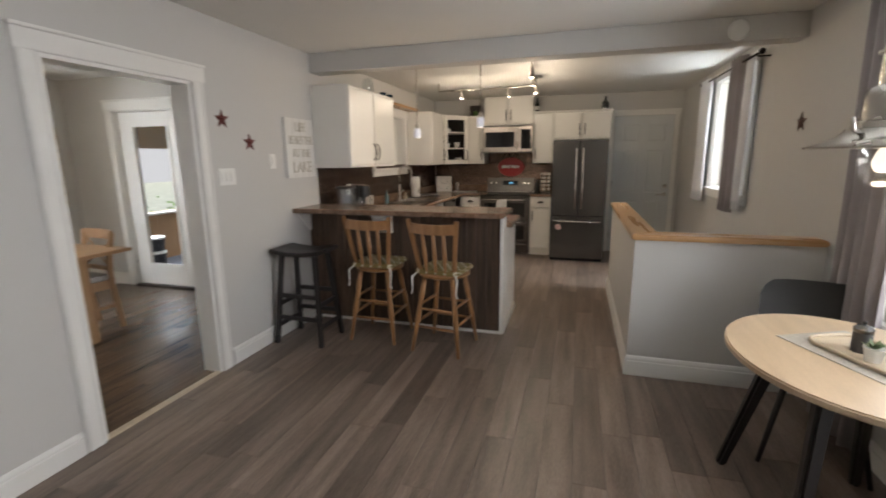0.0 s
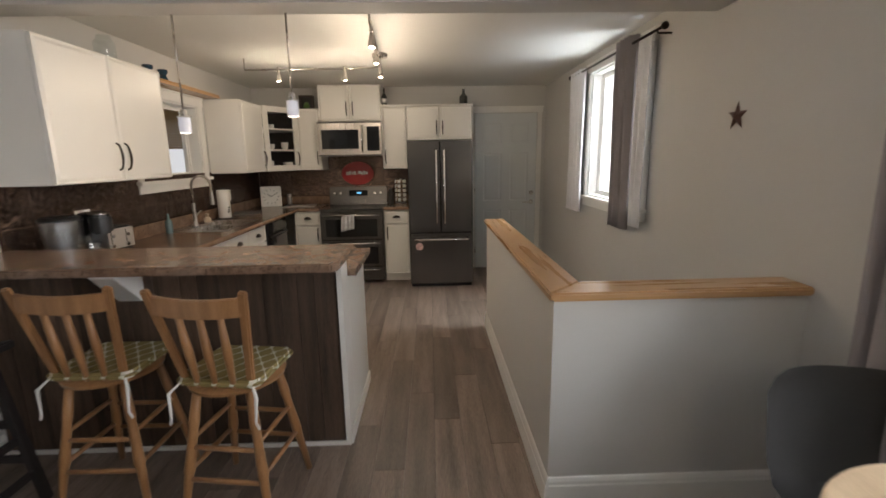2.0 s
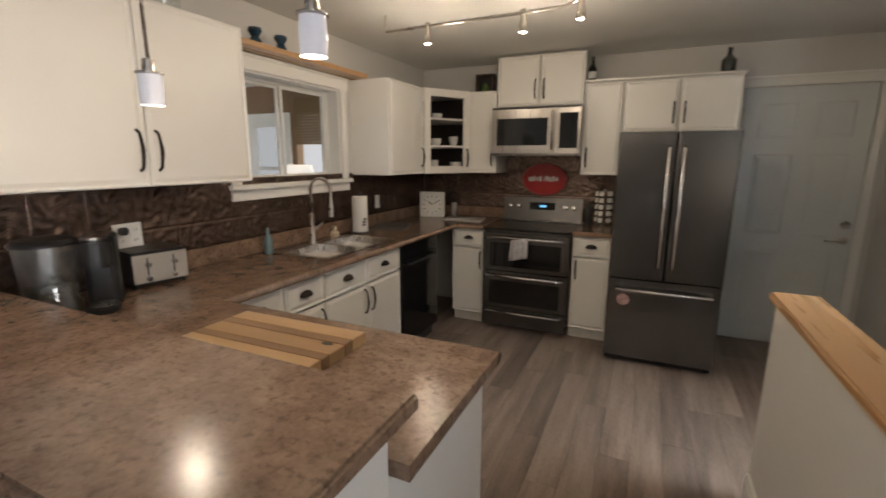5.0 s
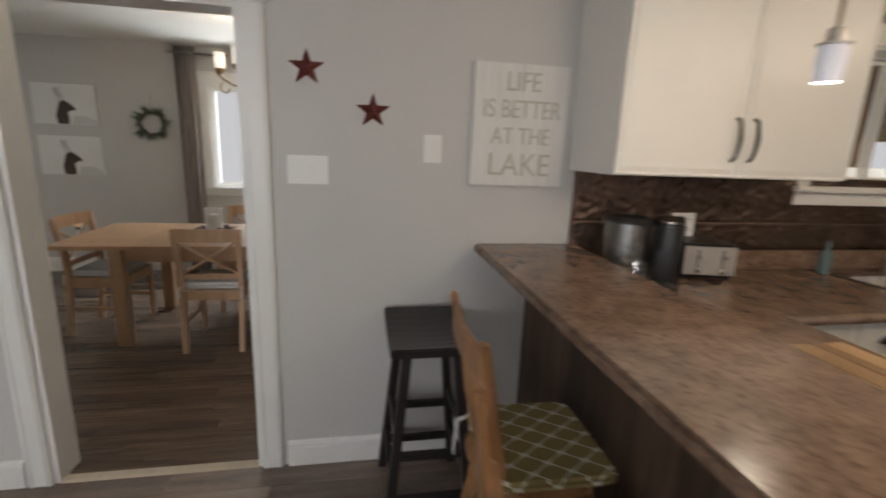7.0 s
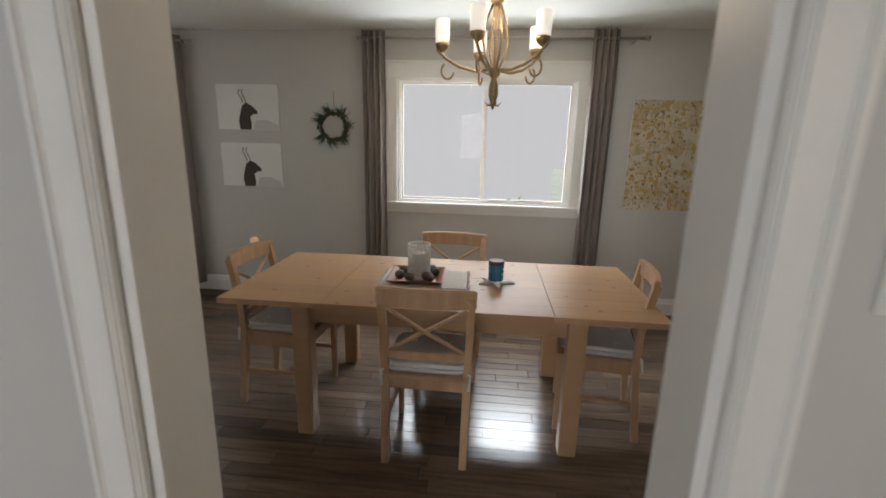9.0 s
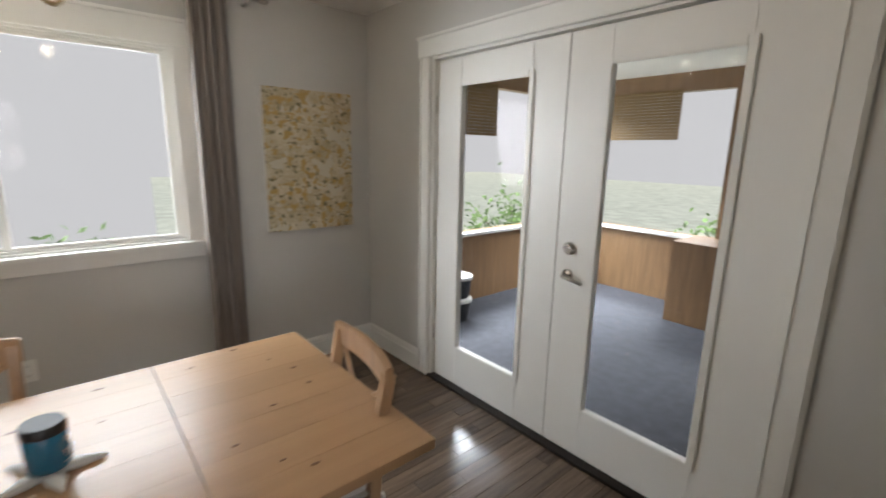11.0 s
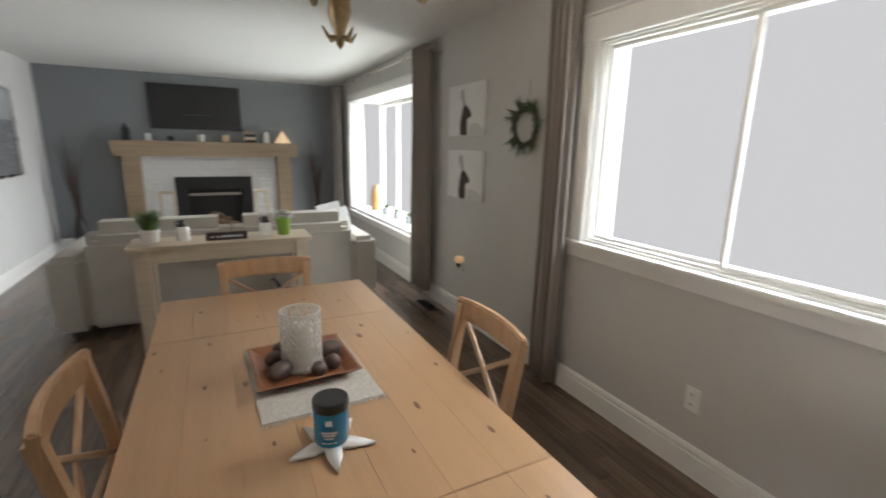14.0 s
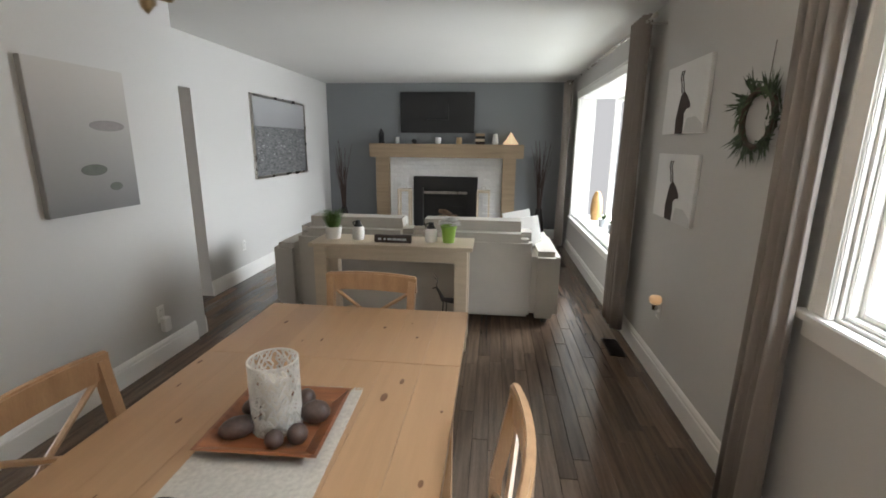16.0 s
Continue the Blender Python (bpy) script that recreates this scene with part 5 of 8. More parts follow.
def rod(x, y0, y1, z, wall, label, r=0.011, ball=False, material=None):
    e = thing("curtain_rod", Matrix(), label, "curtain rod")
    material = material or NICKEL
    part("pole", tube([(x, y0, z), (x, y1, z)], r), material, e, smooth=True)
    for y, s in ((y0, -1), (y1, 1)):
        if ball:
            bm = bmesh.new()
            bmesh.ops.create_uvsphere(bm, u_segments=14, v_segments=10, radius=0.024)
            part("finial", bm, material, e, smooth=True, m=pose(x, y + s * 0.018, z))
        else:
            part("finial", tube([(x, y, z), (x, y + s * 0.04, z)], r * 1.5), material, e, smooth=True)
    for y in (y0 + 0.07, y1 - 0.07):
        part("bracket", tube([(x, y, z - r), (x, y, z - r - 0.012), (wall, y, z - r - 0.012)], 0.007, None, 6), material, e)
    return e


rod(XW + 0.085, 0.82, 3.14, 2.325, XW, "brushed metal curtain rod over the dining window")
curtain_on("curtain", 0.85, 1.05, XW + 0.085, 0.03, 2.385, 4, 0.028, CURT, "taupe grommet curtain hanging beside the dining window", 2, "taupe curtains")
curtain_on("curtain", 2.75, 2.95, XW + 0.085, 0.03, 2.395, 4, 0.028, CURT, "taupe grommet curtain hanging beside the dining window", 5, "taupe curtains")
rod(XW + 0.11, -4.35, -0.66, 2.30, XW, "brushed metal curtain rod over the bay window")
curtain_on("curtain", -1.08, -0.76, XW + 0.11, 0.10, 2.345, 5, 0.034, CURT, "taupe grommet curtain beside the bay window", 7, "taupe curtains")
curtain_on("curtain", -4.24, -3.95, XW + 0.11, 0.05, 2.345, 5, 0.034, CURT, "taupe grommet curtain beside the bay window", 8, "taupe curtains")


# pictures
def canvas(name, m, w, h, t, face, label, edge=None):
    """A stretched canvas: local x along its width, z up, its face towards -y, back on y=0."""
    e = thing(name, m, label, "picture")
    part("stretcher", box(0, -t + 0.002, 0, w, 0, h), edge or TRIM, e, bevel=0.003)
    part("print", box(0.001, -t, 0.001, w - 0.001, -t + 0.0015, h - 0.001), face, e, "printed face")
    return e


GREY9 = mat("print_ground", (0.76, 0.75, 0.73), 0.8, var=0.04, scale=5, bump=0.2, fine=400)
BROWN9 = mat("print_brown", (0.060, 0.042, 0.036), 0.8, var=0.25, scale=12, bump=0.15, fine=300)
for z0 in (1.05, 1.562):
    e = canvas("wall_canvas", face_x(XW + 0.001, -0.525, z0) , 0.58, 0.395, 0.022, GREY9, "white canvas print of a brown antlered silhouette")
    o = [(0.24, 0.0), (0.23, 0.08), (0.25, 0.15), (0.27, 0.21), (0.31, 0.235), (0.36, 0.21), (0.41, 0.165), (0.415, 0.14), (0.37, 0.135), (0.34, 0.11), (0.35, 0.06), (0.345, 0.0)]
    part("print_shape", prism([(a - 0.03, b + 0.002) for a, b in o], "y", -0.0232, -0.0222), BROWN9, e, "brown silhouette")
    for s in (0, 0.03):
        part("print_shape", tube([(0.25 + s, -0.0226, 0.23), (0.235 + s, -0.0226, 0.28), (0.21 + s, -0.0226, 0.32), (0.225 + s, -0.0226, 0.355)], 0.0035, None, 4), BROWN9, e, "brown antler")
    part("print_shape", prism([(0.33, 0.002), (0.58, 0.002), (0.56, 0.05), (0.47, 0.09), (0.36, 0.085)], "y", -0.0226, -0.0222), mat("print_pale", (0.60, 0.59, 0.57), 0.8, var=0.05), e, "pale grey patch")


def art_mat():
    m = mat("gold_abstract", (0.45, 0.34, 0.16), 0.6, var=0.22, scale=9, bump=0.4, fine=60, color2=(0.58, 0.52, 0.40))
    t = m.node_tree
    N, L2 = t.nodes, t.links
    b = N["Principled BSDF"]
    src = b.inputs["Base Color"].links[0].from_socket
    co = N.new("ShaderNodeTexCoord")
    for sc, lo, colr in ((34, 0.60, (0.20, 0.17, 0.09, 1)), (22, 0.58, (0.46, 0.31, 0.11, 1)), (13, 0.60, (0.58, 0.53, 0.42, 1))):
        v = N.new("ShaderNodeTexNoise")
        v.inputs["Scale"].default_value, v.inputs["Detail"].default_value = sc, 2
        L2.new(co.outputs["Object"], v.inputs["Vector"])
        g = N.new("ShaderNodeMath")
        g.operation, g.inputs[1].default_value = "GREATER_THAN", lo
        L2.new(v.outputs["Fac"], g.inputs[0])
        mx = N.new("ShaderNodeMix")
        mx.data_type = "RGBA"
        L2.new(g.outputs[0], mx.inputs["Factor"])
        L2.new(src, mx.inputs[6])
        mx.inputs[7].default_value = colr
        src = mx.outputs[2]
    L2.new(src, b.inputs["Base Color"])
    return m


canvas("wall_canvas", face_x(XW + 0.001, 3.13, 0.96), 0.61, 0.91, 0.035, art_mat(), "abstract gold and cream dabbed canvas", GREY9)


def fade_mat(name, lo, hi, axis=2, span=1.0):
    m = mat(name, lo, 0.7, var=0.02, scale=5, bump=0.1, fine=400)
    t = m.node_tree
    N, L2 = t.nodes, t.links
    co, sp, rp = N.new("ShaderNodeTexCoord"), N.new("ShaderNodeSeparateXYZ"), N.new("ShaderNodeValToRGB")
    mu = N.new("ShaderNodeMath")
    mu.operation, mu.inputs[1].default_value = "MULTIPLY", 1 / span
    L2.new(co.outputs["Object"], sp.inputs[0])
    L2.new(sp.outputs[axis], mu.inputs[0])
    L2.new(mu.outputs[0], rp.inputs[0])
    rp.color_ramp.elements[0].color, rp.color_ramp.elements[1].color = (*lo, 1), (*hi, 1)
    L2.new(rp.outputs[0], N["Principled BSDF"].inputs["Base Color"])
    return m


def face_w(x, y, z):
    """Faces -x: local x goes along -y, local y towards +x."""
    return Matrix(((0, 1, 0, x), (-1, 0, 0, y), (0, 0, 1, z), (0, 0, 0, 1)))


e = canvas("wall_canvas", face_w(XD - 0.001, 0.62, 1.10), 0.59, 0.78, 0.035, fade_mat("misty_print", (0.17, 0.165, 0.16), (0.50, 0.47, 0.43), 2, 0.78), "misty grey lake canvas with two lily pads", mat("canvas_edge", (0.30, 0.29, 0.28), 0.8, var=0.1))
for cx, cz, a, b, mt in ((0.30, 0.23, 0.085, 0.026, "lily_dark"), (0.43, 0.13, 0.045, 0.02, "lily_dark"), (0.43, 0.47, 0.12, 0.025, "lily_mist")):
    o = [(cx + a * math.cos(k * math.pi / 12), cz + b * math.sin(k * math.pi / 12) * 1.2) for k in range(24)]
    part("print_shape", prism([(min(p, 0.578), q) for p, q in o], "y", -0.0362, -0.0352), mat(mt, (0.12, 0.122, 0.105) if mt == "lily_dark" else (0.24, 0.225, 0.21), 0.7, var=0.15, scale=20), e, "dark leaf shape" if mt == "lily_dark" else "misty grey bank")


def city_mat():
    m = mat("city_print", (0.025, 0.025, 0.025), 0.6, var=0.6, scale=14, bump=0, fine=60, stretch=(1, 1, 3), color2=(0.15, 0.15, 0.15))
    return m


e = thing("framed_picture", face_w(XL - 0.001, -2.30, 1.068), "black and white night city print in silver frame", "picture")
part("print", box(0.03, -0.012, 0.03, 1.42, -0.004, 0.60), city_mat(), e, "dark city print")
part("sky", box(0.03, -0.012, 0.601, 1.42, -0.004, 0.92), fade_mat("city_sky", (0.10, 0.10, 0.10), (0.36, 0.36, 0.36), 2, 0.95), e, "grey sky of the print")
rg = random.Random(2)
lights = bmesh.new()
for k in range(80):
    x, z = rg.uniform(0.06, 1.38), rg.triangular(0.10, 0.60, 0.38)
    s, u = rg.uniform(0.006, 0.05), rg.uniform(0.003, 0.012)
    box(x, -0.0126, z, min(x + s, 1.41), -0.0122, z + u, lights)
part("window_specks", lights, mat("print_light", (0.33, 0.33, 0.33), 0.6, var=0.4, scale=40), e, "pale lit windows in the print")["kind"] = "stuff"
for a, b, c, d in ((0, 1.45, 0, 0.029), (0, 1.45, 0.921, 0.95), (0, 0.029, 0.0295, 0.9205), (1.421, 1.45, 0.0295, 0.9205)):
    part("frame_bar", box(a, -0.025, c, b, 0, d), NICKEL, e, bevel=0.003)

# wreath
e = thing("wreath", pose(XW + 0.03, 0.565, 1.605), "green pine and twig wreath on a cord", "wreath")
part("ring", tube([(0, 0.115 * math.cos(k * math.pi / 16), 0.115 * math.sin(k * math.pi / 16)) for k in range(32)], 0.013, None, 8, close=True), mat("twig", (0.07, 0.045, 0.03), 0.8, var=0.4, scale=40), e)
rg = random.Random(11)
nd = bmesh.new()
for k in range(520):
    a = rg.uniform(0, 2 * math.pi)
    rr = 0.115 + rg.uniform(-0.025, 0.03)
    p = Vector((rg.uniform(-0.01, 0.02), rr * math.cos(a), rr * math.sin(a)))
    tuft = k % 11 * 0.571 + 0.35 * math.sin(k % 11 * 2.3)
    if k % 3:
        a = tuft + rg.gauss(0, 0.07)
        p = Vector((rg.uniform(-0.01, 0.02), 0.115 * math.cos(a), 0.115 * math.sin(a)))
    sw = (tuft + 0.5 + 0.6 * math.sin(k % 11 * 1.7) + rg.gauss(0, 0.35)) if k % 3 else a + 1.4 + rg.uniform(-0.6, 0.6)
    ln = rg.uniform(0.04, 0.12) if k % 3 and rg.random() < 0.5 else rg.uniform(0.02, 0.05)
    d = Vector((rg.uniform(-0.1, 0.5), math.cos(sw), math.sin(sw))).normalized() * ln
    s = d.cross(Vector((1, 0.3, 0.2))).normalized() * rg.uniform(0.002, 0.006)
    v = [nd.verts.new(q) for q in (p - s, p + s, p + d * 0.7 + s * 0.6, p + d, p + d * 0.7 - s * 0.6)]
    nd.faces.new(v)
part("needles", nd, mat("pine_green", (0.05, 0.075, 0.035), 0.7, var=0.5, scale=30, random_var=0.5, island=True), e, "grey-green needles and leaves")
part("cord", tube([(-0.02, 0, 0.12), (-0.025, 0, 0.30)], 0.0015, None, 5), mat("twig", (0.07, 0.045, 0.03)), e)


def plate(m, w, h, label, kind, slots):
    """A wall plate facing -y with rockers or sockets: slots of (x, z, w, h)."""
    e = thing(kind, m, label, kind.replace("_", " "))
    part("plate", box(0, -0.006, 0, w, 0, h), WHITEP, e, bevel=0.002)
    for x, z, a, b in slots:
        s = part("rocker" if kind == "light_switch" else "socket", box(x, -0.0125, z, x + a, -0.0062, z + b), WHITEP, e, bevel=0.002)
        if kind == "outlet":
            for dx in (-0.006, 0.006):
                part("slot", box(x + a / 2 + dx - 0.001, -0.0131, z + b * 0.4, x + a / 2 + dx + 0.001, -0.0126, z + b * 0.75), BLACKP, s)
    return e


SOCK = [(0.018, 0.015, 0.034, 0.036), (0.018, 0.064, 0.034, 0.036)]
plate(face_x(XW + 0.0005, 1.86, 0.31), 0.07, 0.115, "white double outlet below the dining window", "outlet", SOCK)
plate(face_w(XD - 0.0005, -0.01, 0.28), 0.07, 0.115, "white outlet with a plug-in air freshener", "outlet", SOCK)
e = thing("air_freshener", face_w(XD - 0.0105, -0.015, 0.215), "white plug-in air freshener in the outlet", "air freshener")
part("body", prism(rounded_rect(0, -0.045, 0.06, 0, 0.012), "z", 0, 0.10), WHITEP, e, bevel=0.006)
plate(face_w(XL - 0.0005, -1.9, 0.32), 0.07, 0.115, "white outlet on the living-room wall", "outlet", SOCK)
plate(face_x(XW + 0.0005, -0.30, 0.40), 0.07, 0.115, "white outlet holding a lit night light", "outlet", SOCK)
e = thing("night_light", pose(XW + 0.03, -0.265, 0.50), "small lit plug-in warmer with clear glass top", "night light")
part("base", lathe([(0.018, -0.04), (0.02, -0.01), (0.03, 0)]), CHROME, e, smooth=True)
part("glass", lathe([(0.03, 0.001), (0.04, 0.02), (0.038, 0.04), (0.03, 0.05)]), mat("amber_glow", (0.7, 0.5, 0.3), 0.3, emit=((1.0, 0.6, 0.3), 0.2)), e, smooth=True)


def floor_vent(x, y, w, d):
    e = thing("floor_vent", pose(x, y, 0.002), "dark brown slotted metal floor vent", "vent", "floor vents")
    part("frame", box(-w / 2, -d / 2, 0, w / 2, d / 2, 0.004), BRONZE, e, bevel=0.001)
    for k in range(10):
        yy = -d / 2 + 0.02 + (d - 0.04) * k / 9
        part("slat", box(-w / 2 + 0.012, yy - 0.004, 0.0042, w / 2 - 0.012, yy + 0.004, 0.008), BRONZE, e)


floor_vent(-5.36, 2.9, 0.12, 0.30)
floor_vent(-5.36, -0.65, 0.12, 0.30)
floor_vent(-5.30, -3.1, 0.12, 0.30)

# glazed double door
casing("door_casing_french", "y", YN, -1, FD[0], FD[1], FD[3], "white moulded casing of the glazed double door", 0.10)
mid = (FD[0] + FD[1]) / 2
for i, (a, b) in enumerate(((FD[0] + 0.02, mid - 0.002), (mid + 0.002, FD[1] - 0.02))):
    e = thing("door_3" if i == 0 else "door_4", pose(a, YN + 0.03, 0.02), "white door leaf with one tall glass pane, closed", "door")
    e["kind"] = "structure"
    w, h = b - a, 2.0
    st_, tr, br = 0.205, 0.15, 0.25
    for x0, x1, z0, z1, nm in ((0, st_, 0, h, "stile"), (w - st_, w, 0, h, "stile"), (st_, w - st_, 0, br, "bottom_rail"), (st_, w - st_, h - tr, h, "top_rail")):
        part(nm, box(x0, 0, z0, x1, 0.042, z1), TRIM, e, bevel=0.002)
    for x0, x1, z0, z1 in ((st_ - 0.02, st_ + 0.012, br - 0.02, h - tr + 0.02), (w - st_ - 0.012, w - st_ + 0.02, br - 0.02, h - tr + 0.02), (st_ + 0.012, w - st_ - 0.012, br - 0.02, br + 0.012), (st_ + 0.012, w - st_ - 0.012, h - tr - 0.012, h - tr + 0.02)):
        part("glazing_bead", box(x0, -0.012, z0, x1, -0.0005, z1), TRIM, e, bevel=0.004)
    g = part("pane", box(st_ + 0.001, 0.018, br + 0.001, w - st_ - 0.001, 0.024, h - tr - 0.001), GLASS, e, "clear glass pane")
    g.visible_shadow = False
    if i == 1:
        part("deadbolt", lathe([(0.03, 0), (0.03, 0.012), (0.02, 0.022), (0, 0.023)]), NICKEL, e, "nickel deadbolt", smooth="auto", m=pose(0.075, -0.001, 1.04, 90))
        part("lever_rose", lathe([(0.028, 0), (0.028, 0.01), (0.012, 0.02), (0.012, 0.045), (0, 0.045)]), NICKEL, e, "nickel rose", smooth="auto", m=pose(0.075, -0.001, 0.91, 90))
        part("lever", tube([(0.075, -0.045, 0.91), (0.115, -0.05, 0.905), (0.175, -0.042, 0.89)], [0.011, 0.010, 0.006]), NICKEL, e, "nickel lever", smooth=True)
    else:
        for z in (0.3, 1.0, 1.75):
            part("hinge", tube([(-0.006, -0.006, z - 0.05), (-0.006, -0.006, z + 0.05)], 0.007), NICKEL, e)
bm = bmesh.new()
box(FD[0], YN, 0, FD[0] + 0.018, YN + 0.14, FD[3], bm)
box(FD[1] - 0.018, YN, 0, FD[1], YN + 0.14, FD[3], bm)
box(FD[0] + 0.018, YN, FD[3] - 0.015, FD[1] - 0.018, YN + 0.14, FD[3], bm)
structure("door_jamb_french", bm, TRIM, "white jamb of the glazed double door", "jamb")
structure("threshold_french", box(FD[0], YN - 0.02, 0.0, FD[1], YN + 0.14, 0.018), BRONZE, "dark metal threshold under the glazed doors", "threshold", bevel=0.003)

# ---- living room ----
BRICKW = mat("white_brick", (0.72, 0.71, 0.69), 0.6, var=0.06, scale=20, bump=0.3, fine=120)
MY = -4.45   # front of the mantel
e = thing("mantelpiece", Matrix(), "rustic wooden mantelpiece on two posts", "mantelpiece")
part("shelf", box(-4.86, YS + 0.003, 1.275, -2.45, MY, 1.485), MANTEL, e, bevel=0.006)
for x0, x1 in ((-2.754, -2.544), (-4.751, -4.546)):
    part("post", box(x0, YS + 0.003, 0.0, x1, MY - 0.03, 1.2745), MANTEL, e, bevel=0.006)
e = thing("fireplace", Matrix(), "white painted brick fireplace with black gas insert", "fireplace")
part("core", box(-4.545, YS + 0.003, 0.0, -4.17, -4.60, 1.274), BRICKW, e)
part("core", box(-3.135, YS + 0.003, 0.0, -2.755, -4.60, 1.274), BRICKW, e)
part("core", box(-4.17, YS + 0.003, 0.98, -3.135, -4.60, 1.274), BRICKW, e)
bw, bh = 0.2, 0.068
bme = bpy.data.meshes.new("brick")
b_ = box(0, 0, 0, bw - 0.01, 0.02, bh - 0.01)
bmesh.ops.bevel(b_, geom=b_.edges[:], offset=0.003, segments=1, affect="EDGES")
b_.to_mesh(bme)
b_.free()
bme.materials.append(BRICKW)
j = 0
z = 0.0
while z < 1.26:
    x = -4.543 - (bw / 2 if j % 2 else 0)
    while x < -2.76:
        a, b = max(x, -4.543), min(x + bw - 0.01, -2.757)
        inside = z < 0.975 and a < -3.135 and b > -4.17
        if not inside and b - a > 0.03:
            k = new("brick", bme)
            k.parent = e
            k.matrix_basis = pose(a, -4.60 + 0.0005, z + 0.004) @ Matrix.Diagonal(((b - a) / (bw - 0.01), 1, 1, 1))
        x += bw
    z += bh
    j += 1
INS = mat("insert_black", (0.012, 0.012, 0.013), 0.45, var=0.2, scale=10)
f = bmesh.new()
for a, b, c, d in ((-4.166, -4.02, 0, 0.975), (-3.286, -3.14, 0, 0.975), (-4.02, -3.286, 0.80, 0.975), (-4.02, -3.286, 0, 0.16)):
    box(a, -4.62, c, b, -4.545, d, f)
ins = part("insert_surround", f, INS, e, "black metal surround", bevel=0.004)
part("firebox", box(-4.02, YS + 0.004, 0.16, -3.286, YS + 0.02, 0.80), INS, e, "dark firebox")
part("inner_frame", box(-4.0, -4.60, 0.70, -3.306, -4.565, 0.74), STEEL, e, "steel trim bar", bevel=0.003)
for k, (x0, y0, z0, x1, z1) in enumerate(((-3.95, -4.60, 0.25, -3.45, 0.30), (-3.85, -4.62, 0.33, -3.38, 0.27), (-3.75, -4.60, 0.36, -3.55, 0.42))):
    part("log", tube([(x0, y0, z0), ((x0 + x1) / 2, y0 + 0.02, (z0 + z1) / 2 + 0.02), (x1, y0, z1)], [0.035, 0.045, 0.03], None, 9), mat("log_bark", (0.16, 0.10, 0.06), 0.9, var=0.5, scale=20, bump=0.6), e, "ceramic log", smooth=True)
gl = part("insert_glass", box(-4.015, -4.575, 0.165, -3.291, -4.571, 0.695), GLASS, e, "glass front")
part("hearth", box(-4.75, MY - 0.02, 0.0, -2.55, -4.10, 0.05), mat("hearth_slate", (0.10, 0.10, 0.105), 0.5, var=0.3, scale=6, bump=0.2), e, "grey slate hearth", bevel=0.004)

e = thing("television", pose(-4.087, YS + 0.05, 1.655), "black flat television on the wall", "television")
part("case", box(0, -0.045, 0, 1.171, 0, 0.615), BLACKP, e, bevel=0.006)
part("screen", box(0.012, -0.0475, 0.02, 1.159, -0.0455, 0.603), BLACKG, e, "dark switched-off screen")
part("wall_mount", box(0.4, 0.001, 0.2, 0.75, 0.048, 0.42), BLACKP, e)


def bottle(name, x, y, z, prof, material, label, cat, seg=18):
    return single(name, lathe(prof, seg=seg), material, label, cat, smooth="auto", m=pose(x, y, z))


MZ = 1.4855
bottle("lantern", -2.62, -4.57, MZ, [(0.05, 0), (0.05, 0.02), (0.042, 0.025), (0.042, 0.13), (0.05, 0.135), (0.02, 0.19), (0.012, 0.22), (0.0, 0.23)], BLACKP, "small black lantern on the mantel", "lantern", 6)
bottle("candle", -2.88, -4.57, MZ, [(0.035, 0), (0.035, 0.10), (0.0, 0.10)], CERW, "white pillar candle on the mantel", "candle")
bottle("small_bowl", -3.15, -4.57, MZ, [(0.02, 0), (0.045, 0.03), (0.03, 0.07), (0.0, 0.075)], BLACKP, "small dark pot on the mantel", "pot")
bottle("mug", -3.53, -4.57, MZ, [(0.04, 0), (0.048, 0.05), (0.048, 0.10), (0.04, 0.10), (0.036, 0.02)], CERW, "white mug on the mantel", "mug")
bottle("candle_jar", -3.86, -4.57, MZ, [(0.04, 0), (0.048, 0.02), (0.042, 0.10), (0.0, 0.10)], mat("amber_pot", (0.55, 0.40, 0.22), 0.4), "cream and amber jar on the mantel", "candle")
for k in range(4):
    single("book", box(-4.26, -4.63, MZ + 0.0405 * k, -4.12 + 0.01 * (k % 2), -4.50, MZ + 0.0405 * k + 0.04), (BROWN9, PALE, BLACKW, MANTEL)[k], "closed old book in a stack on the mantel", "book", "books on the mantel", bevel=0.003)
bottle("vase", -4.42, -4.57, MZ, [(0.04, 0), (0.05, 0.03), (0.035, 0.14), (0.03, 0.16), (0.0, 0.16)], CERW, "white vase with greenery on the mantel", "vase")
e = thing("pyramid_lamp", pose(-4.66, -4.57, MZ), "lit white pyramid lamp on the mantel", "lamp")
part("shade", lathe([(0.12, 0.0), (0.118, 0.01), (0.0, 0.19)], seg=4), mat("lit_paper", (0.75, 0.68, 0.55), 0.6, emit=((1.0, 0.66, 0.35), 0.42)), e, "glowing shade")
for x in (-3.05, -4.27):
    e = thing("candle_lantern", pose(x, -4.28, 0.05), "tall pale wooden candle lantern on the hearth", "lantern", "lanterns on the hearth")
    part("base", box(-0.10, -0.10, 0, 0.10, 0.10, 0.03), PALE, e, bevel=0.003)
    part("roof", box(-0.10, -0.10, 0.72, 0.10, 0.10, 0.75), PALE, e, bevel=0.003)
    for sx in (-1, 1):
        for sy in (-1, 1):
            part("post", box(sx * 0.085 - 0.012, sy * 0.085 - 0.012, 0.0305, sx * 0.085 + 0.012, sy * 0.085 + 0.012, 0.7195), PALE, e)
    part("candle", lathe([(0.04, 0.031), (0.04, 0.32), (0.0, 0.32)]), CERW, e, "white pillar candle", smooth="auto")
    part("ring", tube([(0.03 * math.cos(k * math.pi / 8), 0, 0.78 + 0.03 * math.sin(k * math.pi / 8)) for k in range(16)], 0.004, None, 5, close=True), NICKEL, e)
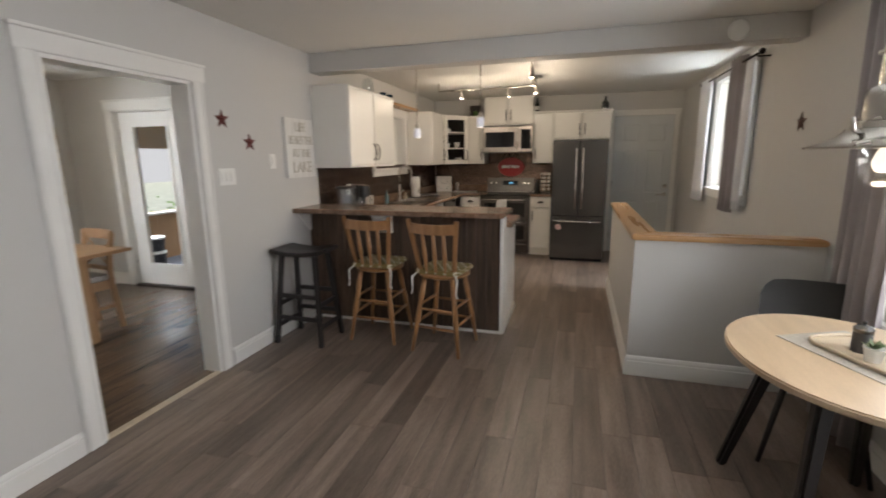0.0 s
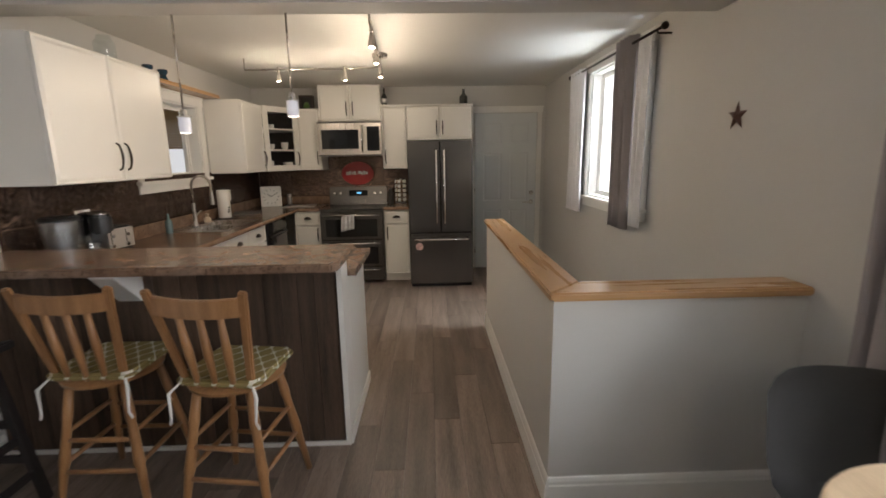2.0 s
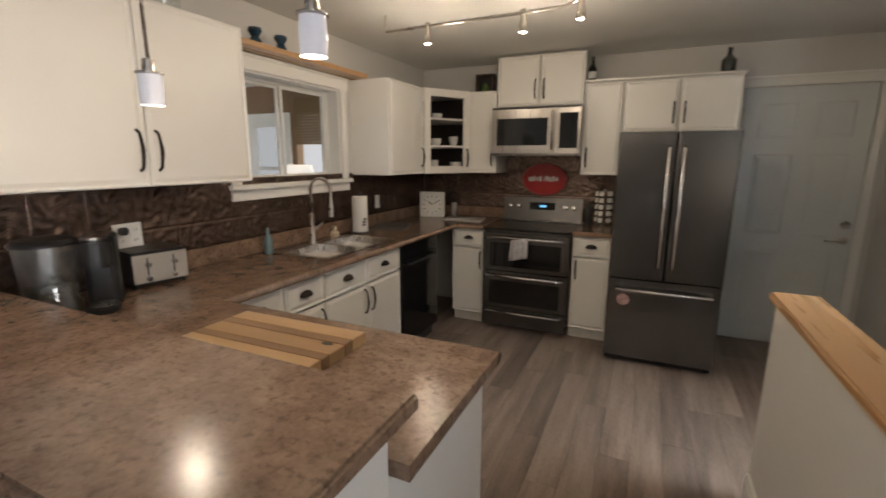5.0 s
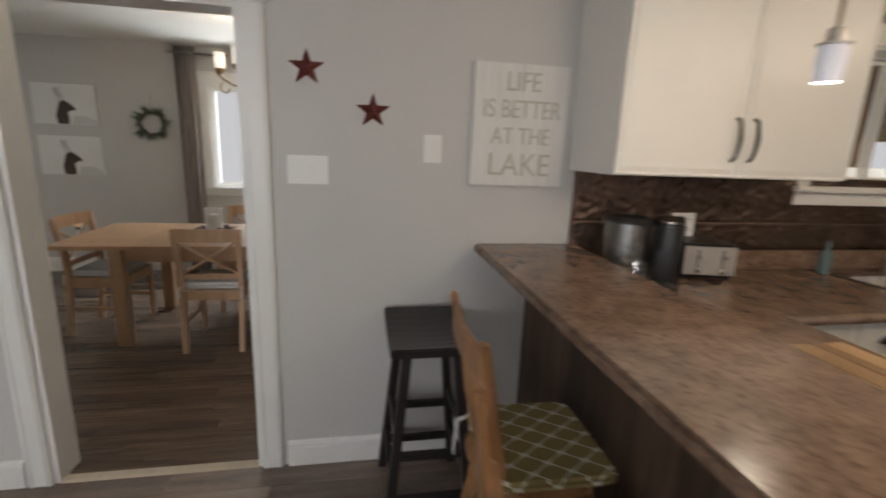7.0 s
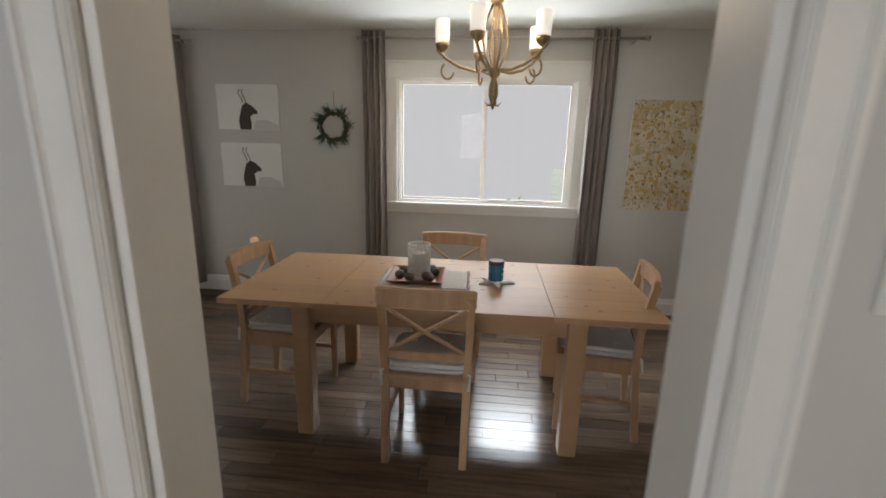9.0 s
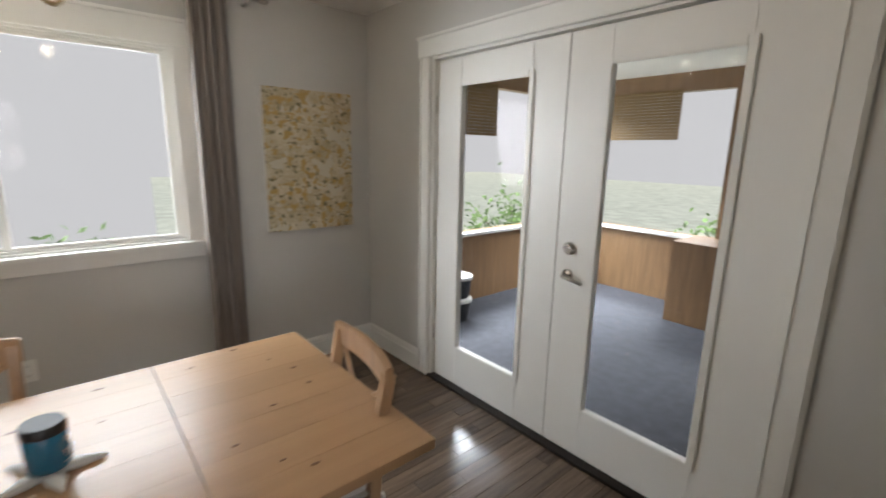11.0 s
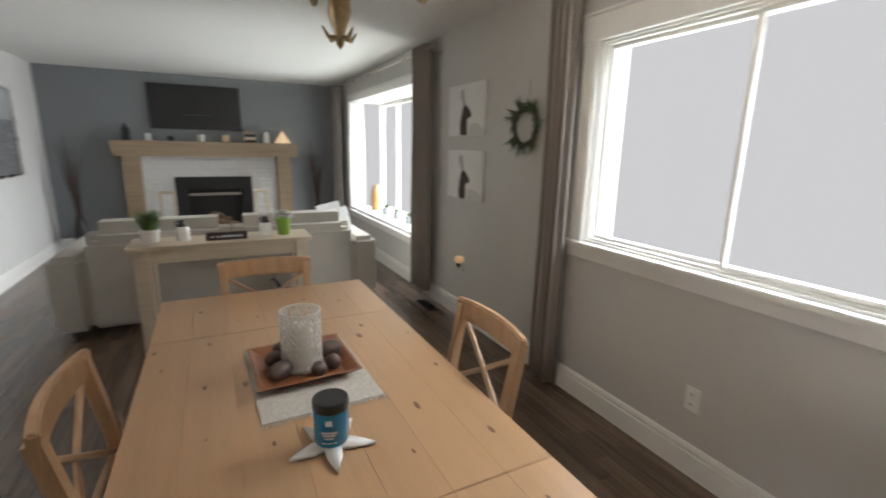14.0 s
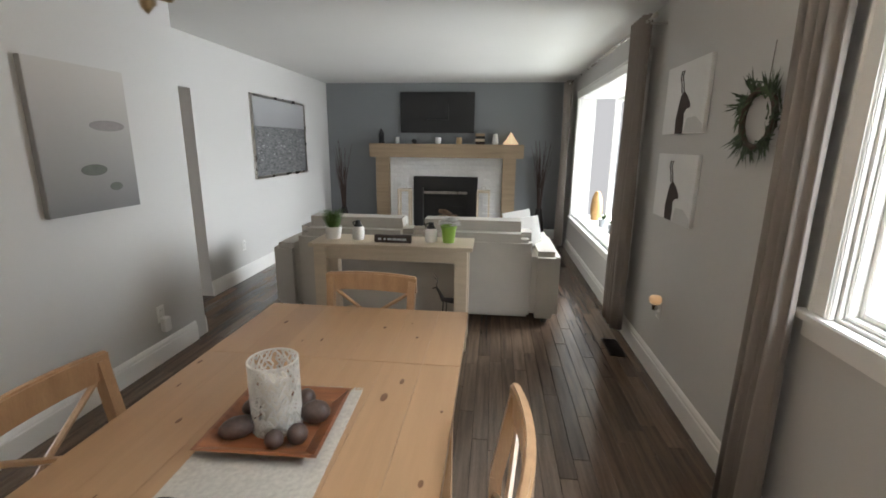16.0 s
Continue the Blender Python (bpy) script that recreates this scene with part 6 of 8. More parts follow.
TWIG = mat("dark_twig", (0.05, 0.028, 0.022), 0.8, var=0.4, scale=30)
for x, hgt, tall in ((-2.02, 0.45, 1.55), (-5.13, 0.5, 1.55)):
    e = thing("branch_vase", pose(x, -4.42, 0), "tall dark floor vase with dried branches", "vase", "branch vases by the fireplace")
    part("vase", lathe([(0.06, 0), (0.09, 0.1), (0.085, 0.3), (0.05, hgt), (0.055, hgt + 0.03), (0.0, hgt + 0.02)]), BLACKW, e, smooth="auto")
    rg = random.Random(int(-x * 10))
    tw = bmesh.new()
    for k in range(34):
        a, s = rg.uniform(0, 6.28), rg.uniform(0.03, 0.17)
        top = rg.uniform(1.05, tall)
        mid_ = (s * 0.35 * math.cos(a), s * 0.35 * math.sin(a), (hgt + top) / 2)
        tube([(0.02 * math.cos(a), 0.02 * math.sin(a), hgt - 0.1), mid_, (s * math.cos(a + 0.3), s * math.sin(a + 0.3), top)], [0.005, 0.004, 0.002], tw, 5)
    part("brushwood", tw, TWIG, e, "dried dark branches")["kind"] = "stuff"

# sofa, back towards the dining table
e = thing("sofa", pose(-3.75, -1.0, 0), "light grey linen sofa seen from behind", "sofa")
SW = 1.235


def soft(x0, y0, z0, x1, y1, z1, b=0.04):
    bm = box(x0, y0, z0, x1, y1, z1)
    bmesh.ops.bevel(bm, geom=bm.edges[:], offset=b, segments=4, affect="EDGES")
    return bm


part("frame", soft(-SW + 0.235, -0.9, 0.06, SW - 0.235, -0.02, 0.40, 0.02), LINEN, e, smooth="auto")
part("back", soft(-SW + 0.237, -0.2, 0.07, SW - 0.237, 0.0, 0.735, 0.03), LINEN, e, smooth="auto")
for s in (-1, 1):
    x0, x1 = sorted((s * (SW - 0.23), s * SW))
    part("arm", soft(x0, -0.95, 0.05, x1, 0.002, 0.635, 0.045), LINEN, e, smooth="auto")
    c0, c1 = sorted((s * 0.005, s * (SW - 0.24)))
    part("back_cushion", soft(c0, -0.36, 0.42, c1, -0.012, 0.87, 0.09), LINEN, e, smooth="auto")
    part("seat_cushion", soft(c0, -0.93, 0.402, c1, -0.35, 0.53, 0.04), LINEN, e, smooth="auto")
    for y in (-0.85, -0.1):
        part("foot", lathe([(0.025, 0), (0.03, 0.06)], at=(s * (SW - 0.1), y, 0)), BLACKW, e)
single("throw_pillow", soft(-0.2, -0.08, -0.2, 0.2, 0.08, 0.2, 0.07), CUSHW, "white throw pillow leaning on the sofa arm", "pillow", smooth="auto", m=pose(-4.66, -1.40, 0.715, 12, 8, 20))

# console table behind the sofa
CXc, CYc, CZc = -3.69, -0.60, 0.785
e = thing("console_table", pose(CXc, CYc, 0), "pale wooden console table behind the sofa", "table")
part("top", box(-0.595, -0.18, CZc - 0.03, 0.595, 0.18, CZc), PALE, e, bevel=0.004)
for s in (-1, 1):
    part("apron", box(-0.47, s * 0.135 - 0.01, CZc - 0.12, 0.47, s * 0.135 + 0.01, CZc - 0.0305), PALE, e)
    for t in (-1, 1):
        part("leg", box(s * 0.515 - 0.045, t * 0.125 - 0.045, 0, s * 0.515 + 0.045, t * 0.125 + 0.045, CZc - 0.0305), PALE, e, bevel=0.004)
    part("side_apron", box(s * 0.515 - 0.01, -0.079, CZc - 0.12, s * 0.515 + 0.01, 0.079, CZc - 0.0305), PALE, e)
part("lower_shelf", box(-0.50, -0.12, 0.10, 0.50, 0.12, 0.125), PALE, e, bevel=0.003)

e = thing("potted_grass", pose(-3.22, -0.62, CZc), "green grass plant in a white pot on the console", "plant")
part("pot", lathe([(0.052, 0), (0.066, 0.09), (0.058, 0.09), (0.05, 0.07), (0.0, 0.07)]), CERW, e, smooth="auto")
rg = random.Random(4)
gr = bmesh.new()
for k in range(240):
    a, q = rg.uniform(0, 6.28), rg.uniform(0, 0.045)
    lean = rg.uniform(0.02, 0.11)
    hgt = rg.uniform(0.08, 0.15)
    p = Vector((q * math.cos(a), q * math.sin(a), 0.075))
    d = Vector((math.cos(a), math.sin(a), 0))
    s = Vector((-d.y, d.x, 0)) * 0.0035
    m1, m2 = p + d * lean * 0.4 + Vector((0, 0, hgt * 0.7)), p + d * lean + Vector((0, 0, hgt))
    v = [gr.verts.new(w) for w in (p - s, p + s, m1 + s, m2, m1 - s)]
    gr.faces.new(v)
part("grass", gr, GREENP, e, "thin green blades")
for x in (-3.42, -3.97):
    e = thing("jug", pose(x, -0.60, CZc), "small white jug with black neck on the console", "jug", "jugs on the console")
    part("body", lathe([(0.04, 0), (0.045, 0.01), (0.045, 0.085), (0.035, 0.10), (0.0, 0.10)]), CERW, e, smooth="auto")
    part("neck", lathe([(0.036, 0.1005), (0.026, 0.115), (0.018, 0.13), (0.02, 0.145), (0.0, 0.146)]), BLACKP, e, "black neck", smooth="auto")
    part("ear", tube([(0.018, 0, 0.135), (0.04, 0, 0.13), (0.036, 0, 0.108)], 0.005, None, 6), BLACKP, e, smooth=True)
e = thing("word_sign", pose(-3.70, -0.53, CZc), "small dark wooden sign with pale lettering", "sign")
part("block", box(-0.135, -0.018, 0, 0.135, 0.018, 0.055), BROWN9, e, bevel=0.002)
lt = bmesh.new()
for k, w in enumerate((0.022, 0.014, 0.03, 0.03, 0.034, 0.03)):
    x = 0.095 - k * 0.036
    box(x - w / 2, 0.0182, 0.02, x + w / 2, 0.019, 0.034, lt)
part("lettering", lt, W8, e, "pale lettering")
e = thing("flower_pot", pose(-4.10, -0.60, CZc), "lime green pot with white flowers on the console", "plant")
part("pot", lathe([(0.042, 0), (0.055, 0.11), (0.06, 0.11), (0.06, 0.125), (0.05, 0.125), (0.04, 0.09), (0.0, 0.09)]), mat("lime_glaze", (0.25, 0.42, 0.06), 0.35), e, smooth="auto")
fl = bmesh.new()
for k in range(60):
    a, b, r = rg.uniform(0, 6.28), rg.uniform(0, 1.5), 0.072
    c = Vector((r * math.cos(a) * math.sin(b), r * math.sin(a) * math.sin(b), 0.12 + r * 0.8 * math.cos(b)))
    for q in range(5):
        t = q * 1.257 + a
        u = Vector((math.cos(t), math.sin(t), 0.3)).normalized()
        s = u.cross(Vector((0, 0, 1))).normalized() * 0.012
        v = [fl.verts.new(w) for w in (c, c + u * 0.014 + s, c + u * 0.03, c + u * 0.014 - s)]
        fl.faces.new(v)
part("flowers", fl, CERW, e, "white petals")
e = thing("metal_figurine", pose(-4.12, -0.62, 0.126), "black wire animal figurine on the console shelf", "figurine")
bm = tube([(-0.06, 0, 0.19), (0.0, 0, 0.20), (0.06, 0, 0.205), (0.085, 0, 0.26), (0.11, 0, 0.30), (0.14, 0, 0.29)], [0.018, 0.022, 0.02, 0.012, 0.01, 0.005])
for x in (-0.055, -0.03, 0.03, 0.055):
    tube([(x, 0, 0.19), (x * 1.25, 0, 0)], 0.005, bm, 6)
for s in (-1, 1):
    tube([(0.11, 0, 0.30), (0.10, s * 0.02, 0.36), (0.13, s * 0.04, 0.40)], 0.003, bm, 5)
o = part("figure", bm, BLACKP, e)
single("twig_ball", lathe([(0.0, 0), (0.05, 0.01), (0.085, 0.06), (0.06, 0.11), (0.0, 0.12)], seg=14), mat("rattan", (0.35, 0.27, 0.18), 0.8, var=0.4, scale=40, bump=0.6), "pale rattan ball on the console shelf", "ball", smooth=True, m=pose(-3.35, -0.6, 0.1255))

# bay window
e = thing("window_5", Matrix(), "white bay window with a deep sill", "window")
e["kind"] = "structure"
BX = XW - 0.50
part("sill", box(BX, BW[0] + 0.001, BW[2] + 0.001, XW - 0.001, BW[1] - 0.001, BW[2] + 0.03), TRIM, e, bevel=0.004)
part("head", box(BX, BW[0] - 0.02, BW[3], XW - 0.201, BW[1] + 0.02, BW[3] + 0.04), TRIM, e)
for y0, y1 in ((BW[0] - 0.02, BW[0] + 0.02), (BW[1] - 0.02, BW[1] + 0.02)):
    part("side_post", box(BX, y0, BW[2] + 0.0305, BX + 0.05, y1, BW[3] - 0.0005), TRIM, e, bevel=0.003)
n = 4
for k in range(n + 1):
    y = BW[0] + 0.04 + (BW[1] - BW[0] - 0.08) * k / n
    part("mullion", box(BX, y - 0.018, BW[2] + 0.045, BX + 0.05, y + 0.018, BW[3] - 0.045), TRIM, e, bevel=0.003)
for z0, z1 in ((BW[2] + 0.0305, BW[2] + 0.0445), (BW[3] - 0.0445, BW[3] - 0.0005)):
    part("rail", box(BX, BW[0] + 0.021, z0, BX + 0.05, BW[1] - 0.021, z1), TRIM, e, bevel=0.003)
g = part("pane", box(BX + 0.02, BW[0] + 0.03, BW[2] + 0.04, BX + 0.025, BW[1] - 0.03, BW[3] - 0.04), GLASS, e, "clear glass")
g.visible_shadow = False
casing("window_casing_bay", "x", XW, 1, BW[0], BW[1], BW[3], "white casing of the bay window", 0.08, BW[2])
bottle("wooden_vase", XW - 0.22, -3.25, BW[2] + 0.03, [(0.06, 0), (0.075, 0.12), (0.065, 0.26), (0.03, 0.36), (0.0, 0.36)], mat("honey_vase", (0.45, 0.26, 0.10), 0.4, var=0.2, scale=8), "tall honey wood vase on the bay sill", "vase")
for y, rr in ((-2.75, 0.06), (-2.35, 0.05), (-1.95, 0.055)):
    e = thing("potted_plant", pose(XW - 0.2, y, BW[2] + 0.03), "small succulent in a grey pot on the sill", "plant", "plants on the bay sill")
    part("pot", lathe([(rr * 0.8, 0), (rr, 0.09), (rr * 0.9, 0.09), (0.0, 0.075)]), mat("grey_pot", (0.30, 0.31, 0.32), 0.5), e, smooth="auto")
    lv = bmesh.new()
    for k in range(40):
        a, l = rg.uniform(0, 6.28), rg.uniform(0.04, 0.09)
        d = Vector((math.cos(a) * 0.6, math.sin(a) * 0.6, rg.uniform(0.4, 1.0))).normalized()
        s = d.cross(Vector((0, 0, 1))).normalized() * 0.009
        p = Vector((0, 0, 0.08))
        v = [lv.verts.new(w) for w in (p, p + d * l * 0.5 + s, p + d * l, p + d * l * 0.5 - s)]
        lv.faces.new(v)
    part("leaves", lv, GREENP, e)

# ---- sunroom behind the glazed doors ----
PANELW = mat("brown_panelling", (0.20, 0.115, 0.055), 0.45, var=0.25, scale=4, bump=0.08, fine=60, stretch=(8, 8, 0.6))
CARPET = mat("blue_grey_carpet", (0.060, 0.062, 0.075), 0.95, var=0.35, scale=12, bump=0.8, fine=400)
SY, SX = 6.9, -5.75
structure("sunroom_floor", box(SX, YN + 0.141, -0.05, XD - 0.002, SY, 0.0), CARPET, "blue-grey carpet in the sunroom", "floor")
structure("sunroom_ceiling", box(SX - 0.1, YN + 0.141, 2.3, XD - 0.002, SY + 0.1, 2.36), CEIL, "white sunroom ceiling", "ceiling")
wall_y("sunroom_wall_north", SY, SY + 0.1, SX, XD - 0.002, [(-5.6, -4.1, 0.72, 2.12), (-3.35, -2.55, 0.72, 2.0)], PANELW, "brown panelled sunroom wall with windows", 2.3)
wall_x("sunroom_wall_west", SX - 0.1, SX, YN + 0.141, SY + 0.1, [(4.25, 6.75, 0.72, 2.12)], PANELW, "brown panelled sunroom wall with a wide window", 2.3)
structure("sunroom_sill", box(SX, 4.2, 0.69, SX + 0.06, 6.8, 0.72), TRIM, "white sill of the sunroom window", "sill")
structure("sunroom_sill_north", box(-5.65, SY - 0.06, 0.69, -4.05, SY, 0.72), TRIM, "white sill of the sunroom window", "sill")
BLIND = mat("bamboo_blind", (0.16, 0.095, 0.03), 0.7, var=0.3, scale=4, bump=0.3, fine=80, stretch=(1, 1, 40))
for nm, a, b in (("x", -5.58, -4.55), ("x", -3.33, -2.57)):
    e = thing("bamboo_blind", pose(0, SY - 0.03, 0), "brown bamboo blind rolled half down", "blind", "sunroom blinds")
    for k in range(16):
        part("slat", box(a, -0.008, 1.66 + k * 0.03, b, 0.0, 1.688 + k * 0.03), BLIND, e)
e = thing("bamboo_blind", pose(SX + 0.02, 0, 0), "brown bamboo blind rolled half down", "blind", "sunroom blinds")
for k in range(16):
    part("slat", box(0, 4.3, 1.66 + k * 0.03, 0.008, 5.5, 1.688 + k * 0.03), BLIND, e)
e = thing("door_5", pose(-4.02, SY - 0.005, 0), "white outside door with a square glass light", "door")
e["kind"] = "structure"
for a, b, c, d in ((0, 0.12, 0, 2.0), (0.48, 0.6, 0, 2.0), (0.12, 0.48, 0, 0.95), (0.12, 0.48, 1.85, 2.0), (0.12, 0.48, 1.38, 1.42)):
    part("leaf", box(a, -0.03, c, b, 0, d), TRIM, e)
# pane glows by itself, standing in for the brightness outside the door
part("pane", box(0.12, -0.02, 0.95, 0.48, -0.016, 1.85), glow("door_pane_glow", (0.95, 0.97, 1.0), 0.32), e, "frosted pane glowing in place of daylight")
e = thing("stacked_bins", pose(-5.45, 4.78, 0), "two dark tubs with white lids in the sunroom", "bin")
for z in (0, 0.212):
    part("tub", lathe([(0.10, z), (0.125, z + 0.17), (0.125, z + 0.175)]), BLACKP, e, smooth="auto")
    part("lid", lathe([(0.133, z + 0.176), (0.133, z + 0.20), (0.11, z + 0.21), (0.0, z + 0.21)]), CERW, e, smooth="auto")
e = thing("table_lamp", pose(-3.0, 6.5, 0.0), "table lamp with a pale shade in the sunroom", "lamp")
part("stand", lathe([(0.15, 0), (0.15, 0.03), (0.03, 0.06), (0.03, 1.15), (0.05, 1.2)]), BRONZE, e, smooth="auto")
part("shade", lathe([(0.2, 1.2), (0.14, 1.45), (0.13, 1.45), (0.19, 1.2)]), SHADE, e, "pale lamp shade", smooth="auto")
e = thing("cabinet", pose(-3.9, 6.2, 0), "low wooden cabinet in the sunroom", "cabinet")
part("body", box(-0.35, 0.1, 0, 0.6, 0.55, 0.75), PANELW, e, bevel=0.005)
# shrubs outside
LEAF = mat("shrub_leaf", (0.13, 0.21, 0.07), 0.6, var=0.4, scale=3, random_var=0.5, island=True)
BARK = mat("bark", (0.09, 0.07, 0.05), 0.9, var=0.3, scale=8, bump=0.5)
for k, (x, y, s) in enumerate(((-8.6, 6.0, 1.1), (-7.9, 8.6, 1.0), (-4.6, 11.0, 1.3), (-2.2, 11.5, 1.4), (-8.4, 2.2, 0.7))):
    e = thing("shrub", pose(x, y, -0.6), "green leafy garden shrub", "shrub", "garden shrubs")
    rg = random.Random(20 + k)
    lf, tr_ = bmesh.new(), bmesh.new()
    for b in range(14):
        a, el = rg.uniform(0, 6.28), rg.uniform(0.5, 1.4)
        ln = s * rg.uniform(0.9, 1.5)
        tip = Vector((math.cos(a) * math.cos(el), math.sin(a) * math.cos(el), math.sin(el))) * ln
        tube([(0, 0, 0), tip * 0.5 + Vector((0, 0, 0.1)), tip], [0.03 * s, 0.018 * s, 0.006], tr_, 5)
        for q in range(150):
            c = tip * rg.uniform(0.45, 1.05) + Vector([rg.gauss(0, 0.16 * s) for _ in range(3)])
            d = Vector([rg.uniform(-1, 1) for _ in range(3)]).normalized() * 0.06
            u = d.cross(Vector((rg.uniform(-1, 1), 1, 0.3))).normalized() * 0.025
            v = [lf.verts.new(w) for w in (c - d, c + u, c + d, c - u)]
            lf.faces.new(v)
    part("trunk", tr_, BARK, e, "thin branching stems")
    part("crown", lf, LEAF, e, "loose green leaves")

# ---- lamps of kitchen and nook ----
LIT = mat("lit_glass", (0.8, 0.76, 0.7), 0.3, var=0.02, emit=((1.0, 0.93, 0.82), 0.75))
PSHADE = mat("pendant_glass", (0.70, 0.71, 0.78), 0.15, var=0.05, emit=((0.90, 0.90, 1.0), 0.12))
for x, y, dz in ((-1.073, 3.832, 0.0), (-0.491, 3.816, 0.075)):
    e = thing("pendant_lamp", pose(x, y, 0), "small lit glass pendant lamp on a metal rod", "lamp", "pendants over the bar")
    part("canopy", lathe([(0.0, H - 0.03), (0.055, H - 0.03), (0.06, H - 0.015), (0.06, H - 0.001)]), NICKEL, e, smooth="auto")
    part("rod", tube([(0, 0, H - 0.03), (0, 0, 1.78 + dz)], 0.005), NICKEL, e, smooth=True)
    part("socket", lathe([(0.005, 0.085), (0.016, 0.08), (0.018, 0.05), (0.035, 0.047), (0.035, 0.043), (0.0, 0.042)]), NICKEL, e, smooth="auto", m=pose(0, 0, 1.70 + dz))
    part("shade", lathe([(0.0, -0.04), (0.029, -0.04), (0.031, 0.0), (0.029, 0.041)], seg=20), PSHADE, e, "pale lit glass shade", smooth="auto", m=pose(0, 0, 1.70 + dz))
    lamp("pendant_light", "POINT", pose(x, y, 1.61 + dz), PEND, WARM, 0.04)
e = thing("track_light", Matrix(), "bent metal track with small halogen spots on the ceiling", "lamp")
TZ_ = H - 0.10
trk = [(-1.42, 5.64), (-0.60, 5.62), (-0.30, 5.60), (-0.19, 5.52), (-0.17, 5.2), (-0.11, 4.2)]
part("track", tube([(a, b, TZ_) for a, b in trk], 0.009, None, 8), NICKEL, e, smooth=True)
for a, b in (trk[0], trk[3], trk[5]):
    part("standoff", tube([(a, b, TZ_), (a, b, H - 0.001)], 0.006, None, 8), NICKEL, e)
part("canopy", lathe([(0.0, H - 0.03), (0.065, H - 0.03), (0.07, H - 0.001)], at=(-0.19, 5.52, 0)), NICKEL, e, smooth="auto")
for a, b in ((-1.12, 5.635), (-0.52, 5.62), (-0.19, 5.50), (-0.155, 4.9), (-0.125, 4.4)):
    s = part("spot_head", lathe([(0.012, 0.03), (0.014, -0.02), (0.024, -0.06), (0.028, -0.09), (0.022, -0.09), (0.0, -0.07)], at=(a, b, TZ_ - 0.01), seg=16), NICKEL, e, "small metal spot head", smooth="auto")
    part("bulb", lathe([(0.0, -0.092), (0.02, -0.0895), (0.02, -0.085)], at=(a, b, TZ_ - 0.01), seg=14), LIT, s, "lit bulb")
    lamp("spot_light", "POINT", pose(a, b, TZ_ - 0.13), TRACK, WARM, 0.03)

# nook pendant: stepped nautical metal shade
e = thing("nook_pendant", pose(1.25, 1.66, 0), "brushed metal nautical pendant lamp over the round table", "lamp")
part("shade", lathe([(0.205, 1.495), (0.207, 1.50), (0.13, 1.525), (0.112, 1.545), (0.108, 1.555), (0.095, 1.556)], seg=36), NICKEL, e, smooth="auto")
part("globe", lathe([(0.0, 1.375), (0.03, 1.38), (0.058, 1.41), (0.07, 1.45), (0.068, 1.494)], seg=24), pane_glass("globe_glass", (0.96, 0.95, 0.92), 0.12, 0.03), e, "clear glass globe", smooth=True)
part("bulb", lathe([(0.0, 1.42), (0.02, 1.425), (0.03, 1.45), (0.022, 1.48), (0.012, 1.50)], seg=16), LIT, e, "lit bulb", smooth=True)
part("body", lathe([(0.094, 1.557), (0.09, 1.575), (0.072, 1.58), (0.07, 1.655), (0.062, 1.675), (0.045, 1.685), (0.043, 1.775), (0.056, 1.777), (0.055, 1.785), (0.043, 1.79), (0.04, 1.82), (0.012, 1.83), (0.01, 1.86), (0.0, 1.862)], seg=28), NICKEL, e, smooth="auto")
for a in (0.6, 3.74):
    part("wing_nut", tube([(0.12 * math.cos(a), 0.12 * math.sin(a), 1.535), (0.165 * math.cos(a), 0.165 * math.sin(a), 1.55), (0.175 * math.cos(a), 0.175 * math.sin(a), 1.585)], 0.007, None, 8), NICKEL, e, smooth=True)
part("cord", tube([(0, 0, 1.86), (0, 0, H - 0.02)], 0.003, None, 6), BLACKP, e)
part("canopy", lathe([(0.0, H - 0.04), (0.05, H - 0.03), (0.055, H - 0.001)]), NICKEL, e, smooth="auto")
lamp("nook_light", "POINT", pose(1.25, 1.66, 1.33), 2.0, WARM, 0.05)

# ---- eating nook ----
e = thing("round_table", pose(1.34, 1.79, 0), "oval pale birch table on splayed black legs", "table")
el = [(0.40 * math.cos(k * math.pi / 28), 0.485 * math.sin(k * math.pi / 28)) for k in range(56)]
BIRCH = mat("birch_top", (0.55, 0.41, 0.27), 0.32, var=0.08, scale=3, bump=0.03, fine=50, stretch=(6, 0.8, 6), color2=(0.62, 0.48, 0.33))
part("top", prism(el, "z", 0.722, 0.75), BIRCH, e, bevel=0.006)
part("under_frame", prism([(0.62 * a, 0.62 * b) for a, b in el], "z", 0.66, 0.7215), BLACKW, e)
for sx in (-1, 1):
    for sy in (-1, 1):
        part("leg", beam((sx * 0.17, sy * 0.2, 0.66), (sx * 0.27, sy * 0.36, 0), 0.055, 0.055, up=(0, 1, 0), taper=0.75), BLACKW, e, bevel=0.012)
SHELL = mat("charcoal_shell", (0.085, 0.082, 0.08), 0.55, var=0.1, scale=10, bump=0.1)
e = thing("shell_chair", pose(1.50, 2.38, 0, 0, 0, 168), "charcoal moulded shell chair at the oval table", "chair")
bm = bmesh.new()
g = []
prof = [(0.24, 0.445), (0.20, 0.435), (0.05, 0.425), (-0.10, 0.43), (-0.17, 0.46), (-0.20, 0.53), (-0.225, 0.64), (-0.245, 0.75), (-0.25, 0.80), (-0.25, 0.83)]
for i, (y, z) in enumerate(prof):
    row = []
    for k in range(13):
        u = -1 + k / 6
        w = 0.235 if i < 8 else (0.215, 0.185)[min(1, i - 8)]
        lift = 0.05 * abs(u) ** 3 if i < 5 else 0.0
        fwd = 0.05 * abs(u) ** 2.5 if i >= 4 else 0.0
        row.append(bm.verts.new((u * w, y + fwd, z + lift)))
    g.append(row)
for A, B in zip(g, g[1:]):
    for k in range(12):
        bm.faces.new((A[k], A[k + 1], B[k + 1], B[k]))
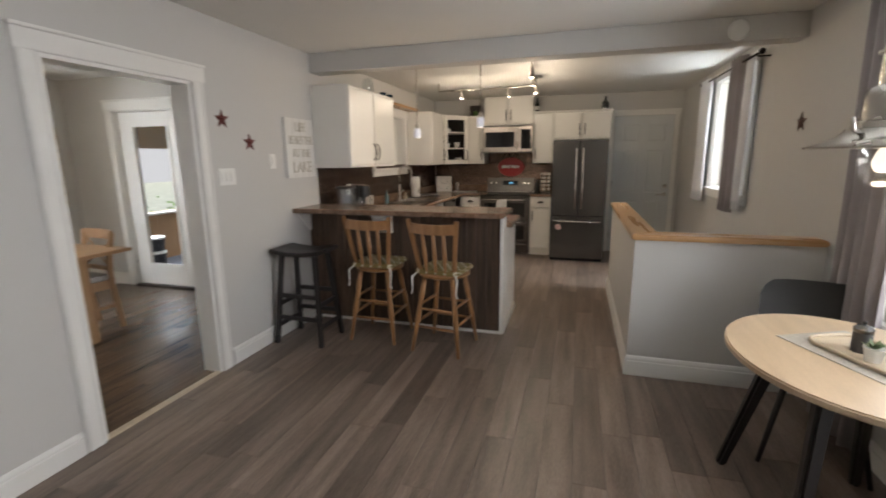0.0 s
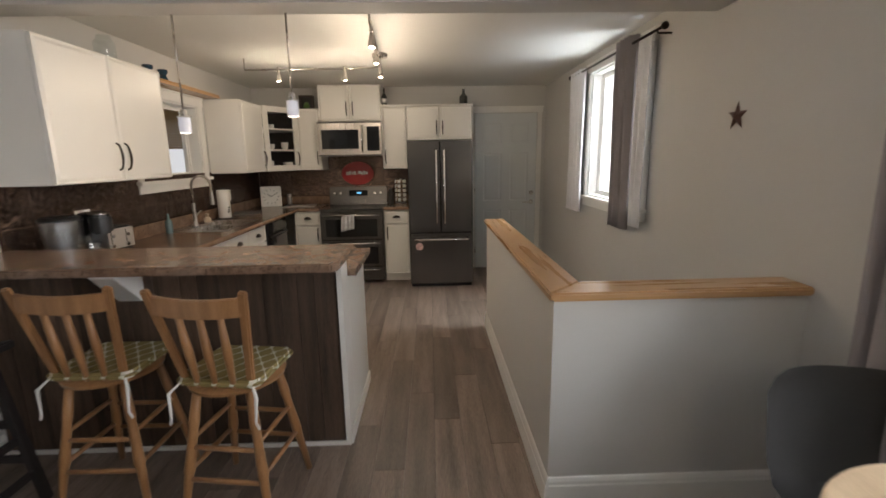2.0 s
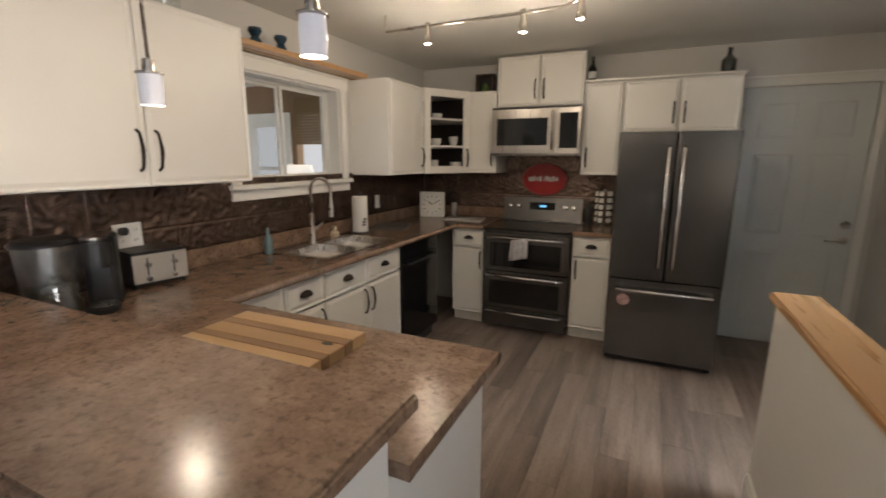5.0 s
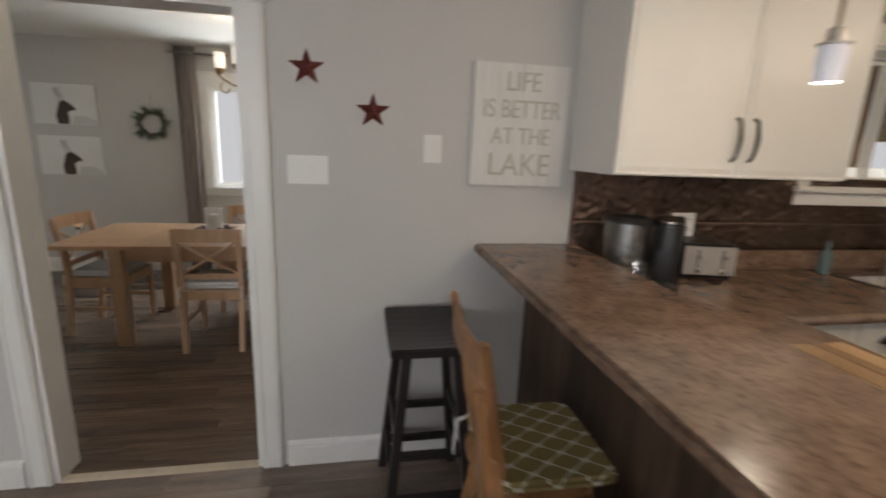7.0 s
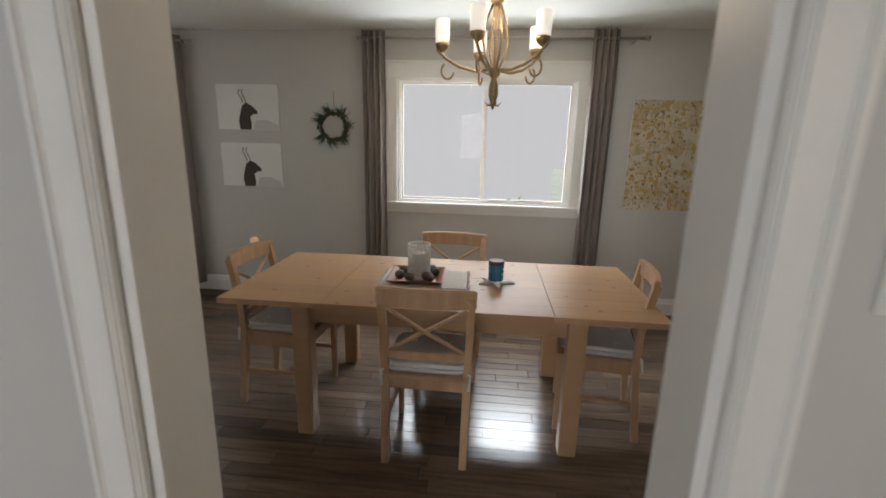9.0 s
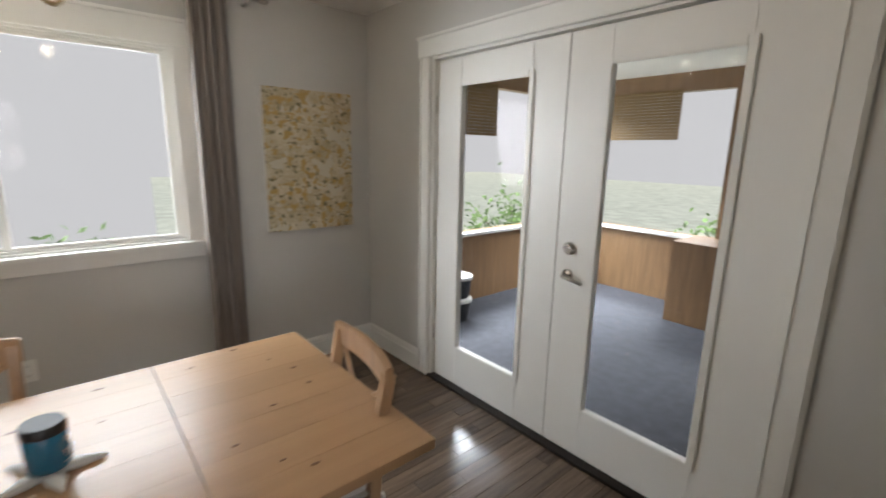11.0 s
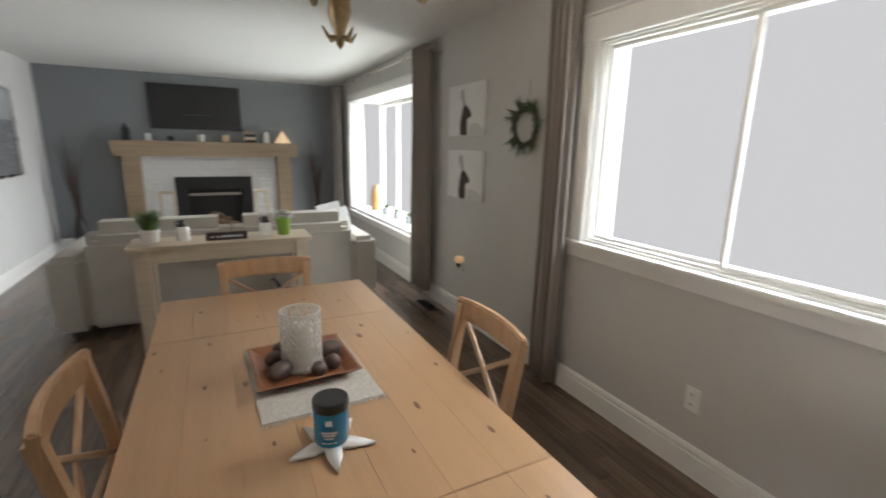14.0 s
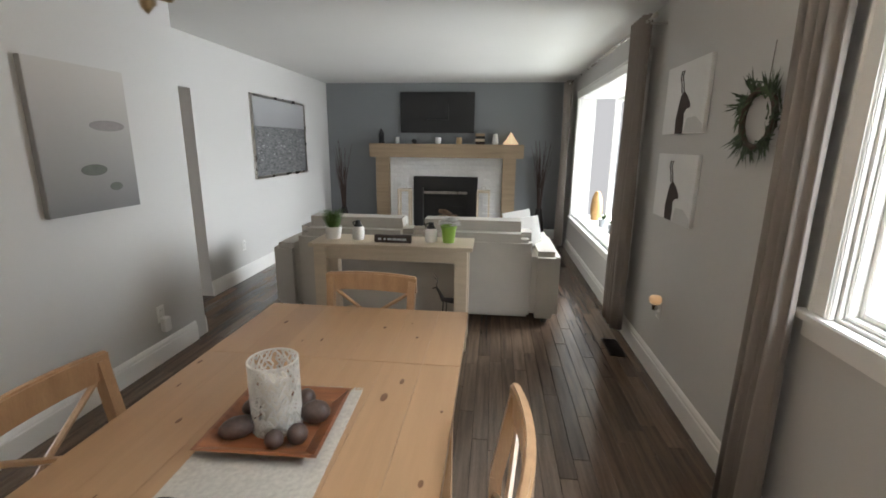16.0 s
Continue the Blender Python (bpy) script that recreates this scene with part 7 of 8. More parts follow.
bmesh.ops.solidify(bm, geom=bm.faces[:], thickness=0.012)
part("shell", bm, SHELL, e, smooth="auto")
for sx in (-1, 1):
    for y0, y1 in ((0.14, 0.21), (-0.1, -0.21)):
        part("leg", tube([(sx * 0.13, y0, 0.425), (sx * 0.21, y1, 0)], [0.016, 0.011], None, 10), BLACKW, e, smooth=True)
part("seat_frame", tube([(-0.13, 0.14, 0.415), (0.13, 0.14, 0.415), (0.13, -0.1, 0.415), (-0.13, -0.1, 0.415)], 0.009, None, 6, close=True), BLACKP, e)
e = thing("place_mat", pose(1.40, 1.78, 0.7502, 0, 0, 24), "cream woven mat under the tray", "mat")
part("cloth", box(-0.16, -0.26, 0, 0.16, 0.26, 0.003), WEAVE, e)
e = thing("serving_tray", pose(1.42, 1.76, 0.7535, 0, 0, 24), "pale wooden serving tray with raised rim", "tray")
part("plate", prism(rounded_rect(-0.115, -0.23, 0.115, 0.23, 0.07), "z", 0, 0.008), PALE, e, bevel=0.002)
part("rim", tube([(a, b, 0.012) for a, b in rounded_rect(-0.115, -0.23, 0.115, 0.23, 0.07)], 0.007, None, 6, close=True), PALE, e, smooth=True)
for x, y in ((1.37, 1.83), (1.45, 1.68)):
    e = thing("spice_mill", pose(x, y, 0.7617), "dark grey mill with steel top on the tray", "mill", "mills on the tray")
    part("body", lathe([(0.029, 0), (0.029, 0.075), (0.0, 0.076)]), mat("charcoal_glaze", (0.05, 0.05, 0.052), 0.4), e, smooth="auto")
    part("lid", lathe([(0.030, 0.0765), (0.031, 0.09), (0.022, 0.10), (0.005, 0.104), (0.008, 0.115), (0.0, 0.118)]), DSTEEL, e, "steel lid", smooth="auto")
e = thing("succulent", pose(1.365, 1.745, 0.7617), "small succulent in a white cup on the tray", "plant")
part("cup", lathe([(0.022, 0), (0.033, 0.05), (0.028, 0.05), (0.0, 0.042)]), CERW, e, smooth="auto")
lv = bmesh.new()
rg = random.Random(6)
for k in range(34):
    a, tlt, l = rg.uniform(0, 6.28), rg.uniform(0.25, 1.1), rg.uniform(0.025, 0.042)
    d = Vector((math.cos(a) * math.cos(tlt), math.sin(a) * math.cos(tlt), math.sin(tlt)))
    s = d.cross(Vector((0, 0, 1))).normalized() * 0.007
    p = Vector((0, 0, 0.045))
    lv.faces.new([lv.verts.new(w) for w in (p, p + d * l * 0.6 + s, p + d * l, p + d * l * 0.6 - s)])
part("leaves", lv, mat("sage_leaf", (0.20, 0.26, 0.14), 0.5, var=0.3, scale=30), e)
bottle("glass_dish", XE + 0.10, 2.30, E2[2], [(0.05, 0), (0.07, 0.015), (0.07, 0.03), (0.05, 0.035), (0.0, 0.035)], CERW, "pale round dish on the nook window sill", "dish")

# curtains on the east side
DKR = BRONZE
rod(XE - 0.09, 4.22, 6.02, 2.275, XE, "dark metal curtain rod over the stair window", 0.009, True, DKR)
curtain_on("curtain", 5.66, 6.0, XE - 0.085, 0.97, 2.30, 4, 0.02, SHEER, "pale grey curtain panel at the stair window", 3, "stair window curtains")
curtain_on("curtain", 4.60, 4.87, XE - 0.085, 0.96, 2.33, 4, 0.03, CURTG, "grey curtain panel at the stair window", 4, "stair window curtains")
curtain_on("curtain", 4.40, 4.57, XE - 0.075, 1.0, 2.28, 2, 0.012, SHEER, "pale sheer curtain panel at the stair window", 6, "stair window curtains")
rod(XE - 0.08, -0.6, 2.78, 2.31, XE, "dark metal curtain rod over the nook window", 0.011, True, DKR)
curtain_on("curtain", 2.34, 2.73, XE - 0.08, 0.05, 2.35, 5, 0.035, CURTG, "long grey curtain beside the nook window", 9, "nook curtains")
curtain_on("curtain", -0.55, -0.2, XE - 0.08, 0.05, 2.35, 5, 0.035, CURTG, "long grey curtain beside the nook window", 10, "nook curtains")

# stars, switches, sign
RUST = mat("rust_star", (0.13, 0.028, 0.022), 0.55, metal=0.3, var=0.35, scale=30, bump=0.2)


def star(m, r, material, label):
    bm = bmesh.new()
    ring = [bm.verts.new(((r if k % 2 == 0 else r * 0.4) * math.sin(k * math.pi / 5), 0, (r if k % 2 == 0 else r * 0.4) * math.cos(k * math.pi / 5))) for k in range(10)]
    top, back = bm.verts.new((0, -r * 0.28, 0)), bm.verts.new((0, 0.001, 0))
    for k in range(10):
        bm.faces.new((ring[k], ring[(k + 1) % 10], top))
        bm.faces.new((ring[(k + 1) % 10], ring[k], back))
    return single("wall_star", bm, material, label, "star", "metal stars on the wall", m=m)


star(face_x(XA + 0.003, 2.532, 1.757), 0.072, RUST, "rusty red metal star on the wall")
star(face_x(XA + 0.003, 2.788, 1.607), 0.072, RUST, "rusty red metal star on the wall")
star(face_w(XE - 0.003, 3.58, 1.69), 0.075, mat("brown_star", (0.09, 0.045, 0.035), 0.55, metal=0.3, var=0.3, scale=30), "dark brown metal star on the wall")
plate(face_x(XA + 0.0005, 2.448, 1.308), 0.16, 0.115, "white triple rocker switch plate", "light_switch", [(0.016 + 0.046 * k, 0.024, 0.034, 0.066) for k in range(3)])
plate(face_x(XA + 0.0005, 3.0, 1.41), 0.075, 0.115, "white single switch plate", "light_switch", [(0.02, 0.024, 0.034, 0.066)])
plate(face_x(XA + 0.012, 4.20, 1.10), 0.13, 0.115, "white double outlet on the tin backsplash", "outlet", [(0.018, 0.015, 0.034, 0.036), (0.018, 0.064, 0.034, 0.036), (0.078, 0.015, 0.034, 0.036), (0.078, 0.064, 0.034, 0.036)])
plate(face_x(XA + 0.012, 6.38, 1.08), 0.07, 0.115, "white outlet on the tin backsplash", "outlet", SOCK)
single("plug", box(0, -0.03, 0, 0.04, 0, 0.035), BLACKP, "black plug in the backsplash outlet", "plug", bevel=0.006, m=face_x(XA + 0.0215, 4.215, 1.165))

SIGNW = mat("sign_white_wood", (0.70, 0.685, 0.65), 0.65, var=0.08, scale=4, bump=0.25, fine=40, stretch=(8, 8, 0.8))
e = thing("wood_sign", face_x(XA + 0.001, 3.20, 1.325), "white wooden word sign with raised white letters", "sign")
for k in range(4):
    part("board", box(0.1035 * k, -0.028, 0, 0.1035 * k + 0.102, 0, 0.50), SIGNW, e, bevel=0.002)
LETM = mat("sign_letter", (0.50, 0.47, 0.41), 0.7, var=0.15, scale=20)
for body, z, sz_, wide in (("LIFE", 0.425, 0.105, 1.0), ("IS BETTER", 0.315, 0.10, 0.92), ("AT THE", 0.205, 0.095, 0.95), ("LAKE", 0.085, 0.13, 1.1)):
    me = text_mesh(body, sz_, 0.003)
    me.materials.append(LETM)
    o = new("letters", me)
    o.parent = e
    o["label"] = "raised grey-beige letters"
    o.matrix_basis = pose(0.21, -0.0305, z, 90) @ Matrix.Diagonal((wide * 0.86, 1.05, 1, 1))

e = thing("wall_clock", face_x(XA + 0.001, 0.90, 1.66), "round wall clock with white dial and metal rim", "clock")
part("rim", tube([(0.125 * math.cos(k * math.pi / 20), -0.015, 0.125 * math.sin(k * math.pi / 20)) for k in range(40)], 0.013, None, 8, close=True), NICKEL, e, smooth=True)
part("dial", lathe([(0.0, 0), (0.12, 0), (0.12, 0.006), (0, 0.006)], seg=40), mat("pale_green_dial", (0.42, 0.46, 0.42), 0.4), e, m=pose(0, -0.002, 0, 90))
part("minute_arm", box(-0.004, -0.012, 0, 0.004, -0.01, 0.09), BLACKP, e)
part("hour_arm", box(0, -0.0145, -0.004, 0.06, -0.0125, 0.004), BLACKP, e)

# smoke alarm on the beam
e = thing("smoke_alarm", pose(1.34, 3.658, 2.315, 90), "round white smoke alarm on the beam", "smoke alarm")
part("body", lathe([(0.065, 0), (0.068, 0.015), (0.055, 0.035), (0.03, 0.04), (0.0, 0.04)]), WHITEP, e, smooth="auto")

# ---- on the kitchen worktop ----
WT = CZ + 0.0005
e = thing("cutting_board", pose(-0.845, 3.972, WT, 0, 0, 1), "striped hardwood cutting board with finger hole", "cutting board")
for k, (w, cl) in enumerate(((0.07, 0), (0.035, 1), (0.075, 2), (0.04, 1), (0.07, 0))):
    y0 = -0.1475 + sum((0.07, 0.035, 0.075, 0.04, 0.07)[:k])
    mt = mat(("maple_strip", "walnut_strip", "beech_strip")[cl], ((0.42, 0.27, 0.14), (0.20, 0.115, 0.06), (0.33, 0.205, 0.105))[cl], 0.4, var=0.15, scale=4, bump=0.04, stretch=(0.9, 8, 8))
    part("strip", box(-0.255, y0, 0, 0.255, y0 + w - 0.0005, 0.036), mt, e, bevel=0.0015)
part("finger_hole", lathe([(0.0, 0.0362), (0.016, 0.0362), (0.016, 0.0366), (0.0, 0.0366)], seg=20), BLACKW, e, "dark finger hole", m=pose(0.20, 0.02, 0) @ Matrix.Diagonal((1.3, 0.7, 1, 1)))
e = thing("coffee_maker", pose(-1.79, 3.93, WT, 0, 0, 55), "black single-cup coffee maker with a large clear tank", "coffee maker")
part("water_tank", lathe([(0.082, 0.0), (0.084, 0.05), (0.096, 0.20), (0.100, 0.262), (0.097, 0.262), (0.080, 0.012), (0.0, 0.010)], at=(-0.085, 0.0, 0), seg=28), pane_glass("tank_plastic", (0.96, 0.97, 0.97), 0.16, 0.4), e, "clear grey water tank", smooth="auto")
part("tank_lid", lathe([(0.103, 0.2625), (0.103, 0.272), (0.09, 0.285), (0.0, 0.288)], at=(-0.085, 0.0, 0), seg=28), BLACKP, e, "black tank lid", smooth="auto")
part("tower", prism(rounded_rect(0.018, -0.02, 0.13, 0.13, 0.03), "z", 0.0, 0.285), BLACKP, e, bevel=0.008)
part("head", prism(rounded_rect(0.02, -0.13, 0.128, -0.0205, 0.045), "z", 0.175, 0.285), BLACKP, e, bevel=0.012)
part("top_plate", prism(rounded_rect(0.03, -0.12, 0.12, 0.10, 0.04), "z", 0.2855, 0.292), STEEL, e, "brushed metal top", bevel=0.002)
part("base", prism(rounded_rect(0.02, -0.14, 0.128, -0.0205, 0.045), "z", 0.0, 0.028), BLACKP, e, bevel=0.006)
part("drip_tray", prism(rounded_rect(0.035, -0.125, 0.113, -0.035, 0.03), "z", 0.0285, 0.034), STEEL, e)
e = thing("toaster", pose(-1.925, 4.30, WT, 0, 0, 78), "stainless four-slot toaster with black ends", "toaster")
part("body", prism(rounded_rect(-0.125, -0.10, 0.125, 0.15, 0.03), "z", 0.012, 0.165), BLACKP, e, bevel=0.012)
part("front_plate", box(-0.115, -0.1045, 0.025, 0.115, -0.1005, 0.155), mat("satin_steel", (0.58, 0.55, 0.51), 0.42, metal=0.6, var=0.04), e, "stainless front", bevel=0.002)
for x in (-0.055, 0.055):
    part("lever", box(x - 0.012, -0.125, 0.10, x + 0.012, -0.105, 0.118), CHROME, e, bevel=0.003)
    part("lever_slot", box(x - 0.003, -0.1058, 0.06, x + 0.003, -0.1047, 0.14), BLACKP, e)
    part("dial", lathe([(0.013, 0), (0.012, 0.012), (0, 0.013)], seg=16), CHROME, e, smooth="auto", m=pose(x, -0.1055, 0.045, 90))
    for y in (0.0, 0.07):
        part("slot", box(x - 0.045, y, 0.1652, x + 0.045, y + 0.022, 0.166), BRONZE, e)
for y in (-0.08, 0.12):
    for x in (-0.1, 0.1):
        part("foot", lathe([(0.01, 0), (0.01, 0.013)], at=(x, y, 0), seg=10), BLACKP, e)
e = thing("glass_jar", pose(-1.66, 3.80, WT), "clear glass jar with a glass lid", "jar")
JG = pane_glass("jar_glass", (0.90, 0.93, 0.93), 0.16, 0.02)
part("body", lathe([(0.05, 0), (0.07, 0.02), (0.075, 0.08), (0.055, 0.12), (0.055, 0.13)]), JG, e, smooth="auto")
part("lid", lathe([(0.062, 0.131), (0.06, 0.145), (0.02, 0.16), (0.014, 0.17), (0.018, 0.185), (0.0, 0.19)]), JG, e, smooth="auto")
e = thing("paper_towel", pose(-1.87, 5.93, WT), "white paper towel roll on a stand", "paper towel")
part("base", lathe([(0.075, 0), (0.075, 0.012), (0.0, 0.012)]), BLACKP, e, smooth="auto")
part("roll", lathe([(0.058, 0.0125), (0.06, 0.02), (0.06, 0.285), (0.057, 0.29), (0.02, 0.29)]), CUSHW, e, smooth="auto")
part("post", tube([(0, 0, 0.28), (0, 0, 0.32)], 0.008), BLACKP, e)
for k in range(6):
    a = k * 1.05
    part("print", lathe([(0.0, 0), (0.009, 0), (0.0, 0.002)], seg=8), BLACKP, e, "dark leaf print", m=pose(0.0605 * math.cos(-0.6 + 0.08 * k), 0.0605 * math.sin(-0.6 + 0.08 * k), 0.07 + 0.022 * (k % 3), 0, 90, math.degrees(-0.6 + 0.08 * k)))
e = thing("drying_mat", pose(-1.80, 6.32, WT, 0, 0, 20), "folded dark grey drying mat", "mat")
part("cloth", prism(rounded_rect(-0.14, -0.17, 0.14, 0.17, 0.02), "z", 0, 0.012), SHELL, e, bevel=0.004)
e = thing("desk_clock", pose(-1.80, 7.10, WT, 0, 0, 18), "square white clock standing in the corner", "clock")
part("case", prism(rounded_rect(-0.125, -0.03, 0.125, 0.03, 0.012, 3), "z", 0, 0.25), CERW, e, bevel=0.006)
part("dial", lathe([(0, 0), (0.10, 0), (0.10, 0.002), (0, 0.002)], seg=36), WHITEP, e, m=pose(0, -0.031, 0.125, 90))
for k in range(12):
    a = k * math.pi / 6
    part("hour_mark", box(-0.004, -0.0345, 0.078, 0.004, -0.0335, 0.094), BLACKP, e, m=pose(0, 0, 0.125) @ Euler((0, a, 0)).to_matrix().to_4x4())
part("minute_arm", box(-0.003, -0.0355, 0, 0.003, -0.0347, 0.075), BLACKP, e, m=pose(0, 0, 0.125, 0, 60))
part("hour_arm", box(-0.004, -0.0366, 0, 0.004, -0.0358, 0.05), BLACKP, e, m=pose(0, 0, 0.125, 0, -50))
single("canister", lathe([(0.03, 0), (0.03, 0.13), (0.027, 0.14), (0.0, 0.14)]), STEEL, "slim steel canister beside the clock", "canister", smooth="auto", m=pose(-1.60, 7.20, WT))
e = thing("glass_board", pose(-1.42, 7.02, WT, 0, 0, 8), "grey speckled counter board near the range", "board")
part("slab", prism(rounded_rect(-0.19, -0.14, 0.19, 0.14, 0.02), "z", 0, 0.012), mat("speckle_grey", (0.33, 0.32, 0.31), 0.3, var=0.3, scale=60), e, bevel=0.003)
single("paper_card", box(-0.10, -0.07, 0, 0.10, 0.07, 0.004), CERW, "white card lying on the counter board", "card", m=pose(-1.45, 7.0, WT + 0.0125, 0, 0, 20))
e = thing("oval_sign", pose(-0.726, YB - 0.016, 1.324), "red oval metal sign over the range", "sign")
ov = [(0.205 * math.cos(k * math.pi / 24), 0.145 * math.sin(k * math.pi / 24)) for k in range(48)]
part("plate", prism(ov, "y", -0.012, 0.0), mat("red_enamel", (0.36, 0.018, 0.022), 0.3, var=0.08, scale=10), e, bevel=0.004)
part("rim", tube([(a, -0.013, b) for a, b in ov], 0.007, None, 6, close=True), MATS["red_enamel"], e, smooth=True)
wv = bmesh.new()
for k, w in enumerate((0.05, 0.03, 0.03, 0.03, 0.012, 0.04, 0.03, 0.03, 0.03)):
    x = -0.13 + k * 0.031
    box(x - w / 2 + 0.003, -0.0136, -0.02 + 0.004 * (k % 3), x + w / 2 - 0.003, -0.0125, 0.022 + 0.01 * (k % 2), wv)
part("motif", wv, CERW, e, "white script-like bars")
e = thing("spice_rack", pose(-0.16, 7.22, WT), "carousel of small spice jars beside the range", "spice rack")
part("base", lathe([(0.07, 0), (0.07, 0.012), (0.0, 0.012)]), STEEL, e, smooth="auto")
part("post", tube([(0, 0, 0.012), (0, 0, 0.32)], 0.01), STEEL, e)
for j in range(5):
    for k in range(6):
        a = k * math.pi / 3 + 0.3
        jr = part("jar", lathe([(0.022, 0), (0.022, 0.035), (0.0, 0.035)], seg=12), mat("spice", (0.22, 0.12, 0.05), 0.4, var=0.5, scale=30), e, m=pose(0.022 * math.cos(a), 0.022 * math.sin(a), 0.042 + j * 0.058, 0, 80, math.degrees(a)))
        part("lid", lathe([(0.0225, 0.0355), (0.0225, 0.048), (0.0, 0.049)], seg=12), CERW, jr, "pale lid")
single("black_jar", lathe([(0.035, 0), (0.04, 0.03), (0.035, 0.14), (0.02, 0.16), (0.02, 0.19), (0.0, 0.19)]), BLACKP, "small black jar beside the spice rack", "jar", smooth="auto", m=pose(-0.29, 7.24, WT))
single("soap_bottle", lathe([(0.025, 0), (0.028, 0.02), (0.026, 0.10), (0.01, 0.12), (0.008, 0.16), (0.0, 0.165)]), mat("teal_soap", (0.10, 0.16, 0.17), 0.25), "grey-blue soap bottle behind the sink", "bottle", smooth="auto", m=pose(-1.92, 5.02, WT))
single("scrub_brush", lathe([(0.03, 0), (0.035, 0.02), (0.03, 0.04), (0.012, 0.05), (0.018, 0.08), (0.0, 0.085)]), PALE, "round wooden dish brush by the sink", "brush", smooth="auto", m=pose(-1.93, 5.68, WT))

# ---- above the cabinets ----
BLUEV = mat("blue_glaze", (0.02, 0.05, 0.08), 0.2, var=0.3, scale=12, coat=0.3)
for y in (5.05, 5.25):
    single("vase", lathe([(0.03, 0), (0.036, 0.02), (0.022, 0.045), (0.04, 0.075), (0.036, 0.09), (0.0, 0.086)]), BLUEV, "small dark blue glazed vase on the window shelf", "vase", "vases on the window shelf", smooth="auto", m=pose(XA + 0.10, y, 2.1575))
single("glass_jar_tall", lathe([(0.05, 0), (0.06, 0.02), (0.06, 0.13), (0.04, 0.15), (0.04, 0.17), (0.0, 0.172)]), JG, "clear glass jar on top of the cabinet", "jar", smooth="auto", m=pose(-1.84, 4.45, 2.1355))
for k, y in enumerate((5.62, 5.78)):
    single("driftwood", tube([(0, -0.07, 0.012), (0, -0.02, 0.02), (0, 0.04, 0.014), (0, 0.08, 0.02)], [0.006, 0.012, 0.01, 0.004], None, 7), PALE, "small pale driftwood piece on the shelf", "driftwood", smooth=True, m=pose(XA + 0.09, y, 2.1575, 0, 0, 10 * k))
WINE = mat("dark_bottle", (0.012, 0.014, 0.010), 0.08, var=0.1, coat=0.5)
for x, z, s, lab_ in ((-0.32, 2.1525, 1.0, True), (0.665, 2.1525, 0.92, False)):
    e = thing("bottle", pose(x, 7.15, z), "dark glass bottle standing on the cabinet", "bottle", "bottles on the cabinets")
    w = 1.0 if lab_ else 1.5
    part("glass", lathe([(0.033 * w, 0), (0.034 * w, 0.02), (0.034 * w, 0.11 * s), (0.012 * w, 0.15 * s), (0.011 * w, 0.2 * s), (0.013 * w, 0.205 * s), (0.0, 0.206 * s)]), WINE, e, smooth="auto")
    if lab_:
        part("label_band", lathe([(0.0345, 0.03), (0.0345, 0.085)]), CERW, e, "white label", smooth=True)
e = thing("small_crate", pose(-1.29, 7.20, 2.1205), "dark wooden box frame on the cabinet", "box")
part("back", box(-0.085, 0.03, 0, 0.085, 0.04, 0.17), BLACKW, e)
for a, b, c, d in ((-0.085, -0.07, 0, 0.17), (0.07, 0.085, 0, 0.17), (-0.0695, 0.0695, 0, 0.015), (-0.0695, 0.0695, 0.155, 0.17)):
    part("side", box(a, -0.04, c, b, 0.0295, d), BROWN9, e)
part("ornament", lathe([(0.03, 0), (0.04, 0.03), (0.02, 0.07), (0.0, 0.08)], at=(0, -0.01, 0.0155)), GREENP, e, smooth=True)

# sideboard corner by the doorway
e = thing("sideboard", pose(XA + 0.03, 0.62, 0), "honey oak sideboard against the wall", "sideboard")
part("body", box(0, -0.9, 0.08, 0.40, 0, 0.74), OAKC, e, bevel=0.004)
part("top", box(-0.005, -0.92, 0.7405, 0.43, 0.02, 0.77), CAPW, e, bevel=0.006)
for y in (-0.86, -0.04):
    for x in (0.03, 0.36):
        part("foot", box(x - 0.025, y - 0.025, 0, x + 0.025, y + 0.025, 0.0795), OAKC, e)
for k in range(2):
    d = part("door", box(0.4005, -0.88 + 0.44 * k, 0.12, 0.418, -0.46 + 0.44 * k, 0.71), OAKC, e, bevel=0.004)
    part("knob", lathe([(0.006, 0), (0.006, 0.012), (0.014, 0.02), (0.0, 0.026)], seg=14), BRONZE, d, smooth="auto", m=pose(0.418, -0.50 + 0.08 * k, 0.45, 0, 90))

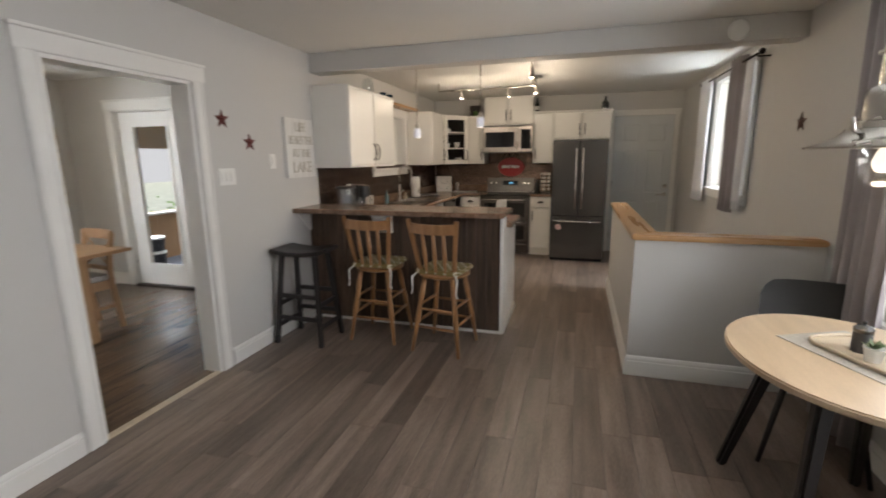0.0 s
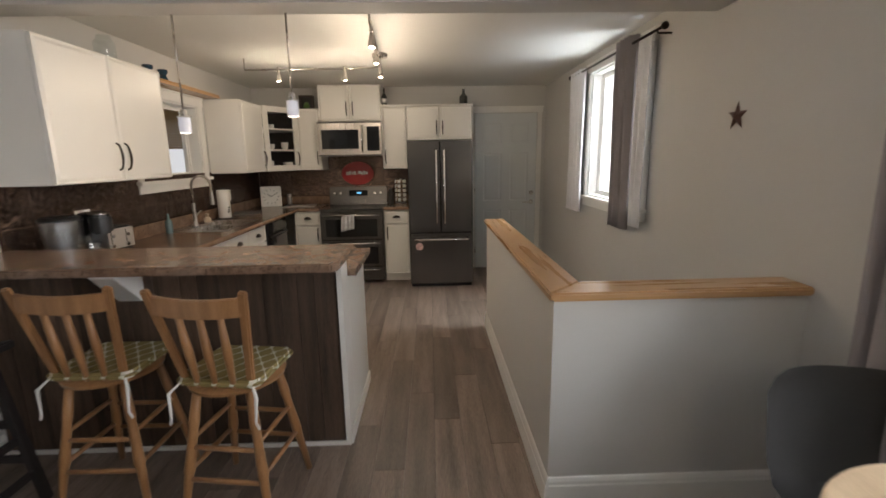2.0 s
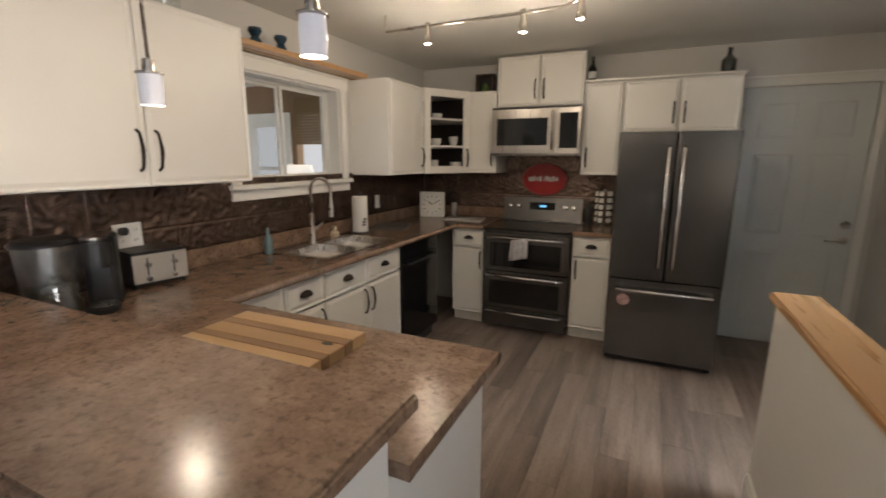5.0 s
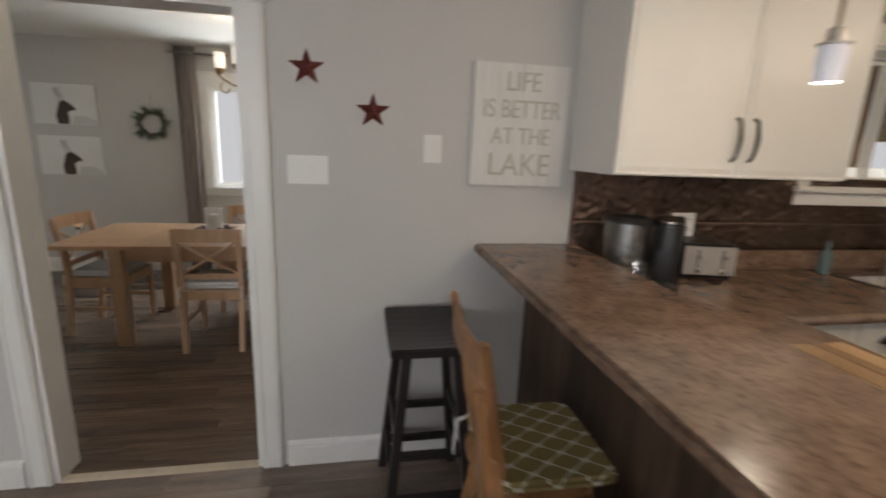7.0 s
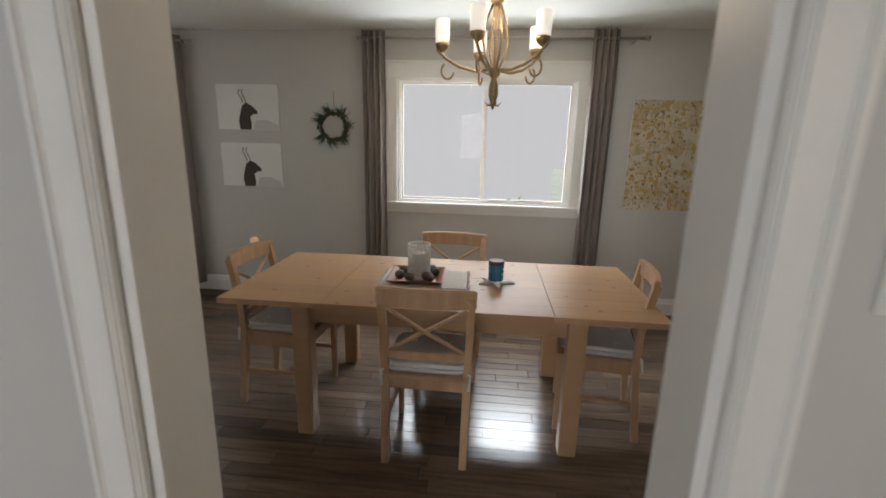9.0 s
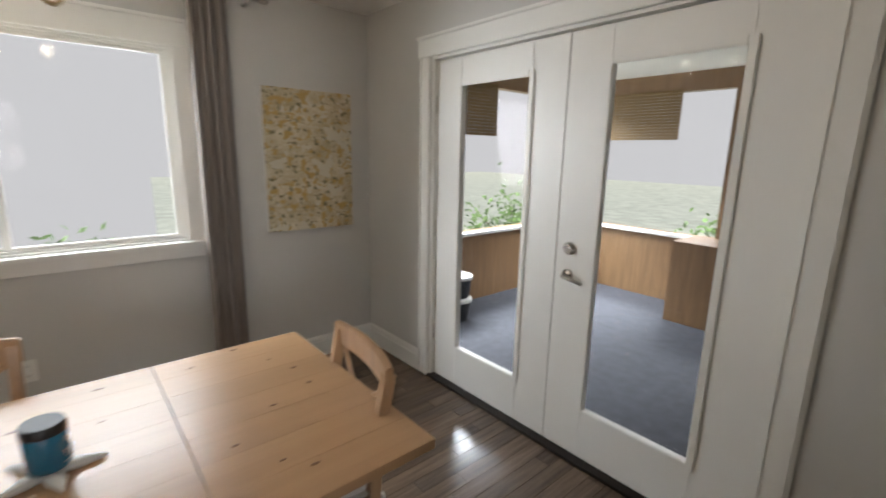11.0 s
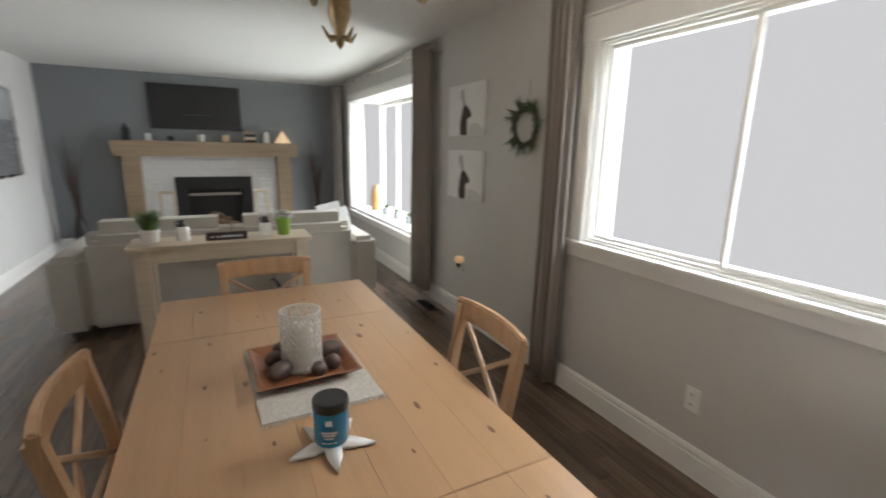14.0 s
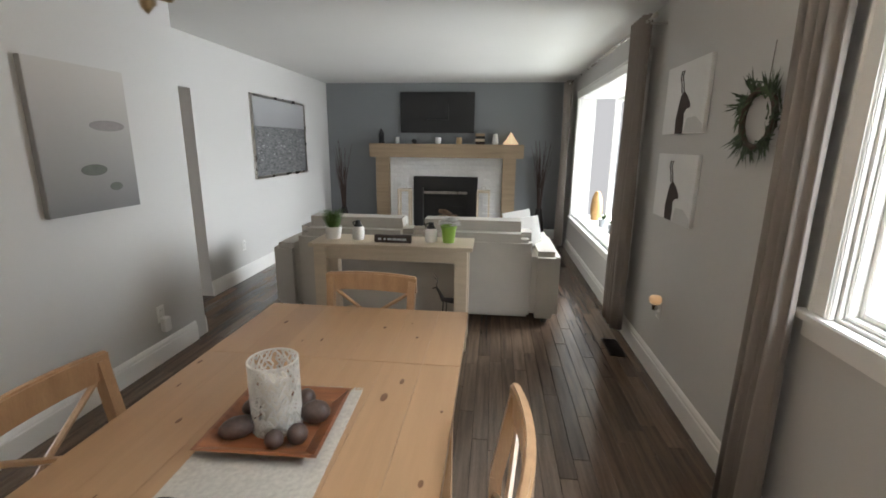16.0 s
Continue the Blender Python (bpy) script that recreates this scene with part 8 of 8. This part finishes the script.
# ---- plank floors ----
def planks(parent, x0, x1, y0, y1, w, length, material, seed, limit, holes=()):
    """Boards along y, each an object on a shared mesh of its length; past the limit they are joined."""
    rg = random.Random(seed)
    cache = {}
    rest = bmesh.new()
    todo = []
    x = x0
    while x < x1 - 0.01:
        ww = round(min(w, x1 - x), 3)
        y = y0 - rg.uniform(0, length * 0.9)
        while y < y1:
            ln = length * rg.choice((1.0, 1.0, 0.75, 0.6)) if length < 1.1 else length
            a, b = max(y, y0), min(y + ln, y1)
            if b - a > 0.03:
                todo.append((x, ww, a, round(b - a, 2)))
            y += ln
        x += w
    near = sorted(todo, key=lambda q: abs(q[2] - 1.8))
    for k, (px, ww, a, ln) in enumerate(near):
        if k < limit:
            key = (ww, ln)
            if key not in cache:
                bm = box(0.0006, 0.0006, -0.012, ww - 0.0006, ln - 0.0006, 0)
                top = [e2 for e2 in bm.edges if all(abs(v.co.z) < 1e-6 for v in e2.verts)]
                bmesh.ops.bevel(bm, geom=top, offset=0.0012, segments=1, affect="EDGES")
                me = bpy.data.meshes.new("plank")
                bm.to_mesh(me)
                bm.free()
                me.materials.append(material)
                cache[key] = me
            o = new("plank", cache[key])
            o.parent = parent
            o.matrix_basis = pose(px, a, 0.0)
        else:
            box(px + 0.0006, a + 0.0006, -0.012, px + ww - 0.0006, a + ln - 0.0006, 0, rest)
    if rest.verts:
        m2 = material.copy()
        o = part("plank_field", rest, m2, parent)
        o["kind"] = "stuff"
        for n in m2.node_tree.nodes:
            if n.bl_idname == "ShaderNodeObjectInfo":
                geo = [q for q in m2.node_tree.nodes if q.bl_idname == "ShaderNodeNewGeometry"][0]
                for l in list(n.outputs["Random"].links):
                    m2.node_tree.links.new(geo.outputs["Random Per Island"], l.to_socket)
    else:
        rest.free()


e = thing("floor_kitchen", Matrix(), "grey-brown wood-look vinyl plank floor", "floor")
e["kind"] = "structure"
planks(e, XA - 0.02, XE, -0.38, YB, 0.152, 1.22, VINYL, 1, 300)
planks(e, XL + 0.12, XE, -2.28, -0.38, 0.152, 1.22, VINYL, 4, 60)
e = thing("floor_dining", Matrix(), "dark stained glossy hardwood strip floor", "floor")
e["kind"] = "structure"
planks(e, XW, XA - 0.03, YS, YN, 0.083, 0.95, OAKD, 2, 300)
planks(e, XA - 0.03, XL + 0.119, YS, -0.51, 0.083, 0.95, OAKD, 3, 0)
